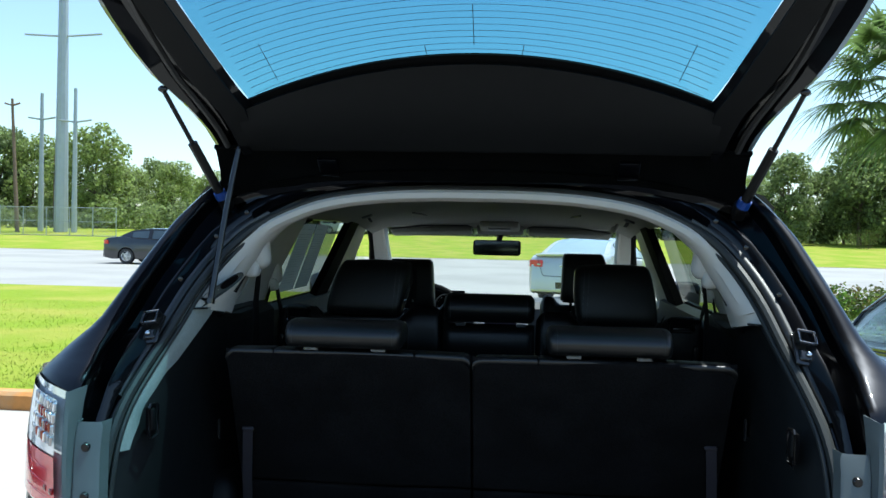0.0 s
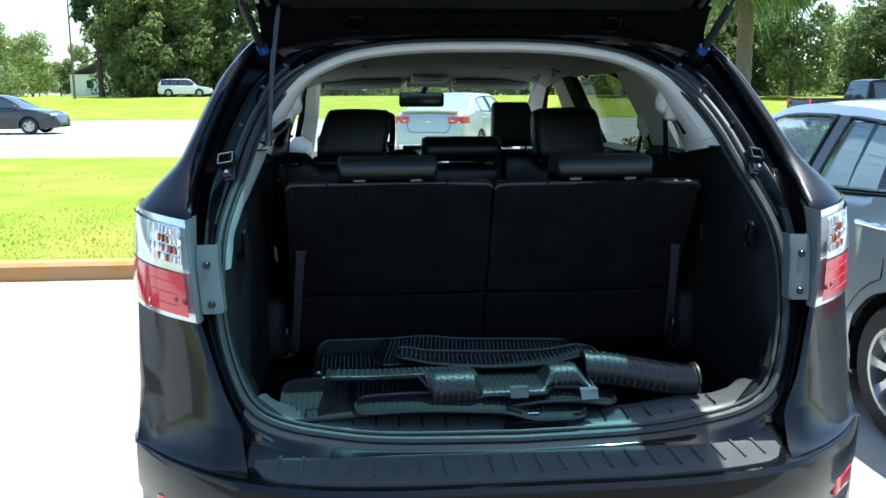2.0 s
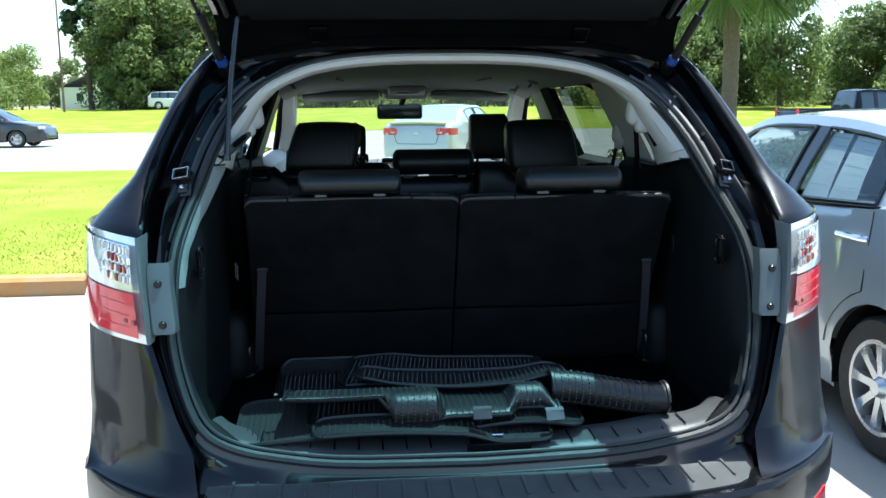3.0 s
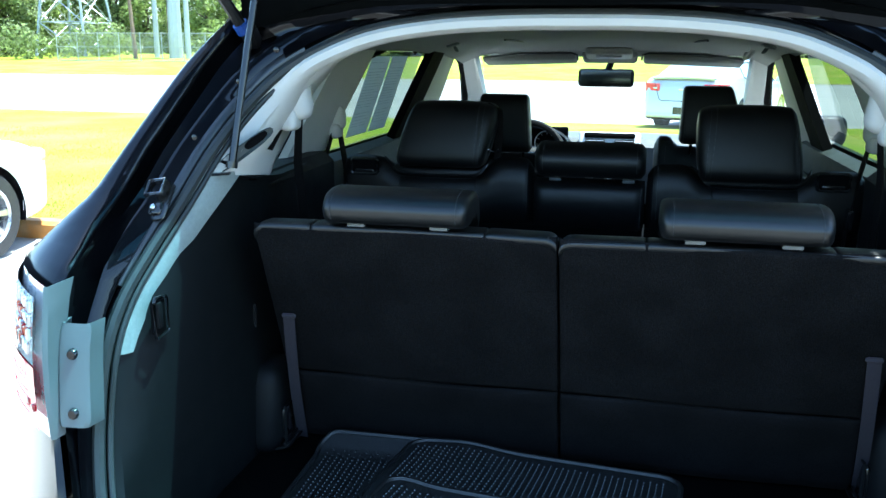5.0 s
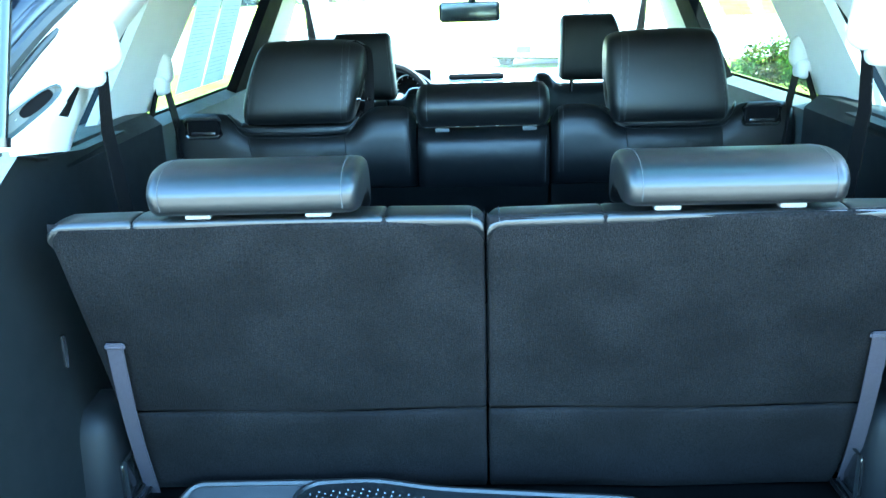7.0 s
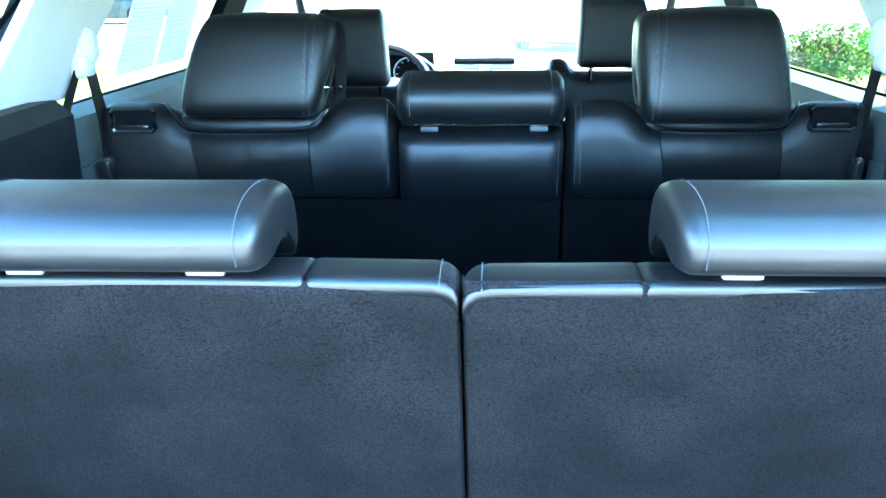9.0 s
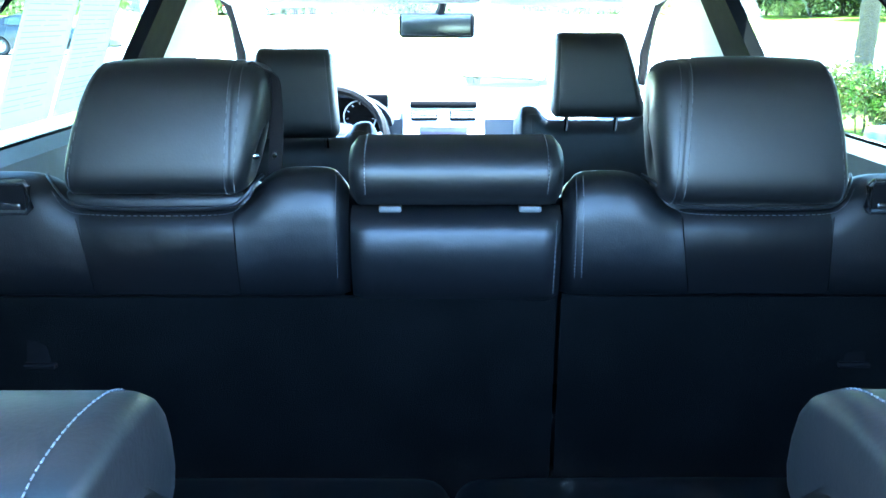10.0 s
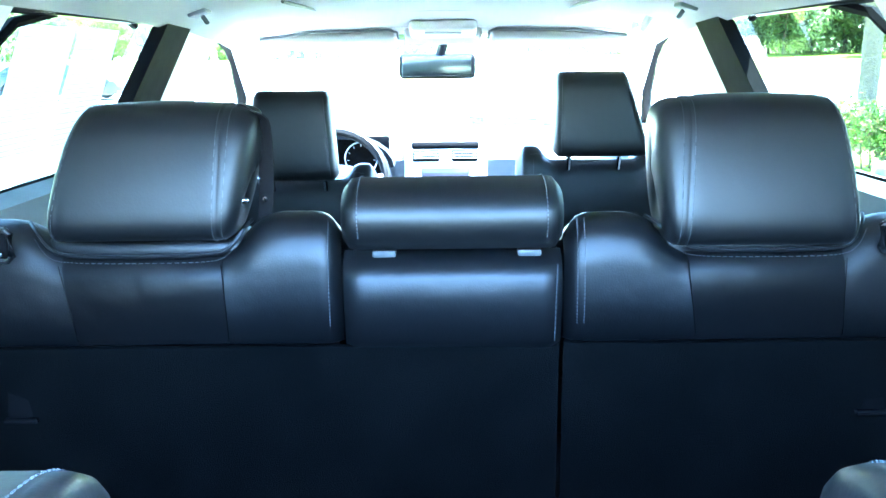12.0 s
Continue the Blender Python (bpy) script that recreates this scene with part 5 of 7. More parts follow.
def bench_back(name, x0, x1, bumps, base, label, yb=1.412, back=None):
    seat = part(name, rbox((x1 - x0 - 0.03, 0.10, 0.60), ((x0 + x1) / 2, yb + 0.085, 0.80), 0.02, 2), plastic_dark, suv, label)
    # carpeted lower back, wider than the leather where it also covers the centre
    if back:
        c0, c1 = back
        rows = []
        for z in np.linspace(0.50, 1.134, 9):
            rows.append([(c0 + 0.003 + (c1 - c0 - 0.006) * u, yb + 0.022 - 0.03 * (z - 0.5) / 0.63 + 0.010 * (2 * u - 1) ** 10, z) for u in np.linspace(0, 1, 21)])
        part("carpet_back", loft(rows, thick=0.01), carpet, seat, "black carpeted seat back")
    # leather shoulder band
    rows = []
    for u in np.linspace(0, 1, 57):
        x = x0 + (x1 - x0) * u
        zt = seat2_profile(x, base, bumps)
        e = max(0, 1 - min(u, 1 - u) * (x1 - x0) / 0.022)
        ed = 0.018 * e * e
        zt -= 0.012 * e * e
        hh = zt - 1.132
        rows.append([(x, yb + 0.006 + ed, 1.130), (x, yb - 0.006 + ed, 1.136), (x, yb - 0.010 + ed, 1.132 + hh * 0.35), (x, yb - 0.010 + ed, 1.132 + hh * 0.62), (x, yb - 0.004 + ed, 1.132 + hh * 0.82), (x, yb + 0.010 + ed, 1.132 + hh * 0.94), (x, yb + 0.030, zt), (x, yb + 0.052, zt - 0.003 - 0.01 * e), (x, yb + 0.085, zt - 0.018), (x, yb + 0.125, zt - 0.065), (x, yb + 0.15, 1.10), (x, yb + 0.16, 0.8)])
    part("leather_band", loft(rows), leather, seat, "black leather upper back of the seat", 60)
    return seat


def head2(out_b, out_t, in_b, in_t, z0, z1, seat, knob=False):
    """Tall restraint: flat back panel between two seams, a bulging cheek towards the aisle."""
    s_ = 1 if in_b > out_b else -1
    yc, zc, h = 1.452, (z0 + z1) / 2, (z1 - z0) / 2
    sect = []
    for a in np.linspace(0, 2 * math.pi, 36, endpoint=False):
        c, s = math.cos(a), math.sin(a)
        y = 0.062 * abs(c) ** 0.5 * (1 if c > 0 else -1)
        z = h * abs(s) ** 0.42 * (1 if s > 0 else -1)
        # the top rolls forward, the lower edge tucks under
        sect.append((y + 0.024 * (z / h) - 0.006 * (1 - (z / h) ** 2) * (c < 0) + 0.012 * max(0, -z / h - 0.7), z))

    def place(f, dx, k, y, z):
        t = (z / h + 1) / 2
        xo, xi = out_b + (out_t - out_b) * t ** 1.6, in_b + (in_t - in_b) * t
        cheek = dx * (1.06 - 0.55 * (1 - t) ** 2)
        x = xo + (xi - xo) * f + s_ * cheek
        return Vector((x, yc + y * k, zc + z * k ** 0.45 + 0.004 * (1 - (2 * min(max(f, 0), 1) - 1) ** 2) * (z > 0)))
    stations = [(0.0, -0.004, 0.03), (0.0, -0.004, 0.30), (0.0, -0.004, 0.62), (0.0, -0.003, 0.82), (0.004, 0, 0.91), (0.018, 0, 0.962), (0.035, 0, 0.984), (0.05, 0, 0.990), (0.06, 0, 0.984), (0.075, 0, 0.995)]
    stations += [(f, 0, 1.0) for f in np.linspace(0.12, 0.93, 15)]
    stations += [(0.965, 0, 0.998), (0.985, 0, 0.990), (0.992, 0, 0.976), (1.0, 0, 0.986), (1.0, 0.006, 0.978), (1.0, 0.015, 0.945), (1.0, 0.024, 0.885), (1.0, 0.031, 0.79), (1.0, 0.036, 0.64), (1.0, 0.038, 0.42), (1.0, 0.0385, 0.2), (1.0, 0.0386, 0.03)]
    part("head_restraint", loft([[place(f, dx, k, y, z) for y, z in sect] for f, dx, k in stations], closed=True), leather_fine, seat, "tall black leather head restraint with pale stitching", 70)
    i0 = max(range(len(sect)), key=lambda i: sect[i][1])
    arc = [sect[(i0 - 3 + k) % len(sect)] for k in range(22)]
    for f, dx, k in ((0.972, 0, 1.004), (1.0, 0.009, 0.978), (0.035, 0, 0.992)):
        stitches([place(f, dx, k * 1.008, y, z) for y, z in arc], 56, seat, 0.0006)
    xm = (out_b + in_b) / 2
    for dx in (-0.075, 0.075):
        part("head_post", tube([(xm + dx, 1.462, z0 - 0.05), (xm + dx, 1.462, z0 + 0.03)], 0.006, 8), chrome, seat, "chrome head restraint post")
        part("post_collar", rbox((0.038, 0.026, 0.014), (xm + dx, 1.440, z0 - 0.010), 0.004, 2), bracket_grey if dx > 0 else plastic_dark, seat, "head restraint collar")
    if knob:
        c = place(1.0, 0.027, 0.86, -0.045, z0 + 0.050 - zc)
        part("release_button", join(lathe([(-0.004, 0.010), (0.0, 0.0105), (0.003, 0.008)], 14, "x", c), lathe([(0.002, 0.004), (0.010, 0.0045), (0.013, 0.003)], 10, "x", c), rbox((0.004, 0.012, 0.003), c + Vector((0.010, 0, 0)), 0.001, 1)), chrome, seat, "small chrome snap stud")


left = bench_back("second_row_seat", -0.700, -0.142, [(-0.203, 0.074, 0.049), (-0.635, 0.090, 0.042)], 1.266, "black leather second-row seat with tall head restraint", back=(-0.700, 0.160))
head2(-0.526, -0.482, -0.299, -0.291, 1.283, 1.462, left, True)
right = bench_back("second_row_seat", 0.166, 0.712, [(0.228, 0.074, 0.047), (0.648, 0.090, 0.042)], 1.262, "black leather second-row seat with tall head restraint", back=(0.164, 0.712))
head2(0.550, 0.524, 0.316, 0.329, 1.268, 1.464, right)
for seat, a, b in ((left, -0.524, -0.303), (right, 0.331, 0.545)):
    # sewn inset below the head restraint, with a seam down each flank
    rows = []
    for v in np.linspace(0, 1, 9):
        z = 1.136 + 0.122 * v
        y = float(np.interp(z, [1.136, 1.18, 1.214, 1.245, 1.262], [1.406, 1.402, 1.402, 1.408, 1.422])) - 0.0012
        rows.append([(a + 0.016 * (1 - v), y, z), (a * 0.5 + b * 0.5, y, z), (b + 0.004 * (1 - v), y, z)])
    part("leather_inset", loft(rows), leather_plain, seat, "smooth black leather inset")
    for xe in (a, b):
        part("seam", tube([(xe, 1.4000, 1.25), (xe + (0.016 if xe == a else 0.004), 1.4005, 1.142)], 0.0007, 4), carpet, seat, "dark sewn seam")
    # shelf of leather behind the restraint's foot
    part("shoulder_fill", cushion((b - a + 0.06, 0.09, 0.05), ((a + b) / 2, 1.470, 1.262), 0.02, 0.004), leather, seat, "black leather under the head restraint")
    for o in (0.001,):
        part("piping", tube(smooth_path([(a - 0.052, 1.446 - o, 1.304 - o), (a - 0.034, 1.424 - o * 0.8, 1.294 - o), (a - 0.012, 1.413 - o * 0.5, 1.272 - o), (a + 0.020, 1.407 - o * 0.3, 1.264 - o), ((a + b) / 2, 1.406 - o * 0.3, 1.262 - o), (b - 0.016, 1.407 - o * 0.3, 1.264 - o), (b + 0.012, 1.413 - o * 0.5, 1.274 - o), (b + 0.028, 1.426 - o * 0.8, 1.296 - o), (b + 0.036, 1.446 - o, 1.304 - o)], 33), 0.0030, 6), leather, seat, "raised leather piping")
    stitches([(a - 0.034, 1.413, 1.286), (a - 0.013, 1.402, 1.263), (a + 0.02, 1.3985, 1.2555), ((a + b) / 2, 1.3985, 1.2535), (b - 0.014, 1.3985, 1.2555), (b + 0.014, 1.4025, 1.267), (b + 0.030, 1.414, 1.289)], 64, seat, 0.0006)
for xx in (-0.158, 0.182, 0.192):
    seat = left if xx < 0 else right
    stitches([(xx, 1.425, 1.305), (xx, 1.408, 1.27), (xx, 1.4015, 1.22), (xx, 1.4015, 1.16)], 36, seat, 0.0009)
for sx, seat in ((-1, left), (1, right)):
    xl = -0.624 if sx < 0 else 0.629
    rim_ = [(-.036, -.020), (-.040, -.014), (-.040, .016), (-.034, .022), (.034, .022), (.039, .017), (.039, -.014), (.033, -.020), (-.036, -.020)]
    rec = part("release_recess", tube([(xl + a_, 1.4000, 1.279 + b_) for a_, b_ in rim_], 0.0050, 8), plastic_black, seat, "black framed seat release recess")
    # flat plate, black in place of the pocket's shade
    part("pocket_shade_plate", rbox((0.070, 0.004, 0.036), (xl, 1.4005, 1.280), 0.0015, 1), door_black, rec, "black plate coloured as the shaded pocket")
    part("release_lever", rbox((0.058, 0.010, 0.010), (xl, 1.3985, 1.268), 0.004, 2), plastic_black, rec, "black release lever")
    # solid block, the anchor recess's shade set by its black
    part("tether_anchor", join(rbox((0.04, 0.02, 0.09), (sx * 0.600, 1.408, 1.07), 0.006, 2), rbox((0.048, 0.02, 0.008), (sx * 0.598, 1.400, 1.028), 0.002, 1)), door_black, seat, "black block coloured as the shaded tether anchor recess")
mid = bench_back("centre_seat", -0.138, 0.161, [], 1.262, "black leather centre seat section", 1.414)
rows = []
sect = [(1.372, 1.290), (1.364, 1.312), (1.372, 1.338), (1.398, 1.355), (1.44, 1.362), (1.482, 1.356), (1.505, 1.33), (1.503, 1.29), (1.48, 1.272), (1.42, 1.270), (1.385, 1.272)]
for u in np.linspace(-1, 1, 27):
    k = 1 - 0.32 * max(0, (abs(u) - 0.88) / 0.12) ** 2.4
    seam = 0.992 if 0.86 < abs(u) < 0.89 else 1
    rows.append([(0.0115 + u * 0.148, 1.435 + (y - 1.435) * k * seam, 1.315 + (z - 1.315) * k * seam) for y, z in sect])
part("head_restraint", loft(rows, closed=True), leather_fine, mid, "low black leather centre head restraint", 60)
for u in (-0.84, 0.84):
    stitches([(0.0115 + u * 0.148, 1.435 + (y - 1.435) * 1.01, 1.315 + (z - 1.315) * 1.012) for y, z in sect[:6]], 24, mid, 0.0009)
for x in (-0.081, 0.116):
    part("post_collar", rbox((0.032, 0.018, 0.010), (x, 1.408, 1.262), 0.003, 2), scuff, mid, "dark grey head restraint collar")
rows = []
for u in np.linspace(-1, 1, 21):
    e = max(0, (abs(u) - 0.9) / 0.1) ** 2 * 0.014
    rows.append([(0.0115 + u * 0.148, 1.398 + e, 1.128), (0.0115 + u * 0.148, 1.385 + e, 1.14), (0.0115 + u * 0.148, 1.376 + e, 1.19), (0.0115 + u * 0.148, 1.372 + e, 1.232), (0.0115 + u * 0.148, 1.384 + e, 1.252), (0.0115 + u * 0.148, 1.42, 1.264)])
part("centre_pad", loft(rows), leather, mid, "rounded black leather centre pad", 60)
stitches([(0.152, 1.382, 1.25), (0.150, 1.374, 1.22), (0.150, 1.388, 1.14)], 24, mid, 0.0009)
part("second_row_cushion", cushion((1.30, 0.50, 0.16), (0.0, 1.78, 0.84), 0.05, 0.02), leather, suv, "black leather second-row seat cushion")
# belt hanging from the driver's side head restraint
strap_path = [(-0.2865, 1.446, 1.424), (-0.279, 1.449, 1.440), (-0.266, 1.453, 1.4525), (-0.255, 1.457, 1.450), (-0.247, 1.460, 1.438), (-0.2455, 1.462, 1.405), (-0.2465, 1.462, 1.36), (-0.249, 1.462, 1.325), (-0.254, 1.462, 1.285), (-0.256, 1.464, 1.24)]
across = [(0.011, 0.004, -0.012), (0.011, 0.004, -0.011), (0.008, 0.006, -0.010), (0.003, 0.010, -0.004), (-0.009, 0.008, -0.004), (-0.0105, 0.004, 0), (-0.0105, 0.003, 0), (-0.0105, 0.003, 0), (-0.0105, 0.003, 0), (-0.0105, 0.003, 0)]
hang = part("loose_strap", loft([[Vector(p) + Vector(q), Vector(p), Vector(p) - Vector(q)] for p, q in zip(smooth_path(strap_path, 28), smooth_path(across, 28))], thick=0.0018), belt_mat, suv, "dark strap looped over the head restraint")
part("strap_rivet", lathe([(-0.004, 0.0025), (-0.002, 0.0045), (0.003, 0.0045)], 12, "y", (-0.250, 1.458, 1.330)), chrome, hang, "chrome rivet")


# front seats
def front_seat(xc, y, ztop, w, zsh, label, hc=0.0, taper=0.0, skew=0.0):
    # back with raised bolsters at both shoulders
    rows = []
    hw_ = 0.205 if xc < 0 else 0.212
    for u in [-1, -0.985, -0.95, -0.9] + list(np.linspace(-0.84, 0.84, 25)) + [0.9, 0.95, 0.985, 1]:
        e = max(0.0, (abs(u) - 0.88) / 0.12)
        zt = zsh - 0.004 + 0.040 * math.exp(-((abs(u) - 0.83) / 0.20) ** 4) - 0.030 * e ** 2
        y0 = y + 0.055 + 0.030 * e ** 2
        row = [(y0 - 0.05, 0.45), (y0 - 0.035, 0.80), (y0 - 0.012, zt - 0.13), (y0 - 0.006, zt - 0.05), (y0 + 0.006, zt - 0.016), (y0 + 0.020, zt - 0.003), (y0 + 0.034, zt), (y0 + 0.052, zt - 0.008), (y0 + 0.085 - 0.03 * e, zt - 0.05), (y0 + 0.09 - 0.04 * e, 0.80), (y0 + 0.05, 0.45)]
        rows.append([(xc + u * hw_, y_, z_) for y_, z_ in row])
    seat = part("front_seat", loft(rows, closed=True), leather, suv, label, 60)
    stitches([(xc + u * hw_ * 0.93, y + 0.052 - 0.006, zsh - 0.006 + 0.02 * (abs(u) > 0.7)) for u in np.linspace(-0.9, 0.9, 13)], 60, seat, 0.0007)
    for sg in (-1, 1):
        stitches([(xc + sg * hw_ * 0.80, y + 0.040, zsh - 0.10), (xc + sg * hw_ * 0.79, y + 0.046, zsh - 0.02), (xc + sg * hw_ * 0.78, y + 0.075, zsh + 0.030)], 24, seat, 0.0007)
    gap = 0.005 if xc < 0 else 0.013
    hz, rows = (ztop - zsh - gap) / 2, []
    zc = zsh + gap + hz
    ring_ = [2 * math.pi * k / 24 for k in range(24)]
    for u in np.linspace(-1, 1, 23):
        k = 1 - 0.22 * max(0, (abs(u) - 0.86) / 0.14) ** 2.4
        row = []
        for a in ring_:
            c_, s_ = math.cos(a), math.sin(a)
            yy = 0.052 * abs(c_) ** 0.5 * (1 if c_ > 0 else -1)
            zz = hz * abs(s_) ** 0.42 * (1 if s_ > 0 else -1)
            t_ = (zz / hz + 1) / 2
            row.append((hc + u * w / 2 * (1 - taper * t_) - skew * t_, y + 0.01 + yy * k + 0.016 * zz / hz, zc + zz * (0.5 + 0.5 * k)))
        rows.append(row)
    part("head_restraint", loft(rows, closed=True), leather_fine, seat, "black leather front head restraint", 60)
    for u in (-0.88, 0.88):
        stitches([(hc + u * w / 2 * (1 - taper * f) - skew * f, y - 0.044 + 0.016 * (2 * f - 1), zc + hz * (1.7 * f - 0.85)) for f in np.linspace(0, 1, 5)], 30, seat, 0.0007)
    for dx in (-0.07, 0.07):
        part("head_post", tube([(xc + dx, y + 0.055, zsh - 0.03), (xc + dx, y + 0.02, zsh + 0.05)], 0.007, 8), chrome, seat, "chrome head restraint post")
    part("seat_cushion", cushion((0.52, 0.52, 0.16), (xc, y + 0.42, 0.72), 0.06, 0.02), leather, seat, "black leather front seat cushion")


front_seat(-0.386, 2.49, 1.440, 0.205, 1.207, "black leather driver's seat", -0.3785, 0.06, 0.0115)
front_seat(0.418, 2.625, 1.478, 0.257, 1.237, "black leather front passenger seat", 0.4265, 0.27, 0.0265)

# ---- dashboard ----
rows = [[(x, y + 0.10 * (1 - (abs(x) / 0.75) ** 2) * (y > 3.7), z - 0.03 * (abs(x) / 0.75) ** 4) for x in np.linspace(-0.74, 0.74, 23)] for y, z in ((3.52, 0.85), (3.50, 1.05), (3.50, 1.14), (3.54, 1.178), (3.62, 1.185), (3.85, 1.175), (4.10, 1.15))]
dash = part("dashboard", loft(rows, thick=0.01), dash_grey, suv, "grey dashboard with a silver centre panel")
DASH = pose(0.003, 3.488, 1.156, -24)


def on_dash(size, at, r, seg=2):
    return rbox(size, DASH @ Vector(at), r, seg, turn=(-24, 0, 0))


part("centre_panel", on_dash((0.31, 0.03, 0.20), (0, 0.012, -0.037), 0.012, 3), silver_plastic, dash, "silver centre console panel")
part("dash_hood", on_dash((0.254, 0.03, 0.026), (0, -0.002, 0.041), 0.008, 3), door_black, dash, "black slot of the information display")
for x in (-0.073, 0.073):
    v = part("air_vent", on_dash((0.098, 0.022, 0.042), (x, 0.0, -0.001), 0.005), door_black, dash, "black air vent")
    for k in range(3):
        part("slat", on_dash((0.090, 0.008, 0.003), (x, -0.010, -0.012 + k * 0.011), 0.001, 1), silver_plastic, v, "silver vent slat")
part("display", on_dash((0.18, 0.01, 0.075), (0, -0.004, -0.085), 0.004), screen_mat, dash, "dark display screen")
for k in range(3):
    part("dial_knob", lathe([(-0.02, 0.017), (-0.004, 0.02), (0.01, 0.02)], 16, "y", (-0.09 + 0.094 * k, 3.49, 0.985)), silver_plastic, dash, "silver control knob")
rows = []
for a in np.linspace(0, math.pi, 13):
    rows.append([(-0.385 - 0.20 * math.cos(a), y, 1.13 + 0.115 * math.sin(a)) for y in (3.38, 3.52)])
part("gauge_hood", loft(rows, thick=0.012), plastic_dark, dash, "dark hooded gauge binnacle")
part("gauge_panel", rbox((0.36, 0.02, 0.17), (-0.385, 3.485, 1.150), 0.008, 2), door_black, dash, "black instrument panel")
for x in (-0.46, -0.31):
    gg = part("gauge", lathe([(0.0, 0.060), (-0.012, 0.060), (-0.008, 0.054), (-0.004, 0.004)], 24, "y", (x, 3.46, 1.155)), door_black, dash, "round dark gauge")
    part("gauge_ring", tube([(x + 0.060 * math.cos(a), 3.446, 1.155 + 0.060 * math.sin(a)) for a in np.linspace(0, 2 * math.pi, 25)], 0.0028, 6), silver_plastic, gg, "silver gauge ring")
    for k in range(9):
        a = radians(-40 + 260 * k / 8)
        part("tick", tube([(x + r_ * math.cos(a), 3.4475, 1.155 + r_ * math.sin(a)) for r_ in (0.044, 0.053)], 0.0012, 4), silver_plastic, gg)
ring = [Vector((-0.385 + 0.19 * math.cos(a), 3.16 + 0.19 * math.sin(a) * 0.42, 1.10 + 0.19 * math.sin(a) * 0.91)) for a in np.linspace(0, 2 * math.pi, 33)]
wheel = part("steering_wheel", tube(ring, 0.016, 8), wheel_grip, suv, "black leather steering wheel with silver spokes")
part("wheel_hub", cushion((0.17, 0.06, 0.14), (-0.385, 3.19, 1.09), 0.03, 0.015, (-25, 0, 0)), plastic_dark, wheel, "dark airbag hub")
for a in (0.15, math.pi - 0.15, -math.pi / 2):
    part("spoke", tube([(-0.385 + 0.06 * math.cos(a), 3.18 + 0.02 * math.sin(a), 1.095 + 0.05 * math.sin(a)), (-0.385 + 0.185 * math.cos(a), 3.16 + 0.08 * math.sin(a), 1.10 + 0.17 * math.sin(a))], 0.013, 6), silver_plastic, wheel, "silver spoke")
part("steering_column", tube([(-0.385, 3.2, 1.09), (-0.385, 3.5, 1.0)], 0.045, 10), plastic_dark, wheel)
part("centre_console", rbox((0.22, 0.9, 0.25), (0, 3.05, 0.72), 0.03, 3), plastic_dark, suv, "dark centre console between the front seats")
# price sheet in the rear side window
def sheet(x, y0, y1, z0, z1, lean, parent, name="price_sheet"):
    def at(y, z, o=0.0):
        return (x + o + 0.31 * (z - 1.45) * (1 if x < 0 else -1), y + lean * (z - z0), z)
    sgn = 1 if x < 0 else -1
    sh = part(name, loft([[at(y0, z), at(y1, z)] for z in np.linspace(z0, z1, 4)], thick=0.0006), paper, parent, "white printed price sheet")
    random.seed(5)
    z = z1 - 0.02
    while z > z0 + 0.015:
        n = random.choice((1, 2, 2))
        ya = y0 + 0.012
        for k in range(n):
            yb = ya + random.uniform(0.25, 0.46) * (y1 - y0) * 2 / n
            yb = min(yb, y1 - 0.01)
            if yb > ya + 0.01:
                part("print_line", loft([[at(ya, z, sgn * 0.002), at(yb, z, sgn * 0.002)], [at(ya, z - 0.0015, sgn * 0.002), at(yb, z - 0.0015, sgn * 0.002)]]), ink, sh)
            ya = yb + 0.015
        z -= random.choice((0.009, 0.011, 0.020))


sheet(-0.755, 1.725, 1.945, 1.325, 1.585, 0.18, suv)
sheet(-0.755, 1.962, 2.17, 1.325, 1.585, 0.18, suv)


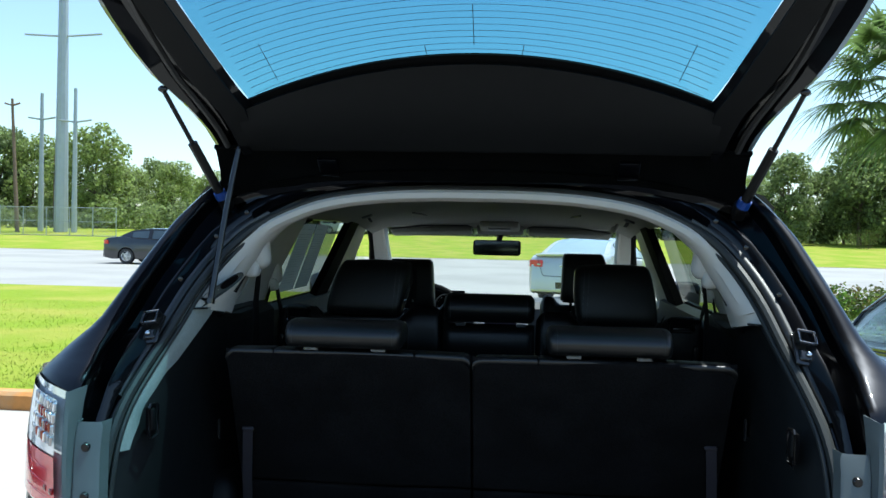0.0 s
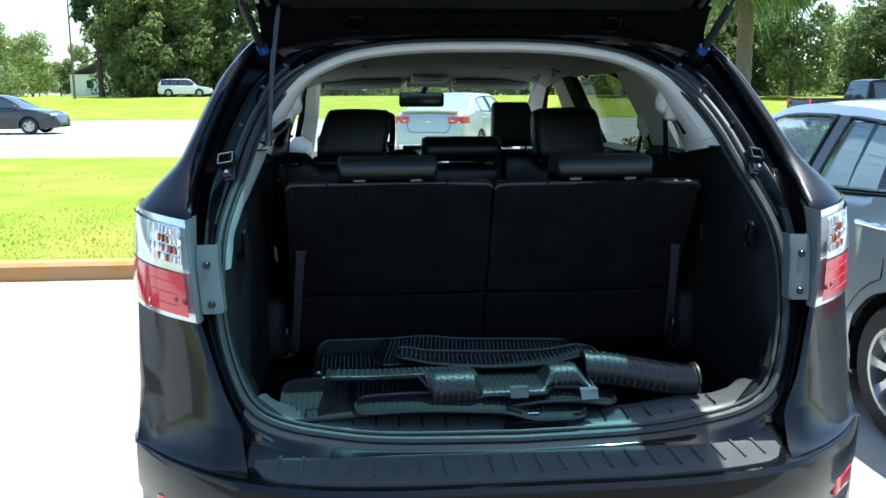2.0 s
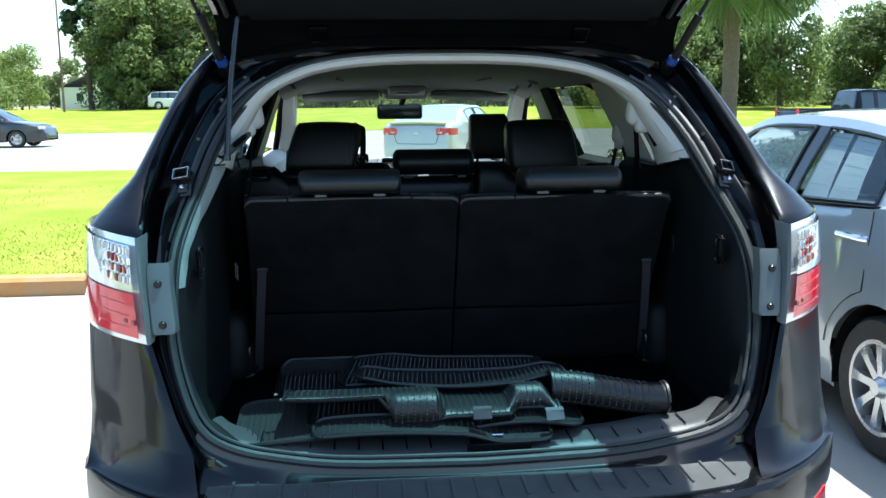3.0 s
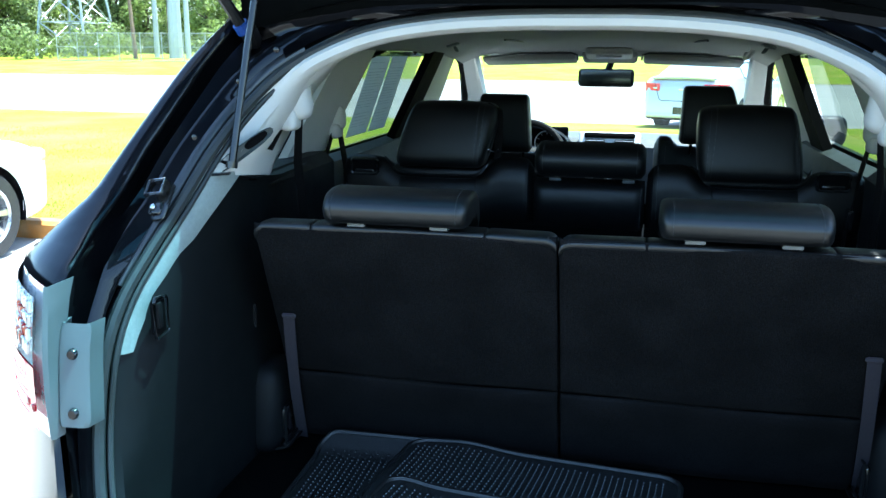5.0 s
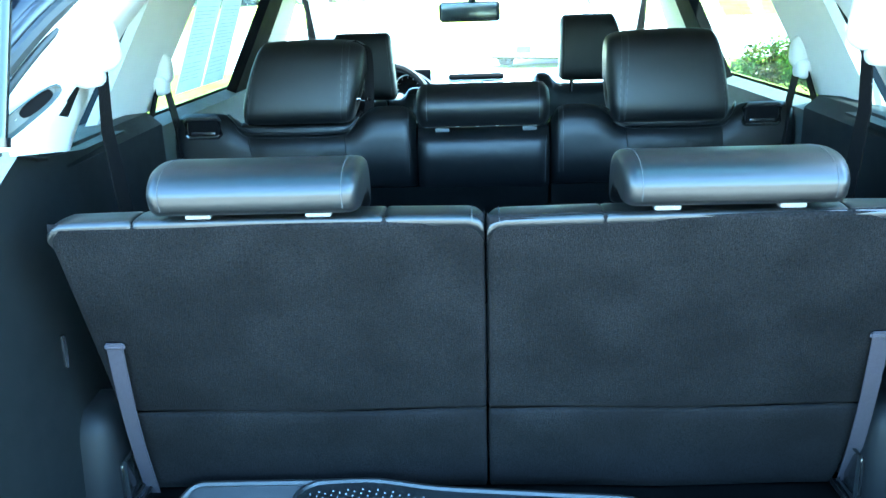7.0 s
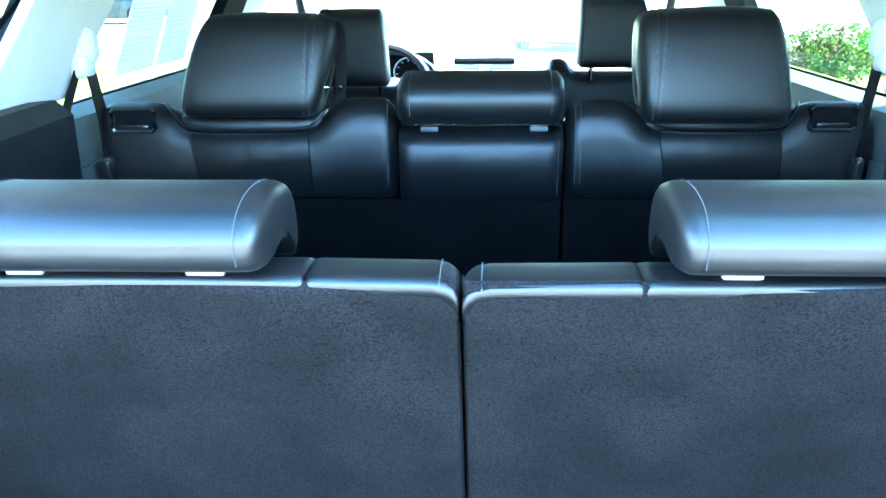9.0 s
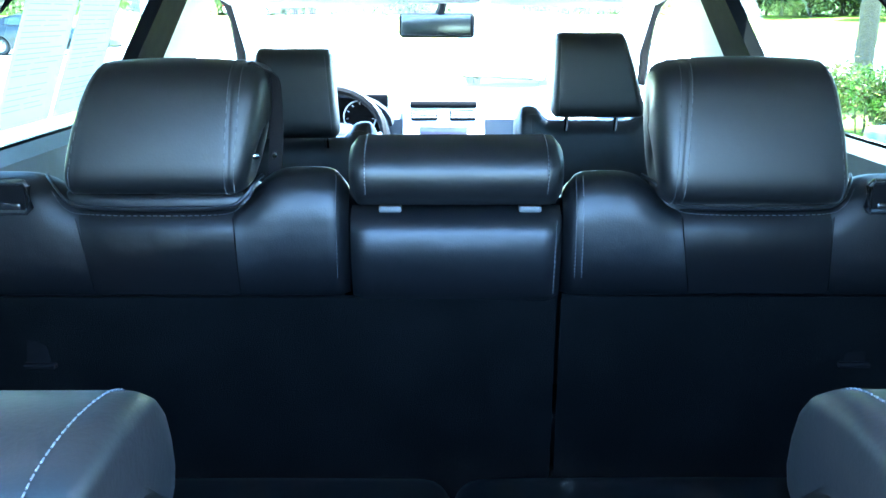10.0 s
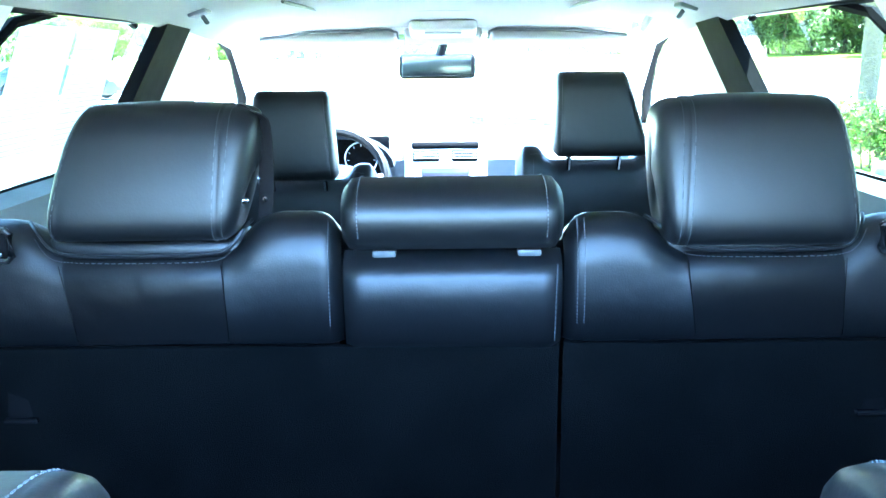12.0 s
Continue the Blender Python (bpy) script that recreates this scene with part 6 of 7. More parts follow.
# ---- loose floor mats piled on the cargo floor ----
def floor_mat(label, at, size, mat, nubs=(0.0122, 0.0130), rim=True, ribs=0, round_off=0.04, n=(34, 24)):
    """A moulded mat. at(x, y) turns flat sheet metres into a place, so it may curl and roll."""
    e = thing("floor_mat", label, "floor mat", (0, 0, 0), 0, "loose floor mats")
    lx, ly = size

    def sheet_at(u, v):
        x, y = lx * u, ly * v
        cu, cv = min(u, 1 - u) * lx, min(v, 1 - v) * ly
        r = round_off
        if cu < r and cv < r:
            a, b = r - cu, r - cv
            q = math.hypot(a, b)
            if q > r:
                k = r / q
                x += (a - a * k) * (1 if u < 0.5 else -1)
                y += (b - b * k) * (1 if v < 0.5 else -1)
        return Vector(at(x, y))

    def normal(x, y):
        c = Vector(at(x, y))
        n_ = (Vector(at(x + 0.002, y)) - c).cross(Vector(at(x, y + 0.002)) - c)
        return c, n_.normalized() if n_.length > 1e-12 else Vector((0, 0, 1))
    us, vs_ = np.linspace(0, 1, n[0]), np.linspace(0, 1, n[1])
    top_ = [[sheet_at(u, v) for u in us] for v in vs_]
    low_ = [[p - normal(lx * min(u, 0.99), ly * min(v, 0.99))[1] * 0.006 for u, p in zip(us, row)] for v, row in zip(vs_, top_)]
    skin = loft([list(a) + list(reversed(b)) for a, b in zip(top_, low_)], closed=True)
    part("sheet", skin, mat, e)
    if rim:
        ring_ = [(u, 0) for u in np.linspace(0.04, 0.96, 26)] + [(1, v) for v in np.linspace(0.05, 0.95, 18)] + [(u, 1) for u in np.linspace(0.96, 0.04, 26)] + [(0, v) for v in np.linspace(0.95, 0.05, 18)]
        edge = [sheet_at(u, v) for u, v in ring_]
        part("raised_rim", tube(edge + [edge[0]], 0.0055, 6), mat, e)
    for k in range(ribs):
        x = 0.025 + (lx - 0.05) * k / (ribs - 1)
        part("rib", tube([normal(x, y)[0] + normal(x, y)[1] * 0.001 for y in np.linspace(0.02, ly - 0.02, 8)], 0.0022, 4), mat, e)
    if nubs:
        vv, ff = [], []
        for i in range(int((lx - 0.04) / nubs[0])):
            for j in range(int((ly - 0.04) / nubs[1])):
                x, y = 0.022 + i * nubs[0], 0.022 + (j + 0.5 * (i % 2)) * nubs[1]
                c, n_ = normal(x, y)
                du = (Vector(at(x + 0.002, y)) - c).normalized()
                dv = n_.cross(du)
                i0 = len(vv)
                for a, b, h in ((-1, -1, 0), (1, -1, 0), (1, 1, 0), (-1, 1, 0), (-0.4, -0.4, 1), (0.4, -0.4, 1), (0.4, 0.4, 1), (-0.4, 0.4, 1)):
                    vv.append(c + n_ * (0.0002 + 0.0020 * h) + du * a * 0.0017 + dv * b * 0.0017)
                ff += [(i0, i0 + 1, i0 + 5, i0 + 4), (i0 + 1, i0 + 2, i0 + 6, i0 + 5), (i0 + 2, i0 + 3, i0 + 7, i0 + 6), (i0 + 3, i0, i0 + 4, i0 + 7), (i0 + 4, i0 + 5, i0 + 6, i0 + 7)]
        me = bpy.data.meshes.new("nub_field")
        me.from_pydata(vv, [], ff)
        me.materials.append(nib_glint_mat)
        ob = new("nub_field", me)
        ob.parent = e
        ob["label"] = "rows of small raised pale nibs"
    return e


def turned(x, y, x0, y0, deg):
    c, s_ = math.cos(radians(deg)), math.sin(radians(deg))
    return x0 + x * c - y * s_, y0 + x * s_ + y * c


def flat_mat(x0, y0, deg, lift):
    return lambda x, y: (*turned(x, y, x0, y0, deg), lift(x, y))


def draped(x0, length, sections):
    """Sections: (x, profile of (y, z) points); the sheet blends from one to the next."""
    xs_ = [q[0] for q in sections]
    profs = [smooth_path([(0, *p) for p in q[1]], 25) for q in sections]

    def at(x, y):
        X = x0 + x
        k = int(np.clip(np.searchsorted(xs_, X) - 1, 0, len(xs_) - 2))
        f = sm(float(np.clip((X - xs_[k]) / (xs_[k + 1] - xs_[k]), 0, 1)))
        w = float(np.clip(y / length, 0, 1)) * 24
        i = min(int(w), 23)
        p = profs[k][i].lerp(profs[k][i + 1], w - i)
        q = profs[k + 1][i].lerp(profs[k + 1][i + 1], w - i)
        r = p.lerp(q, f)
        return (X, r.y, r.z)
    return at


floor_mat("black studded vinyl floor mat lying on the cargo carpet", flat_mat(-0.50, 0.40, 1, lambda x, y: 0.752 + 0.035 * max(0, y - 0.265) / 0.045), (0.34, 0.31), mat_rubber)
floor_mat("dark ribbed floor mat lying under the pile", flat_mat(-0.560, 0.120, 2, lambda x, y: 0.762 + 0.06 * y + 0.06 * x), (0.24, 0.25), mat_cloth, None, True, 15)
floor_mat("thin black studded mat at the bottom of the pile", flat_mat(-0.40, 0.170, -2, lambda x, y: 0.772 + 0.010 * math.sin(14 * x + 0.6) + 0.05 * y), (0.66, 0.20), mat_rubber)
# flap whose middle curls down towards the sill and lifts again
FLAP = [(.17, .850), (.16, .857), (.175, .860), (.20, .858), (.25, .845), (.31, .825), (.38, .800)]
CURL = [(.158, .792), (.142, .800), (.138, .825), (.155, .850), (.20, .856), (.28, .835), (.38, .800)]
LOW = [(.150, .803), (.155, .806), (.165, .810), (.19, .814), (.23, .814), (.30, .808), (.38, .800)]
LOBE = [(.200, .800), (.190, .812), (.192, .832), (.210, .848), (.24, .850), (.30, .828), (.38, .800)]
floor_mat("black studded vinyl floor mat with a curled flap", draped(-0.445, 0.27, [(-.445, FLAP), (-.34, [(y + 0.006, z - 0.004) for y, z in FLAP]), (-.215, FLAP), (-.195, CURL), (-.10, CURL), (-.065, LOW), (.075, LOW), (.105, LOBE), (.165, LOBE), (.20, LOW)]), (0.645, 0.27), mat_rubber, (0.0145, 0.0145), True, 0, 0.03, (60, 30))
ROLL_A = [(.235, .800), (.207, .815), (.200, .845), (.222, .872), (.258, .872), (.285, .845), (.32, .80), (.42, .775)]
ROLL_B = [(.225, .765), (.195, .778), (.188, .808), (.210, .835), (.245, .835), (.272, .808), (.31, .775), (.42, .760)]
floor_mat("black studded vinyl floor mat with one end rolled up", draped(0.195, 0.36, [(.195, ROLL_A), (.475, ROLL_B), (.50, ROLL_B)]), (0.285, 0.36), mat_rubber, (0.0165, 0.0135), True, 0, 0.0, (20, 34))
floor_mat("large black studded vinyl floor mat spread behind the pile", flat_mat(-0.333, 0.394, -6, lambda x, y: 0.806 + 0.006 * math.sin(11 * x) * (1 - y / 0.32) - 0.018 * sm(y / 0.32) + 0.012 * math.exp(-((x - 0.12) / 0.07) ** 2 - ((y - 0.28) / 0.07) ** 2)), (0.555, 0.32), mat_rubber)
floor_mat("black studded vinyl floor mat on top of the pile", flat_mat(-0.287, 0.303, -4.0, lambda x, y: 0.856 - 0.010 * sm(min(1, x / 0.10)) - 0.016 * math.sin(math.pi * min(1, max(0, (x - 0.05) / 0.42))) * max(0, 1 - y / 0.2) - 0.012 * sm(min(1, y / 0.14)) + 0.012 * math.exp(-((x - 0.50) / 0.06) ** 2)), (0.53, 0.138), mat_rubber)
floor_mat("narrow black studded mat lying on the load sill", flat_mat(-0.38, 0.104, 0.5, lambda x, y: 0.778 + 0.008 * math.sin(9 * x + 0.4) + 0.16 * y - 0.018 * sm(min(1, max(0, x - 0.34) / 0.1))), (0.555, 0.085), mat_rubber, (0.014, 0.014), True, 0, 0.03)
for k, (x, y, z, lab, m_) in enumerate(((0.010, 0.128, 0.814, "small grey sewn mat label", scuff), (0.182, 0.128, 0.804, "small pale folded mat label", bracket_grey))):
    e = thing("mat_label", lab, "label", (x, y, 0), -3 + 6 * k, "mat labels")
    part("tag", rbox((0.044, 0.002, 0.024), (0, 0, z), 0.0008, 1, turn=(-24, 0, 4)), m_, e)
    part("tag_fold", rbox((0.044, 0.014, 0.002), (0, 0.010, z + 0.012), 0.001, 1, turn=(10, 0, 0)), m_, e)
for dx, dz in ((0, 0), (0.012, -0.012)):
    e = thing("snap_fastener", "small bright metal snap on the floor mat", "fastener", (-0.468 + dx, 0.196, 0.857 + dz), 0, "mat snaps")
    part("cap", lathe([(-0.002, 0.006), (0.001, 0.0065), (0.004, 0.003)], 12, "z"), chrome, e)


# ---- other vehicles ----
def vehicle(name, label, at, turn, paint, L, W, H, kind="sedan", detail=True, group="", lit=True):
    """A car pointing along +y of its own axes, base at its middle on the ground."""
    car = thing(name, label, "car" if kind != "pickup" else "pickup truck", at, turn, group)
    hw, hl = W / 2, L / 2
    pane_mat = {0: glass_far, 3: glass_skytone}.get(int(detail), glass_car)
    fr = {"sedan": (0.15, 0.32, 0.58, 0.765), "suv": (0.015, 0.10, 0.60, 0.75), "pickup": (0.395, 0.43, 0.63, 0.75)}[kind]
    g0, g1, g2, g3 = (-hl + f * L for f in fr)
    kb = {"sedan": (0.755, 0.655), "suv": (0.68, 0.60), "pickup": (0.62, 0.60)}[kind]
    r = {"sedan": 0.315, "suv": 0.35, "pickup": 0.41}[kind]
    low = {"sedan": 0.20, "suv": 0.26, "pickup": 0.38}[kind]
    yr, yf = -hl + 0.215 * L, hl - 0.205 * L

    def belt(y):
        return H * float(np.interp(y, [g0, g3], kb))
    tail_top = {"sedan": 0.72, "suv": 0.60, "pickup": 0.60}[kind] * H

    def top_at(y):
        if y <= g0:
            return float(np.interp(y, [-hl, -hl + 0.02 * L, -hl + 0.05 * L, g0 + 0.001], [tail_top * 0.80, tail_top * 0.97, tail_top, belt(g0)]))
        if y >= g3:
            return float(np.interp(y, [g3, hl - 0.12 * L, hl - 0.05 * L, hl - 0.015 * L, hl], [belt(g3), belt(g3) * 0.91, belt(g3) * 0.82, belt(g3) * 0.70, belt(g3) * 0.55]))
        return belt(y)

    def plan(y):
        return float(np.interp(y, [-hl, -hl + 0.015 * L, -hl + 0.06 * L, -hl + 0.2 * L, 0, hl - 0.22 * L, hl - 0.10 * L, hl - 0.03 * L, hl], [0.78, 0.87, 0.94, 0.985, 1.0, 0.99, 0.95, 0.85, 0.70]))

    def bottom(y):
        z = low + float(np.interp(y, [-hl, -hl + 0.08 * L, hl - 0.08 * L, hl], [0.08, 0, 0, 0.06]))
        for c in (yr, yf):
            R = r * 1.14
            if abs(y - c) < R:
                z = max(z, r + math.sqrt(R * R - (y - c) ** 2))
        return z

    def wide(y, z):
        k = float(np.interp(z / H, [0.12, 0.20, 0.34, 0.50, 0.585, 0.60, 0.66, 0.75], [0.93, 0.975, 1.0, 0.992, 0.985, 0.972, 0.955, 0.93]))
        flare = 0.010 * sum(math.exp(-((math.hypot(y - c, z - r) - r * 1.2) / 0.07) ** 2) for c in (yr, yf))
        return hw * plan(y) * k + flare
    ys = sorted(set([round(v, 4) for v in np.linspace(-hl, hl, 40)] + [round(c + r * 1.14 * math.cos(a), 4) for c in (yr, yf) for a in np.linspace(0, math.pi, 15)] + [round(g0, 4), round(g3, 4), round(-hl + 0.015 * L, 4), round(hl - 0.015 * L, 4)]))
    rows = []
    for y in ys:
        z0, top = bottom(y), top_at(y)
        top = max(top, z0 + 0.03)
        half = [(wide(y, z0 + f * (top - z0)), z0 + f * (top - z0)) for f in (0, 0.08, 0.2, 0.35, 0.5, 0.65, 0.78, 0.84, 0.9, 0.96)]
        w = half[-1][0]
        half += [(w * 0.965, top - 0.004), (w * 0.90, top + 0.008), (w * 0.5, top + 0.022), (0, top + 0.028)]
        rows.append([(-x, y, z) for x, z in half] + [(x, y, z) for x, z in reversed(half[:-1])])
    # nose and tail close down to the sill
    for k in (0, -1):
        base = [(x, y + (-0.012 if k == 0 else 0.012), min(z, low + 0.12)) for x, y, z in rows[k]]
        rows.insert(0, base) if k == 0 else rows.append(base)
    part("body", loft(rows), paint, car, "", 40)
    part("underbody", rbox((W * 0.80, L * 0.90, 0.14), (0, 0, low + 0.08), 0.03, 1), plastic_black, car, "dark underside")
    # greenhouse: stations (y, width at the belt, width at the roof edge, height of the roof edge)
    sec = [(g0, hw * 0.86, hw * 0.84, belt(g0) + 0.01), (g0 * 0.5 + g1 * 0.5, hw * 0.90, hw * 0.75, (belt(g0) + H) / 2 + 0.035), (g1, hw * 0.92, hw * 0.69, H - 0.055), ((g1 + g2) / 2, hw * 0.93, hw * 0.68, H - 0.015), (g2, hw * 0.93, hw * 0.67, H - 0.045), (g2 * 0.5 + g3 * 0.5, hw * 0.92, hw * 0.74, (belt(g3) + H) / 2 + 0.005), (g3, hw * 0.90, hw * 0.82, belt(g3) + 0.01)]
    if kind == "suv":
        sec[1] = (g0 * 0.5 + g1 * 0.5, hw * 0.90, hw * 0.74, (belt(g0) + H) / 2 + 0.02)
    sy = [q[0] for q in sec]
    fine = smooth_path([(q[0], q[2], q[3]) for q in sec], 49)
    fy = [p.x for p in fine]

    def cab(y):
        return float(np.interp(y, sy, [q[1] for q in sec])), float(np.interp(y, fy, [p.y for p in fine])), float(np.interp(y, fy, [p.z for p in fine]))

    def P(sx, y, f, o=0.0):
        wb, wt, zt = cab(y)
        zb = belt(y) - 0.012
        return (sx * (wb + (wt - wb) * max(f, 0) ** 1.15 + o), y, zb + (zt - zb) * f)

    def patch(nm, sx, ya, yb, f0, f1, mat, o=0.0, lab="", parent=car, n=9):
        return part(nm, loft([[P(sx, y, f, o) for f in np.linspace(f0, f1, 6)] for y in np.linspace(ya, yb, n)], thick=0.005), mat, parent, lab, 50)
    roof_rows = []
    for y in np.linspace(g0, g3, 45):
        wb, wt, zt = cab(y)
        roof_rows.append((y, wt, zt))

    def over(y, wt, zt, a, o=0.0):
        return (a * wt, y, zt + 0.035 * (1 - a * a) * min(1, (zt - belt(y)) / 0.2) + o)
    cross = (-1, -0.96, -0.88, -0.7, -0.4, 0, 0.4, 0.7, 0.88, 0.96, 1)
    part("roof", loft([[over(*q, a) for a in cross] for q in roof_rows if g1 - 0.03 <= q[0] <= g2 + 0.03], thick=0.01), paint, car, "", 50)
    for a, b, nm in ((g0, g1, "rear_window"), (g2, g3, "front_window")):
        rr = [q for q in roof_rows if a - 0.02 <= q[0] <= b + 0.02]
        w_ = part(nm, loft([[over(*q, k, -0.004) for k in (-0.90, -0.6, -0.3, 0, 0.3, 0.6, 0.90)] for q in rr], thick=0.004), pane_mat, car, "sloping car window", 50)
        for sx in (-1, 1):
            part("window_pillar", loft([[over(*q, sx * k) for k in (0.87, 0.93, 0.97, 1.0)] for q in rr], thick=0.008), paint, car, "", 50)
        part("window_border", loft([[over(*rr[-1 if nm == "rear_window" else 0], k, 0.001 - 0.0 * d) for k in (-0.9, -0.45, 0, 0.45, 0.9)] for d in (0,)] + [[(x, y + (0.03 if nm == "front_window" else -0.03), z - 0.012) for x, y, z in [over(*rr[-1 if nm == "rear_window" else 0], k, 0.001) for k in (-0.9, -0.45, 0, 0.45, 0.9)]]], thick=0.003), plastic_black, w_)
    mid_y = {"sedan": g0 + 0.435 * (g3 - g0), "suv": g0 + 0.52 * (g3 - g0), "pickup": (g1 + g2) / 2 + 0.05}[kind]
    cuts = {"sedan": [(g0 + 0.62 * (g1 - g0), mid_y - 0.07), (mid_y + 0.07, g3 - 0.42 * (g3 - g2))],
            "suv": [(g0 + 0.75 * (g1 - g0), g1 + 0.62), (g1 + 0.70, mid_y - 0.06), (mid_y + 0.06, g3 - 0.38 * (g3 - g2))],
            "pickup": [(g1 + 0.06, mid_y - 0.06), (mid_y + 0.06, g3 - 0.40 * (g3 - g2))]}[kind]
    for sx in (-1, 1):
        patch("roof_rail", sx, g0, g3, 0.885, 1.0, paint, 0.0, "", car, 33)
        patch("cabin_flank", sx, g0, cuts[0][0], 0, 0.885, paint)
        patch("cabin_flank", sx, cuts[-1][1], g3, 0, 0.885, plastic_black if detail else paint)
        for (a0, b0), (a1, b1) in zip(cuts, cuts[1:]):
            patch("door_pillar", sx, b0, a1, 0, 0.885, plastic_black, 0.0, "black door pillar")
        for a, b in cuts:
            w_ = patch("side_window", sx, a - 0.004, b + 0.004, 0, 0.89, pane_mat, -0.006, "tinted side window")
            loop = [P(sx, y, 0.02, 0.004) for y in np.linspace(a, b, 9)] + [P(sx, b, f, 0.004) for f in np.linspace(0.1, 0.8, 5)] + [P(sx, y, 0.875, 0.004) for y in np.linspace(b, a, 9)] + [P(sx, a, f, 0.004) for f in np.linspace(0.8, 0.1, 5)]
            part("window_seal", tube(loop + [loop[0]], 0.010, 5), plastic_black, w_, "black window seal")
            part("belt_strip", tube([P(sx, y, -0.02, 0.012) for y in np.linspace(a - 0.05, b + 0.05, 9)], 0.009, 5), plastic_black, w_)
    if detail in (1, 2):
        # black sheet at belt height stands in for the cabin's shade
        part("cabin_shade_sheet", loft([[(k * cab(y)[0] * 0.93, y, belt(y) + 0.034) for k in (-1, 0, 1)] for y in np.linspace(g0 + 0.12, g3 - 0.12, 8)], thick=0.008), plastic_black, car, "black sheet standing in for the shaded cabin")
        for y, n_ in ((mid_y + 0.12, 2), (g1 + 0.18 * (g2 - g1), 2)):
            for sx in (-1, 1):
                part("inside_seat", cushion((0.44, 0.12, 0.22), (sx * 0.36, y, belt(y) + 0.10), 0.05, 0.01, (-12, 0, 0)), plastic_dark, car, "dark seat inside")
                part("inside_seat", cushion((0.26, 0.09, 0.17), (sx * 0.36, y - 0.05, belt(y) + 0.27), 0.04, 0.01, (-8, 0, 0)), plastic_dark, car, "dark seat inside")
    if detail == 2:
        ya, yb = cuts[0][0] + 0.18, cuts[0][1] - 0.03
        for y0_, y1_ in ((ya, (ya + yb) / 2 - 0.006), ((ya + yb) / 2 + 0.006, yb)):
            sh = part("price_sheet", loft([[P(-1, y0_ + 0.10 * f_, f_, -0.022), P(-1, y1_ + 0.06 * f_, f_, -0.022)] for f_ in (0.05, 0.3, 0.6, 0.82)]), paper, car, "white printed price sheet")
            for k in range(7):
                f_ = 0.76 - 0.095 * k
                part("print_line", loft([[P(-1, y0_ + 0.03 + 0.08 * f_, f_ + d_, -0.019), P(-1, y1_ - 0.03 - 0.06 * (k % 3) + 0.06 * f_, f_ + d_, -0.019)] for d_ in (0, 0.012)]), ink, sh)
    if kind == "pickup":
        yb0 = -hl + 0.02 * L
        part("load_bed", rbox((W * 0.74, g0 - yb0 - 0.10, 0.03), (0, (yb0 + g0) / 2, top_at(-hl + 0.2 * L) + 0.025), 0.004, 1), plastic_black, car, "black load bed")
        for sx in (-1, 1):
            part("bed_rail", rbox((0.07, g0 - yb0 - 0.04, 0.06), (sx * W * 0.45, (yb0 + g0) / 2, top_at(-hl + 0.2 * L) + 0.03), 0.02, 2), paint, car)
        part("cab_back", loft([[(k * cab(g1)[0] * 0.9, g0 + 0.03, belt(g0)) for k in (-1, 0, 1)], [(k * cab(g1)[1] * 0.95, g1, cab(g1)[2]) for k in (-1, 0, 1)]], thick=0.02), plastic_black, car)
    # wheels in open arches with dark liners
    for y in (yr, yf):
        for sx in (-1, 1):
            R = r * 1.135
            ang = [-0.25 + (math.pi + 0.5) * k / 22 for k in range(23)]
            rows = [[(sx * x_, y + q_ * math.cos(a), r + q_ * math.sin(a)) for a in ang] for x_, q_ in ((hw * 0.965, R), (hw - 0.30, R), (hw - 0.31, 0.02))]
            part("arch_liner", loft(rows), plastic_black, car, "dark wheel arch liner")
            wheel_at(car, (sx * (hw * 0.985 - 0.118), y, r), r, 0.205, sx, 9 if detail == 2 else 7 if detail else 5)
    # lamps, bumpers, plate, handles
    zl = tail_top * 0.84
    for sx in (-1, 1):
        if kind == "sedan":
            lamp = part("tail_lamp", loft([[(sx * x_, y_ - 0.012, z_) for x_, y_ in ((hw * 0.50, -hl + 0.002), (hw * 0.72, -hl + 0.012), (hw * 0.84, -hl + 0.05), (hw * 0.925, -hl + 0.16), (hw * 0.95, -hl + 0.27))] for z_ in (zl - 0.075, zl, zl + 0.075)], thick=0.02), lens_red, car, "red wrap-round tail lamp")
        else:
            lamp = part("tail_lamp", rbox((0.12, 0.10, 0.34), (sx * hw * 0.82, -hl + 0.06, zl + 0.05), 0.03, 3, turn=(0, 0, sx * 18)), lens_red, car, "red tail lamp")
        part("lamp_core", rbox((hw * 0.10, 0.02, 0.035), (sx * hw * 0.60, -hl - 0.008, zl - 0.02), 0.012, 2, turn=(0, 0, sx * 6)), lens_clear, lamp, "clear reversing lens")
        part("headlamp", rbox((W * 0.17, 0.20, 0.11), (sx * W * 0.345, hl - 0.17, belt(g3) * 0.76), 0.04, 3, turn=(0, 0, -sx * 30)), lens_clear, car, "clear headlamp")
        part("door_mirror", cushion((0.16, 0.09, 0.12), (sx * (hw + 0.04), g3 - 0.36 * (g3 - g2), belt(g3) + 0.05), 0.03, 0.01), paint, car)
        if detail:
            for y in (mid_y - 0.14, cuts[0][0] + (0.10 if kind == "sedan" else 0.75)):
                zh = belt(y) - 0.15
                xh = wide(y, zh)
                part("door_handle", tube([(sx * (xh - 0.005), y - 0.11, zh), (sx * (xh + 0.020), y - 0.09, zh + 0.003), (sx * (xh + 0.026), y, zh + 0.006), (sx * (xh + 0.022), y + 0.08, zh + 0.004), (sx * (xh - 0.005), y + 0.10, zh)], 0.014, 8), chrome if detail == 2 else paint, car, "door handle")
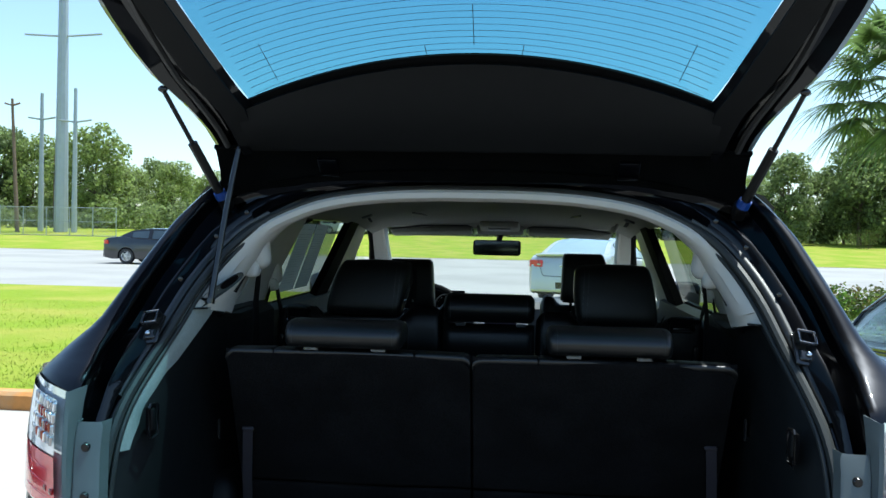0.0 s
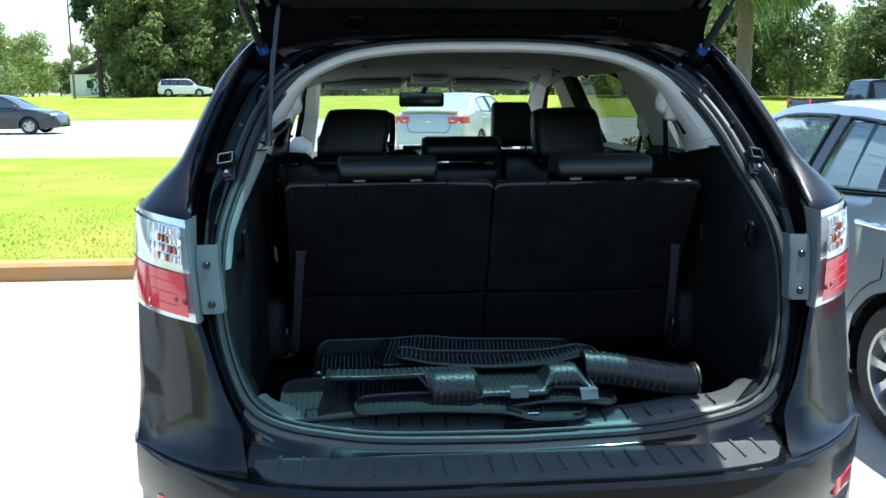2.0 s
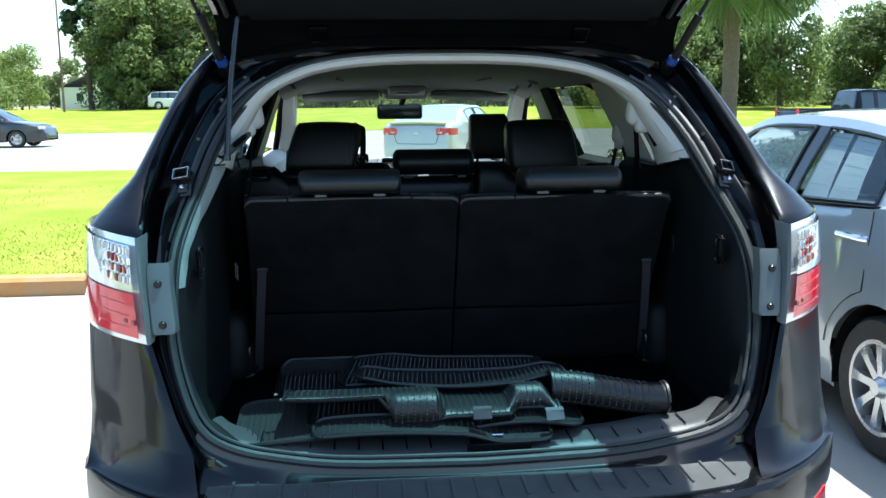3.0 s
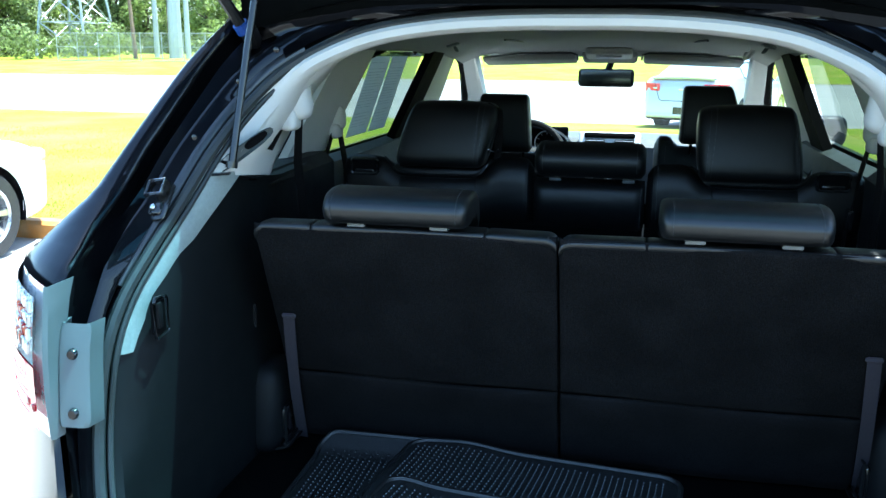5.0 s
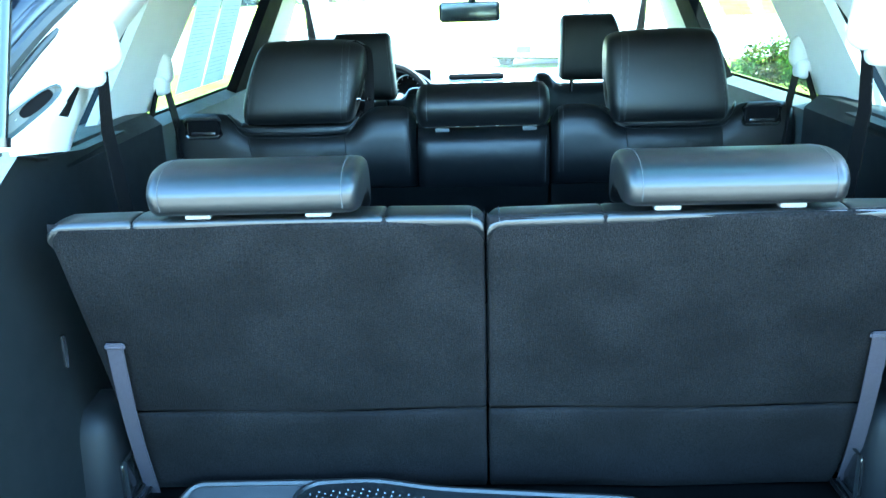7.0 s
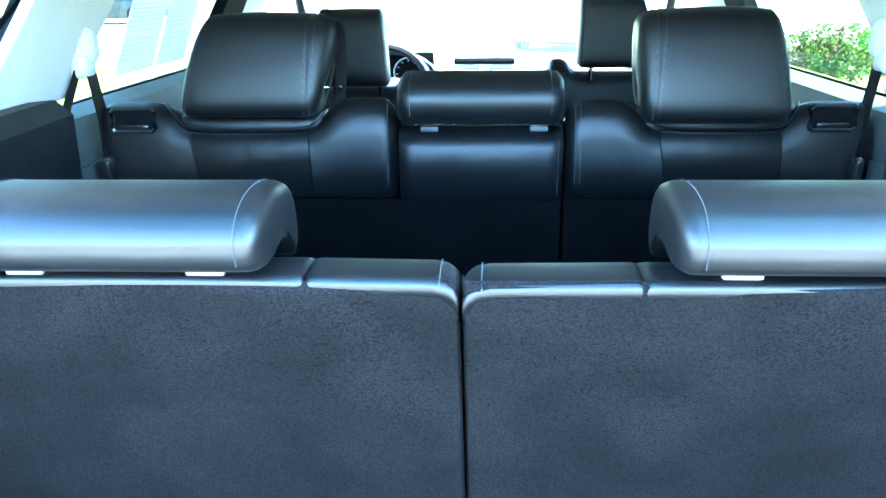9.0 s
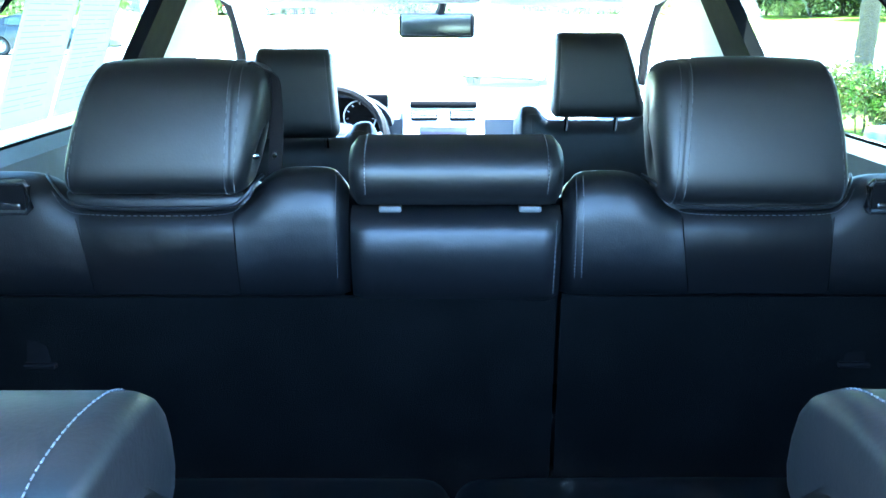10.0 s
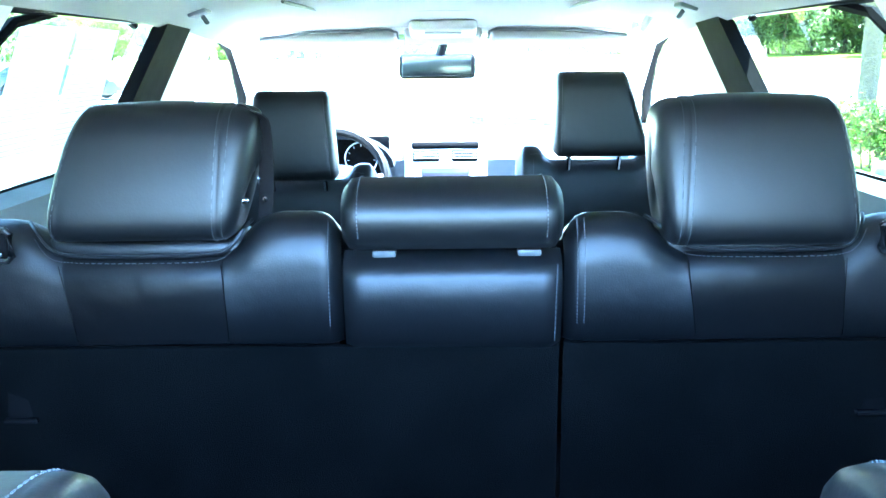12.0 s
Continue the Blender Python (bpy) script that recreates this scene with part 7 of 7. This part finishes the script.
            for y in (mid_y, g3 - 0.20):
                part("door_gap", tube([(sx * (wide(y, z_) + 0.0005), y + 0.012 * k, z_) for k, z_ in enumerate(np.linspace(belt(y) - 0.03, low + 0.10, 7))], 0.004, 4), plastic_black, car, "dark door gap")
            arc = [(yr + r * 1.32 * math.cos(a), r + r * 1.32 * math.sin(a)) for a in np.linspace(0.25, 1.25, 6)]
            arc = arc + [(cuts[0][0] - 0.02, belt(cuts[0][0]) - 0.03)] if kind == "sedan" else arc + [(arc[-1][0] - 0.02, belt(arc[-1][0]) - 0.03)]
            part("door_gap", tube([(sx * (wide(y, z_) + 0.0005), y, z_) for y, z_ in arc], 0.004, 4), plastic_black, car, "dark door gap")
    part("plate", rbox((0.31, 0.012, 0.14), (0, -hl - 0.012, tail_top * (0.40 if kind == "sedan" else 0.58)), 0.004, 1), plastic_black, car, "dark number plate holder")
    if detail == 3:
        part("boot_lip", loft([[(k * hw * 0.70, -hl + y_, tail_top * z_ + 0.02 * (1 - k * k)) for k in (-1, -0.6, 0, 0.6, 1)] for y_, z_ in ((0.20, 1.0), (0.07, 1.035), (0.05, 1.02), (0.06, 0.985))], thick=0.01), paint, car, "raised lip of the boot lid")
        part("boot_gap", tube([(-hw * 0.62, -hl - 0.003, tail_top * 0.93), (-hw * 0.50, -hl - 0.010, tail_top * 0.62), (-hw * 0.46, -hl - 0.012, tail_top * 0.585), (hw * 0.46, -hl - 0.012, tail_top * 0.585), (hw * 0.50, -hl - 0.010, tail_top * 0.62), (hw * 0.62, -hl - 0.003, tail_top * 0.93)], 0.006, 5), plastic_black, car, "dark gap round the boot lid")
    part("badge", rbox((0.12, 0.012, 0.04), (0, -hl - 0.008, tail_top * 0.80), 0.006, 2), chrome, car, "small chrome badge")
    part("bumper_lip", rbox((W * 0.80, 0.08, 0.10), (0, -hl + 0.02, low + 0.12), 0.03, 2), plastic_black if not detail else paint, car, "bumper lip")
    return car


vehicle("sedan", "grey metallic sedan parked alongside with a price sheet in its window", (2.78, 2.88, 0), 0, paint_grey, 4.6, 1.78, 1.47, "sedan", 2)
vehicle("suv_parked", "white car parked nose to the kerb", (-5.55, 3.23, 0), 0, paint_white, 4.7, 1.84, 1.62, "suv", 1)
vehicle("sedan", "pale silver-white sedan standing on the grass verge", (1.97, 19.3, ground_z(19.3)), -24, paint_silver, 4.8, 1.85, 1.46, "sedan", 3)
vehicle("suv_parked", "white car parked beyond the road", (-16.9, 80.0, 1.35), -90, paint_white, 4.7, 1.85, 1.62, "suv", False)
vehicle("sedan", "dark blue-black sedan driving on the road", (-14.3, 32.5, 0.09), -90, paint_blue, 4.8, 1.85, 1.45, "sedan", False)
vehicle("pickup", "black pickup truck driving on the road", (18.9, 30.0, 0.09), -90, paint_black, 5.8, 2.0, 1.92, "pickup", False)


# ---- trees and planting ----
def leaf_cloud(blobs, n, size, rng, droop=0.0, flat=1.0):
    """Many small bent leaf cards spread over uneven clumps."""
    verts, faces = [], []
    tot = sum(b[3] ** 2 for b in blobs)
    for cx, cy, cz, r in blobs:
        for _ in range(int(n * r * r / tot)):
            d = Vector((rng.gauss(0, 1), rng.gauss(0, 1), rng.gauss(0, 1))).normalized()
            rad = r * (0.55 + 0.45 * rng.random() ** 0.5) * (0.8 + 0.4 * noise.noise(d * 2.3 + Vector((cx, cy, cz))))
            c = Vector((cx, cy, cz)) + Vector((d.x * rad, d.y * rad, d.z * rad * flat))
            nrm = (d + Vector((rng.gauss(0, 0.7), rng.gauss(0, 0.7), rng.gauss(0, 0.7) + 0.3))).normalized()
            u = nrm.cross(Vector((rng.gauss(0, 1), rng.gauss(0, 1), rng.gauss(0, 1)))).normalized()
            v = nrm.cross(u)
            s = size * rng.uniform(0.6, 1.4)
            i = len(verts)
            verts += [c - u * s, c + v * s * 0.55, c + u * s - Vector((0, 0, droop * s)), c - v * s * 0.55 + nrm * s * 0.2]
            faces.append((i, i + 1, i + 2, i + 3))
    return verts, faces


def mesh_part(name, verts, faces, mat, parent, label=""):
    me = bpy.data.meshes.new(name)
    me.from_pydata(verts, [], faces)
    me.materials.append(mat)
    ob = new(name, me)
    ob.parent = parent
    if label:
        ob["label"] = label
    return ob


def tree(name, label, h, spread, mat, seed, kind="broad", n=2600, at=(0, 0, 0)):
    rng = random.Random(seed)
    t = thing(name, label, "tree", at, 0, "trees beyond the road")
    trunk_h = h * (0.62 if kind == "pine" else 0.5)
    r0 = 0.022 * h
    path = [(0.02 * h * math.sin(k * 1.3 + seed) * k / 5, 0.02 * h * math.cos(k + seed) * k / 5, trunk_h * k / 5 * (1.3 if kind == "pine" else 1)) for k in range(6)]
    part("trunk", tube(path, r0, 8, r0 * 0.4), bark, t, "brown bark trunk")
    blobs = []
    limbs = []
    m = 15 if kind == "broad" else 13
    for k in range(m):
        a = k * 2.4 + rng.uniform(-0.4, 0.4)
        f = (k + 0.5) / m
        z = h * ((0.13 + 0.77 * f) if kind == "broad" else (0.42 + 0.52 * f))
        rad = spread * (math.sin(math.pi * (0.18 + 0.74 * f)) if kind == "broad" else (1.05 - 0.8 * f)) * rng.uniform(0.55, 1.0)
        c = (rad * 0.75 * math.cos(a), rad * 0.75 * math.sin(a), z)
        blobs.append((*c, spread * rng.uniform(0.30, 0.52) * (1 if kind == "broad" else 0.75)))
        p0 = along(path, min(0.98, 0.35 + 0.6 * f))
        limbs.append(tube([p0, p0.lerp(Vector(c), 0.5) + Vector((0, 0, -0.03 * h)), c], r0 * 0.3, 5, r0 * 0.08))
    part("branching", join(*limbs), bark, t, "spreading limbs")
    v, f = leaf_cloud(blobs, int(n * 2.6), 0.0185 * h if kind == "broad" else 0.015 * h, rng, 0.2, 0.8)
    mesh_part("crown", v, f, mat, t, "uneven leafy crown")
    return t


tree_kinds = [tree("tree", "tall broad green tree beyond the road", 11.0, 4.2, leaf_a, 1, at=(-22.5, 84, 1.3)),
              tree("tree", "bright green rounded tree beyond the road", 8.5, 4.0, leaf_b, 2, at=(-24.0, 92, 1.3)),
              tree("tree", "tall dark pine beyond the road", 14.0, 3.0, leaf_c, 3, "pine", at=(-20.5, 90, 1.3)),
              tree("tree", "dense mid-green tree beyond the road", 10.0, 4.6, leaf_a, 4, n=3200, at=(30.0, 78, 1.3))]
rng = random.Random(11)
# bearing in degrees, distance, kind, size
rows = []
for b in np.arange(-52, -27, 1.7):
    rows.append((b + rng.uniform(-.6, .6), rng.uniform(94, 112), rng.choice((0, 1, 3)), rng.uniform(0.95, 1.2)))
for b in np.arange(-26.6, -20.4, 1.1):
    rows.append((b + rng.uniform(-.4, .4), rng.uniform(98, 112), rng.choice((0, 1, 3)), rng.uniform(0.74, 0.90)))
for b in np.arange(-16.6, -5.5, 1.25):
    rows.append((b + rng.uniform(-.4, .4), rng.uniform(82, 94), rng.choice((0, 2, 3, 0)), rng.uniform(1.0, 1.25)))
for b in np.arange(-5, 3, 1.7):
    rows.append((b + rng.uniform(-.4, .4), rng.uniform(84, 98), rng.choice((0, 2, 3, 0)), rng.uniform(0.82, 1.08)))
for b in np.arange(3, 52, 1.9):
    rows.append((b + rng.uniform(-.6, .6), rng.uniform(80, 102), rng.choice((0, 1, 1, 3)), rng.uniform(0.62, 0.9) if b < 21 else rng.uniform(0.8, 1.2)))
rows += [(-21.6, 150, 3, 0.72), (-20.2, 155, 1, 0.66), (-19.0, 152, 3, 0.62), (-17.9, 150, 0, 0.7)]
for b, d, k, s in rows:
    m = Matrix.Translation((d * math.sin(radians(b)), d * math.cos(radians(b)), 1.3)) @ pose(0, 0, 0, 0, 0, rng.uniform(0, 360))
    c = copy_thing(tree_kinds[k], m)
    c.scale = (s, s, s * rng.uniform(0.92, 1.12))
# undergrowth at the wood's edge
rngu = random.Random(4)
blobs = [(d_ * math.sin(radians(b)), d_ * math.cos(radians(b)), rngu.uniform(1.8, 3.0), rngu.uniform(1.5, 3.0)) for b in np.arange(-54, 54, 0.8) for d_ in (rngu.uniform(84, 98), rngu.uniform(98, 112)) if not -22 < b < -17]
v, f = leaf_cloud(blobs, 120000, 0.18, rngu, 0.1, 0.9)
tagged(mesh_part("undergrowth", v, f, leaf_a, None), "dense green undergrowth along the tree line", "shrubs", kind="stuff")

# palm
palm = thing("palm_tree", "cabbage palm with a rough grey trunk and drooping fan fronds", "palm tree", (6.85, 14.4, 0.15))
rowsP = []
for k in range(41):
    z = k * 0.105
    r = 0.150 + 0.008 * math.sin(k * 2.9) + 0.04 * max(0, 1 - k / 5) + (0.03 if k > 34 else 0)
    rowsP.append([(0.02 * math.sin(z) + r * math.cos(a) * (1 + 0.04 * math.sin(5 * a + k)), r * math.sin(a), z) for a in np.linspace(0, 2 * math.pi, 13)[:-1]])
part("trunk", loft(rowsP, closed=True), palm_bark, palm, "rough grey-brown palm trunk", 20)
rngp = random.Random(8)
for k in range(46):
    az = k * 2.399
    el = 1.25 - 2.0 * (k / 45) ** 0.9
    base = Vector((0, 0, 4.15 + 0.25 * (1 - k / 45)))
    d = Vector((math.cos(az) * math.cos(el), math.sin(az) * math.cos(el), math.sin(el)))
    Ls = rngp.uniform(0.9, 1.25)
    hub = base + d * Ls + Vector((0, 0, -0.12 * Ls))
    side_ = d.cross(Vector((0, 0, 1)))
    side_ = side_.normalized() if side_.length > 0.05 else Vector((1, 0, 0))
    up = side_.cross(d).normalized()
    vv, ff = [], []
    for q in range(23):
        a = (q / 22 - 0.5) * 3.9
        ray = (d * math.cos(a) + side_ * math.sin(a) + up * 0.12 * math.cos(2 * a)).normalized()
        Lr = rngp.uniform(0.85, 1.1) * (0.75 + 0.25 * math.cos(a))
        wv = ray.cross(up).normalized() * 0.02
        for s_ in range(5):
            f_ = s_ / 4
            p_ = hub + ray * Lr * f_ + Vector((0, 0, -0.55 * Lr * f_ ** 2.2))
            ww = wv * (0.4 + 1.2 * math.sin(math.pi * min(f_ + 0.15, 1)) ) * (1 - f_ ** 4)
            i = len(vv)
            vv += [p_ - ww, p_ + ww]
            if s_:
                ff.append((i - 2, i - 1, i + 1, i))
    fr = mesh_part("frond", vv, ff, leaf_palm, palm, "green fan frond with drooping tips")
    part("stalk", tube([base, base + d * Ls * 0.5 + Vector((0, 0, -0.02)), hub], 0.016, 5, 0.008), leaf_palm, fr)


def hedge(at, size, seed, label, n=6500):
    rg = random.Random(seed)
    e = thing("hedge", label, "hedge", at, 0, "clipped hedges")
    lx, ly, h = size
    bl = [(rg.uniform(-lx, lx) / 2, rg.uniform(-ly, ly) / 2, rg.uniform(0.3, 0.75) * h, 0.28 * h + 0.12) for _ in range(max(6, int(lx * ly * 9)))]
    v, f = leaf_cloud(bl, n, 0.030, rg, 0.0, 0.85)
    mesh_part("foliage", v, f, leaf_hedge, e)
    for b in bl[:10]:
        part("stem", tube([(b[0] * 0.6, b[1] * 0.6, 0), (b[0], b[1], b[2])], 0.012, 5, 0.006), bark, e, "woody stem")
    return e


hedge((4.95, 10.2, 0.15), (3.2, 1.0, 0.86), 3, "clipped green hedge with reddish tips on the verge", 16000)
hedge((9.0, 12.6, 0.15), (3.2, 1.1, 0.8), 5, "clipped green hedge with reddish tips on the verge")
for k, (x, y) in enumerate(((20.0, 70.0), (28.0, 72.0), (36.0, 71.0))):
    hedge((x, y, 0.95), (2.6, 2.2, 1.9), 20 + k, "rounded green shrub beyond the road", 1600)

# mown grass: blades near the kerb
rngg = random.Random(2)
vv, ff = [], []
for _ in range(26000):
    y = 5.60 + 8.5 * rngg.random() ** 1.8
    x = -1.2 - (4 + y * 0.75) * rngg.random() if rngg.random() < 0.8 else rngg.uniform(1.0, 8.0)
    z = ground_z(y) - 0.005
    a = rngg.uniform(0, math.pi)
    h = rngg.uniform(0.012, 0.032)
    w = rngg.uniform(0.004, 0.009)
    lx, ly = rngg.gauss(0, 0.015), rngg.gauss(0, 0.015)
    i = len(vv)
    vv += [(x - w * math.cos(a), y - w * math.sin(a), z), (x + w * math.cos(a), y + w * math.sin(a), z), (x + lx, y + ly, z + h)]
    ff.append((i, i + 1, i + 2))
tagged(mesh_part("grass_blades", vv, ff, blade_mat, None), "short bright green mown grass blades", "grass", kind="stuff")


# ---- poles, pylon, fence, sign, far buildings ----
def pole(name, label, at, h, r, mat, arms=(), lean=0.0):
    e = thing(name, label, "pole", at)
    part("shaft", tube([(0, 0, 0), (lean * 0.5, 0, h * 0.5), (lean, 0, h)], r, 10, r * 0.55), mat, e)
    for z, w in arms:
        part("cross_arm", tube([(lean * z / h - w, 0, z + 0.2), (lean * z / h, 0, z), (lean * z / h + w, 0, z + 0.2)], 0.09, 6), mat, e, "steel cross arm")
    return e


pole("power_pole", "tall galvanised steel power pole", (-41.1, 72.0, 1.0), 27, 0.62, pole_steel, ((17.5, 3.6), (22.5, 3.6)))
pole("power_pole", "thin galvanised steel power pole", (-43.6, 73.0, 1.0), 12.6, 0.26, pole_steel, ((10.2, 1.3),))
pole("power_pole", "thin galvanised steel power pole", (-39.6, 71.5, 1.0), 12.8, 0.26, pole_steel, ((9.8, 1.5),))
pole("power_pole", "brown timber power pole", (-44.3, 70.5, 0.9), 11.8, 0.20, pole_wood, ((11.2, 0.7),), -0.6)
pole("power_pole", "slim timber power pole", (-25.5, 76.0, 1.1), 9.6, 0.11, pole_wood)
pole("power_pole", "slim timber power pole", (-47.5, 82.0, 1.2), 7.5, 0.10, pole_wood)
tower = thing("lattice_tower", "pale steel lattice pylon", "pylon", (-54.0, 76.0, 1.1))
for sx, sy in ((-1, -1), (1, -1), (1, 1), (-1, 1)):
    part("leg", tube([(sx * 2.7, sy * 2.7, 0), (sx * 1.2, sy * 1.2, 14), (sx * 0.7, sy * 0.7, 26)], 0.13, 5), pole_steel, tower)
for z0, z1 in ((0, 3.2), (3.2, 6.6), (6.6, 10.0), (10.0, 14.0), (14, 18), (18, 22)):
    w0, w1 = (np.interp(z, [0, 14, 26], [2.7, 1.2, 0.7]) for z in (z0, z1))
    for a in range(4):
        c, s_ = ((1, 0), (0, 1), (-1, 0), (0, -1))[a]
        def q(u, w, z):
            return (c * w - s_ * u * w, s_ * w + c * u * w, z)
        part("brace", join(tube([q(-1, w0, z0), q(1, w1, z1)], 0.06, 4), tube([q(1, w0, z0), q(-1, w1, z1)], 0.06, 4), tube([q(-1, w1, z1), q(1, w1, z1)], 0.06, 4)), pole_steel, tower)
fence = thing("fence", "galvanised chain-link fence with steel posts", "fence", (-41.0, 66.0, 0.75))
for k in range(9):
    part("post", tube([(-8 + 2 * k, 0, 0), (-8 + 2 * k, 0, 2.4)], 0.04, 6), pole_steel, fence)
for z in (0.05, 1.2, 2.35):
    part("rail", tube([(-8, 0, z), (8, 0, z)], 0.025, 5), pole_steel, fence)
wires = []
for k in range(60):
    x = -8 + k * 16 / 60
    wires.append(tube([(x, 0, 0.05), (min(8, x + 2.3), 0, min(2.35, 0.05 + (min(8, x + 2.3) - x)))], 0.010, 3))
    wires.append(tube([(x + 0.27, 0, 0.05), (max(-8, x + 0.27 - 2.3), 0, min(2.35, 0.05 + (x + 0.27 - max(-8, x + 0.27 - 2.3))))], 0.010, 3))
part("wire_mesh", join(*wires), pole_steel, fence, "diagonal fence wires")
sign = thing("road_sign", "pale blank-backed road sign on two thin posts", "sign", (23.2, 38.0, 0.1))
for x in (-0.22, 0.22):
    part("post", tube([(x, 0, 0), (x, 0, 1.5)], 0.025, 6), pole_steel, sign)
part("panel", rbox((0.62, 0.02, 0.85), (0, -0.03, 1.25), 0.006, 1, turn=(0, 3, 0)), siding, sign)


def house(at, w, d, h, wall, label, turn=0):
    e = thing("house", label, "house", at, turn)
    part("wall", rbox((w, d, h), (0, 0, h / 2), 0.02, 1), wall, e)
    part("roof", loft([[(-w / 2 - 0.4, y, h - 0.05), (0, y, h + w * 0.22), (w / 2 + 0.4, y, h - 0.05)] for y in (-d / 2 - 0.4, d / 2 + 0.4)], thick=0.15), roof_mat, e, "grey pitched roof")
    for k in range(3):
        x = -w / 2 + w * (k + 0.5) / 3
        wn_ = part("window", rbox((0.9, 0.08, 1.1), (x, -d / 2 - 0.02, h * 0.55), 0.01, 1), glass_far, e, "dark window")
        part("frame", rbox((1.06, 0.05, 1.26), (x, -d / 2 - 0.005, h * 0.55), 0.01, 1), siding, wn_, "white window frame")
    return e


house((23.5, 92, 1.35), 8, 6, 3.0, brick_mat, "small red brick house among the trees")
house((19.5, 96, 1.35), 6, 5, 3.4, siding, "small white boarded house among the trees")
house((-33.5, 128, 1.4), 16, 8, 3.0, siding, "long low white building in the distance")
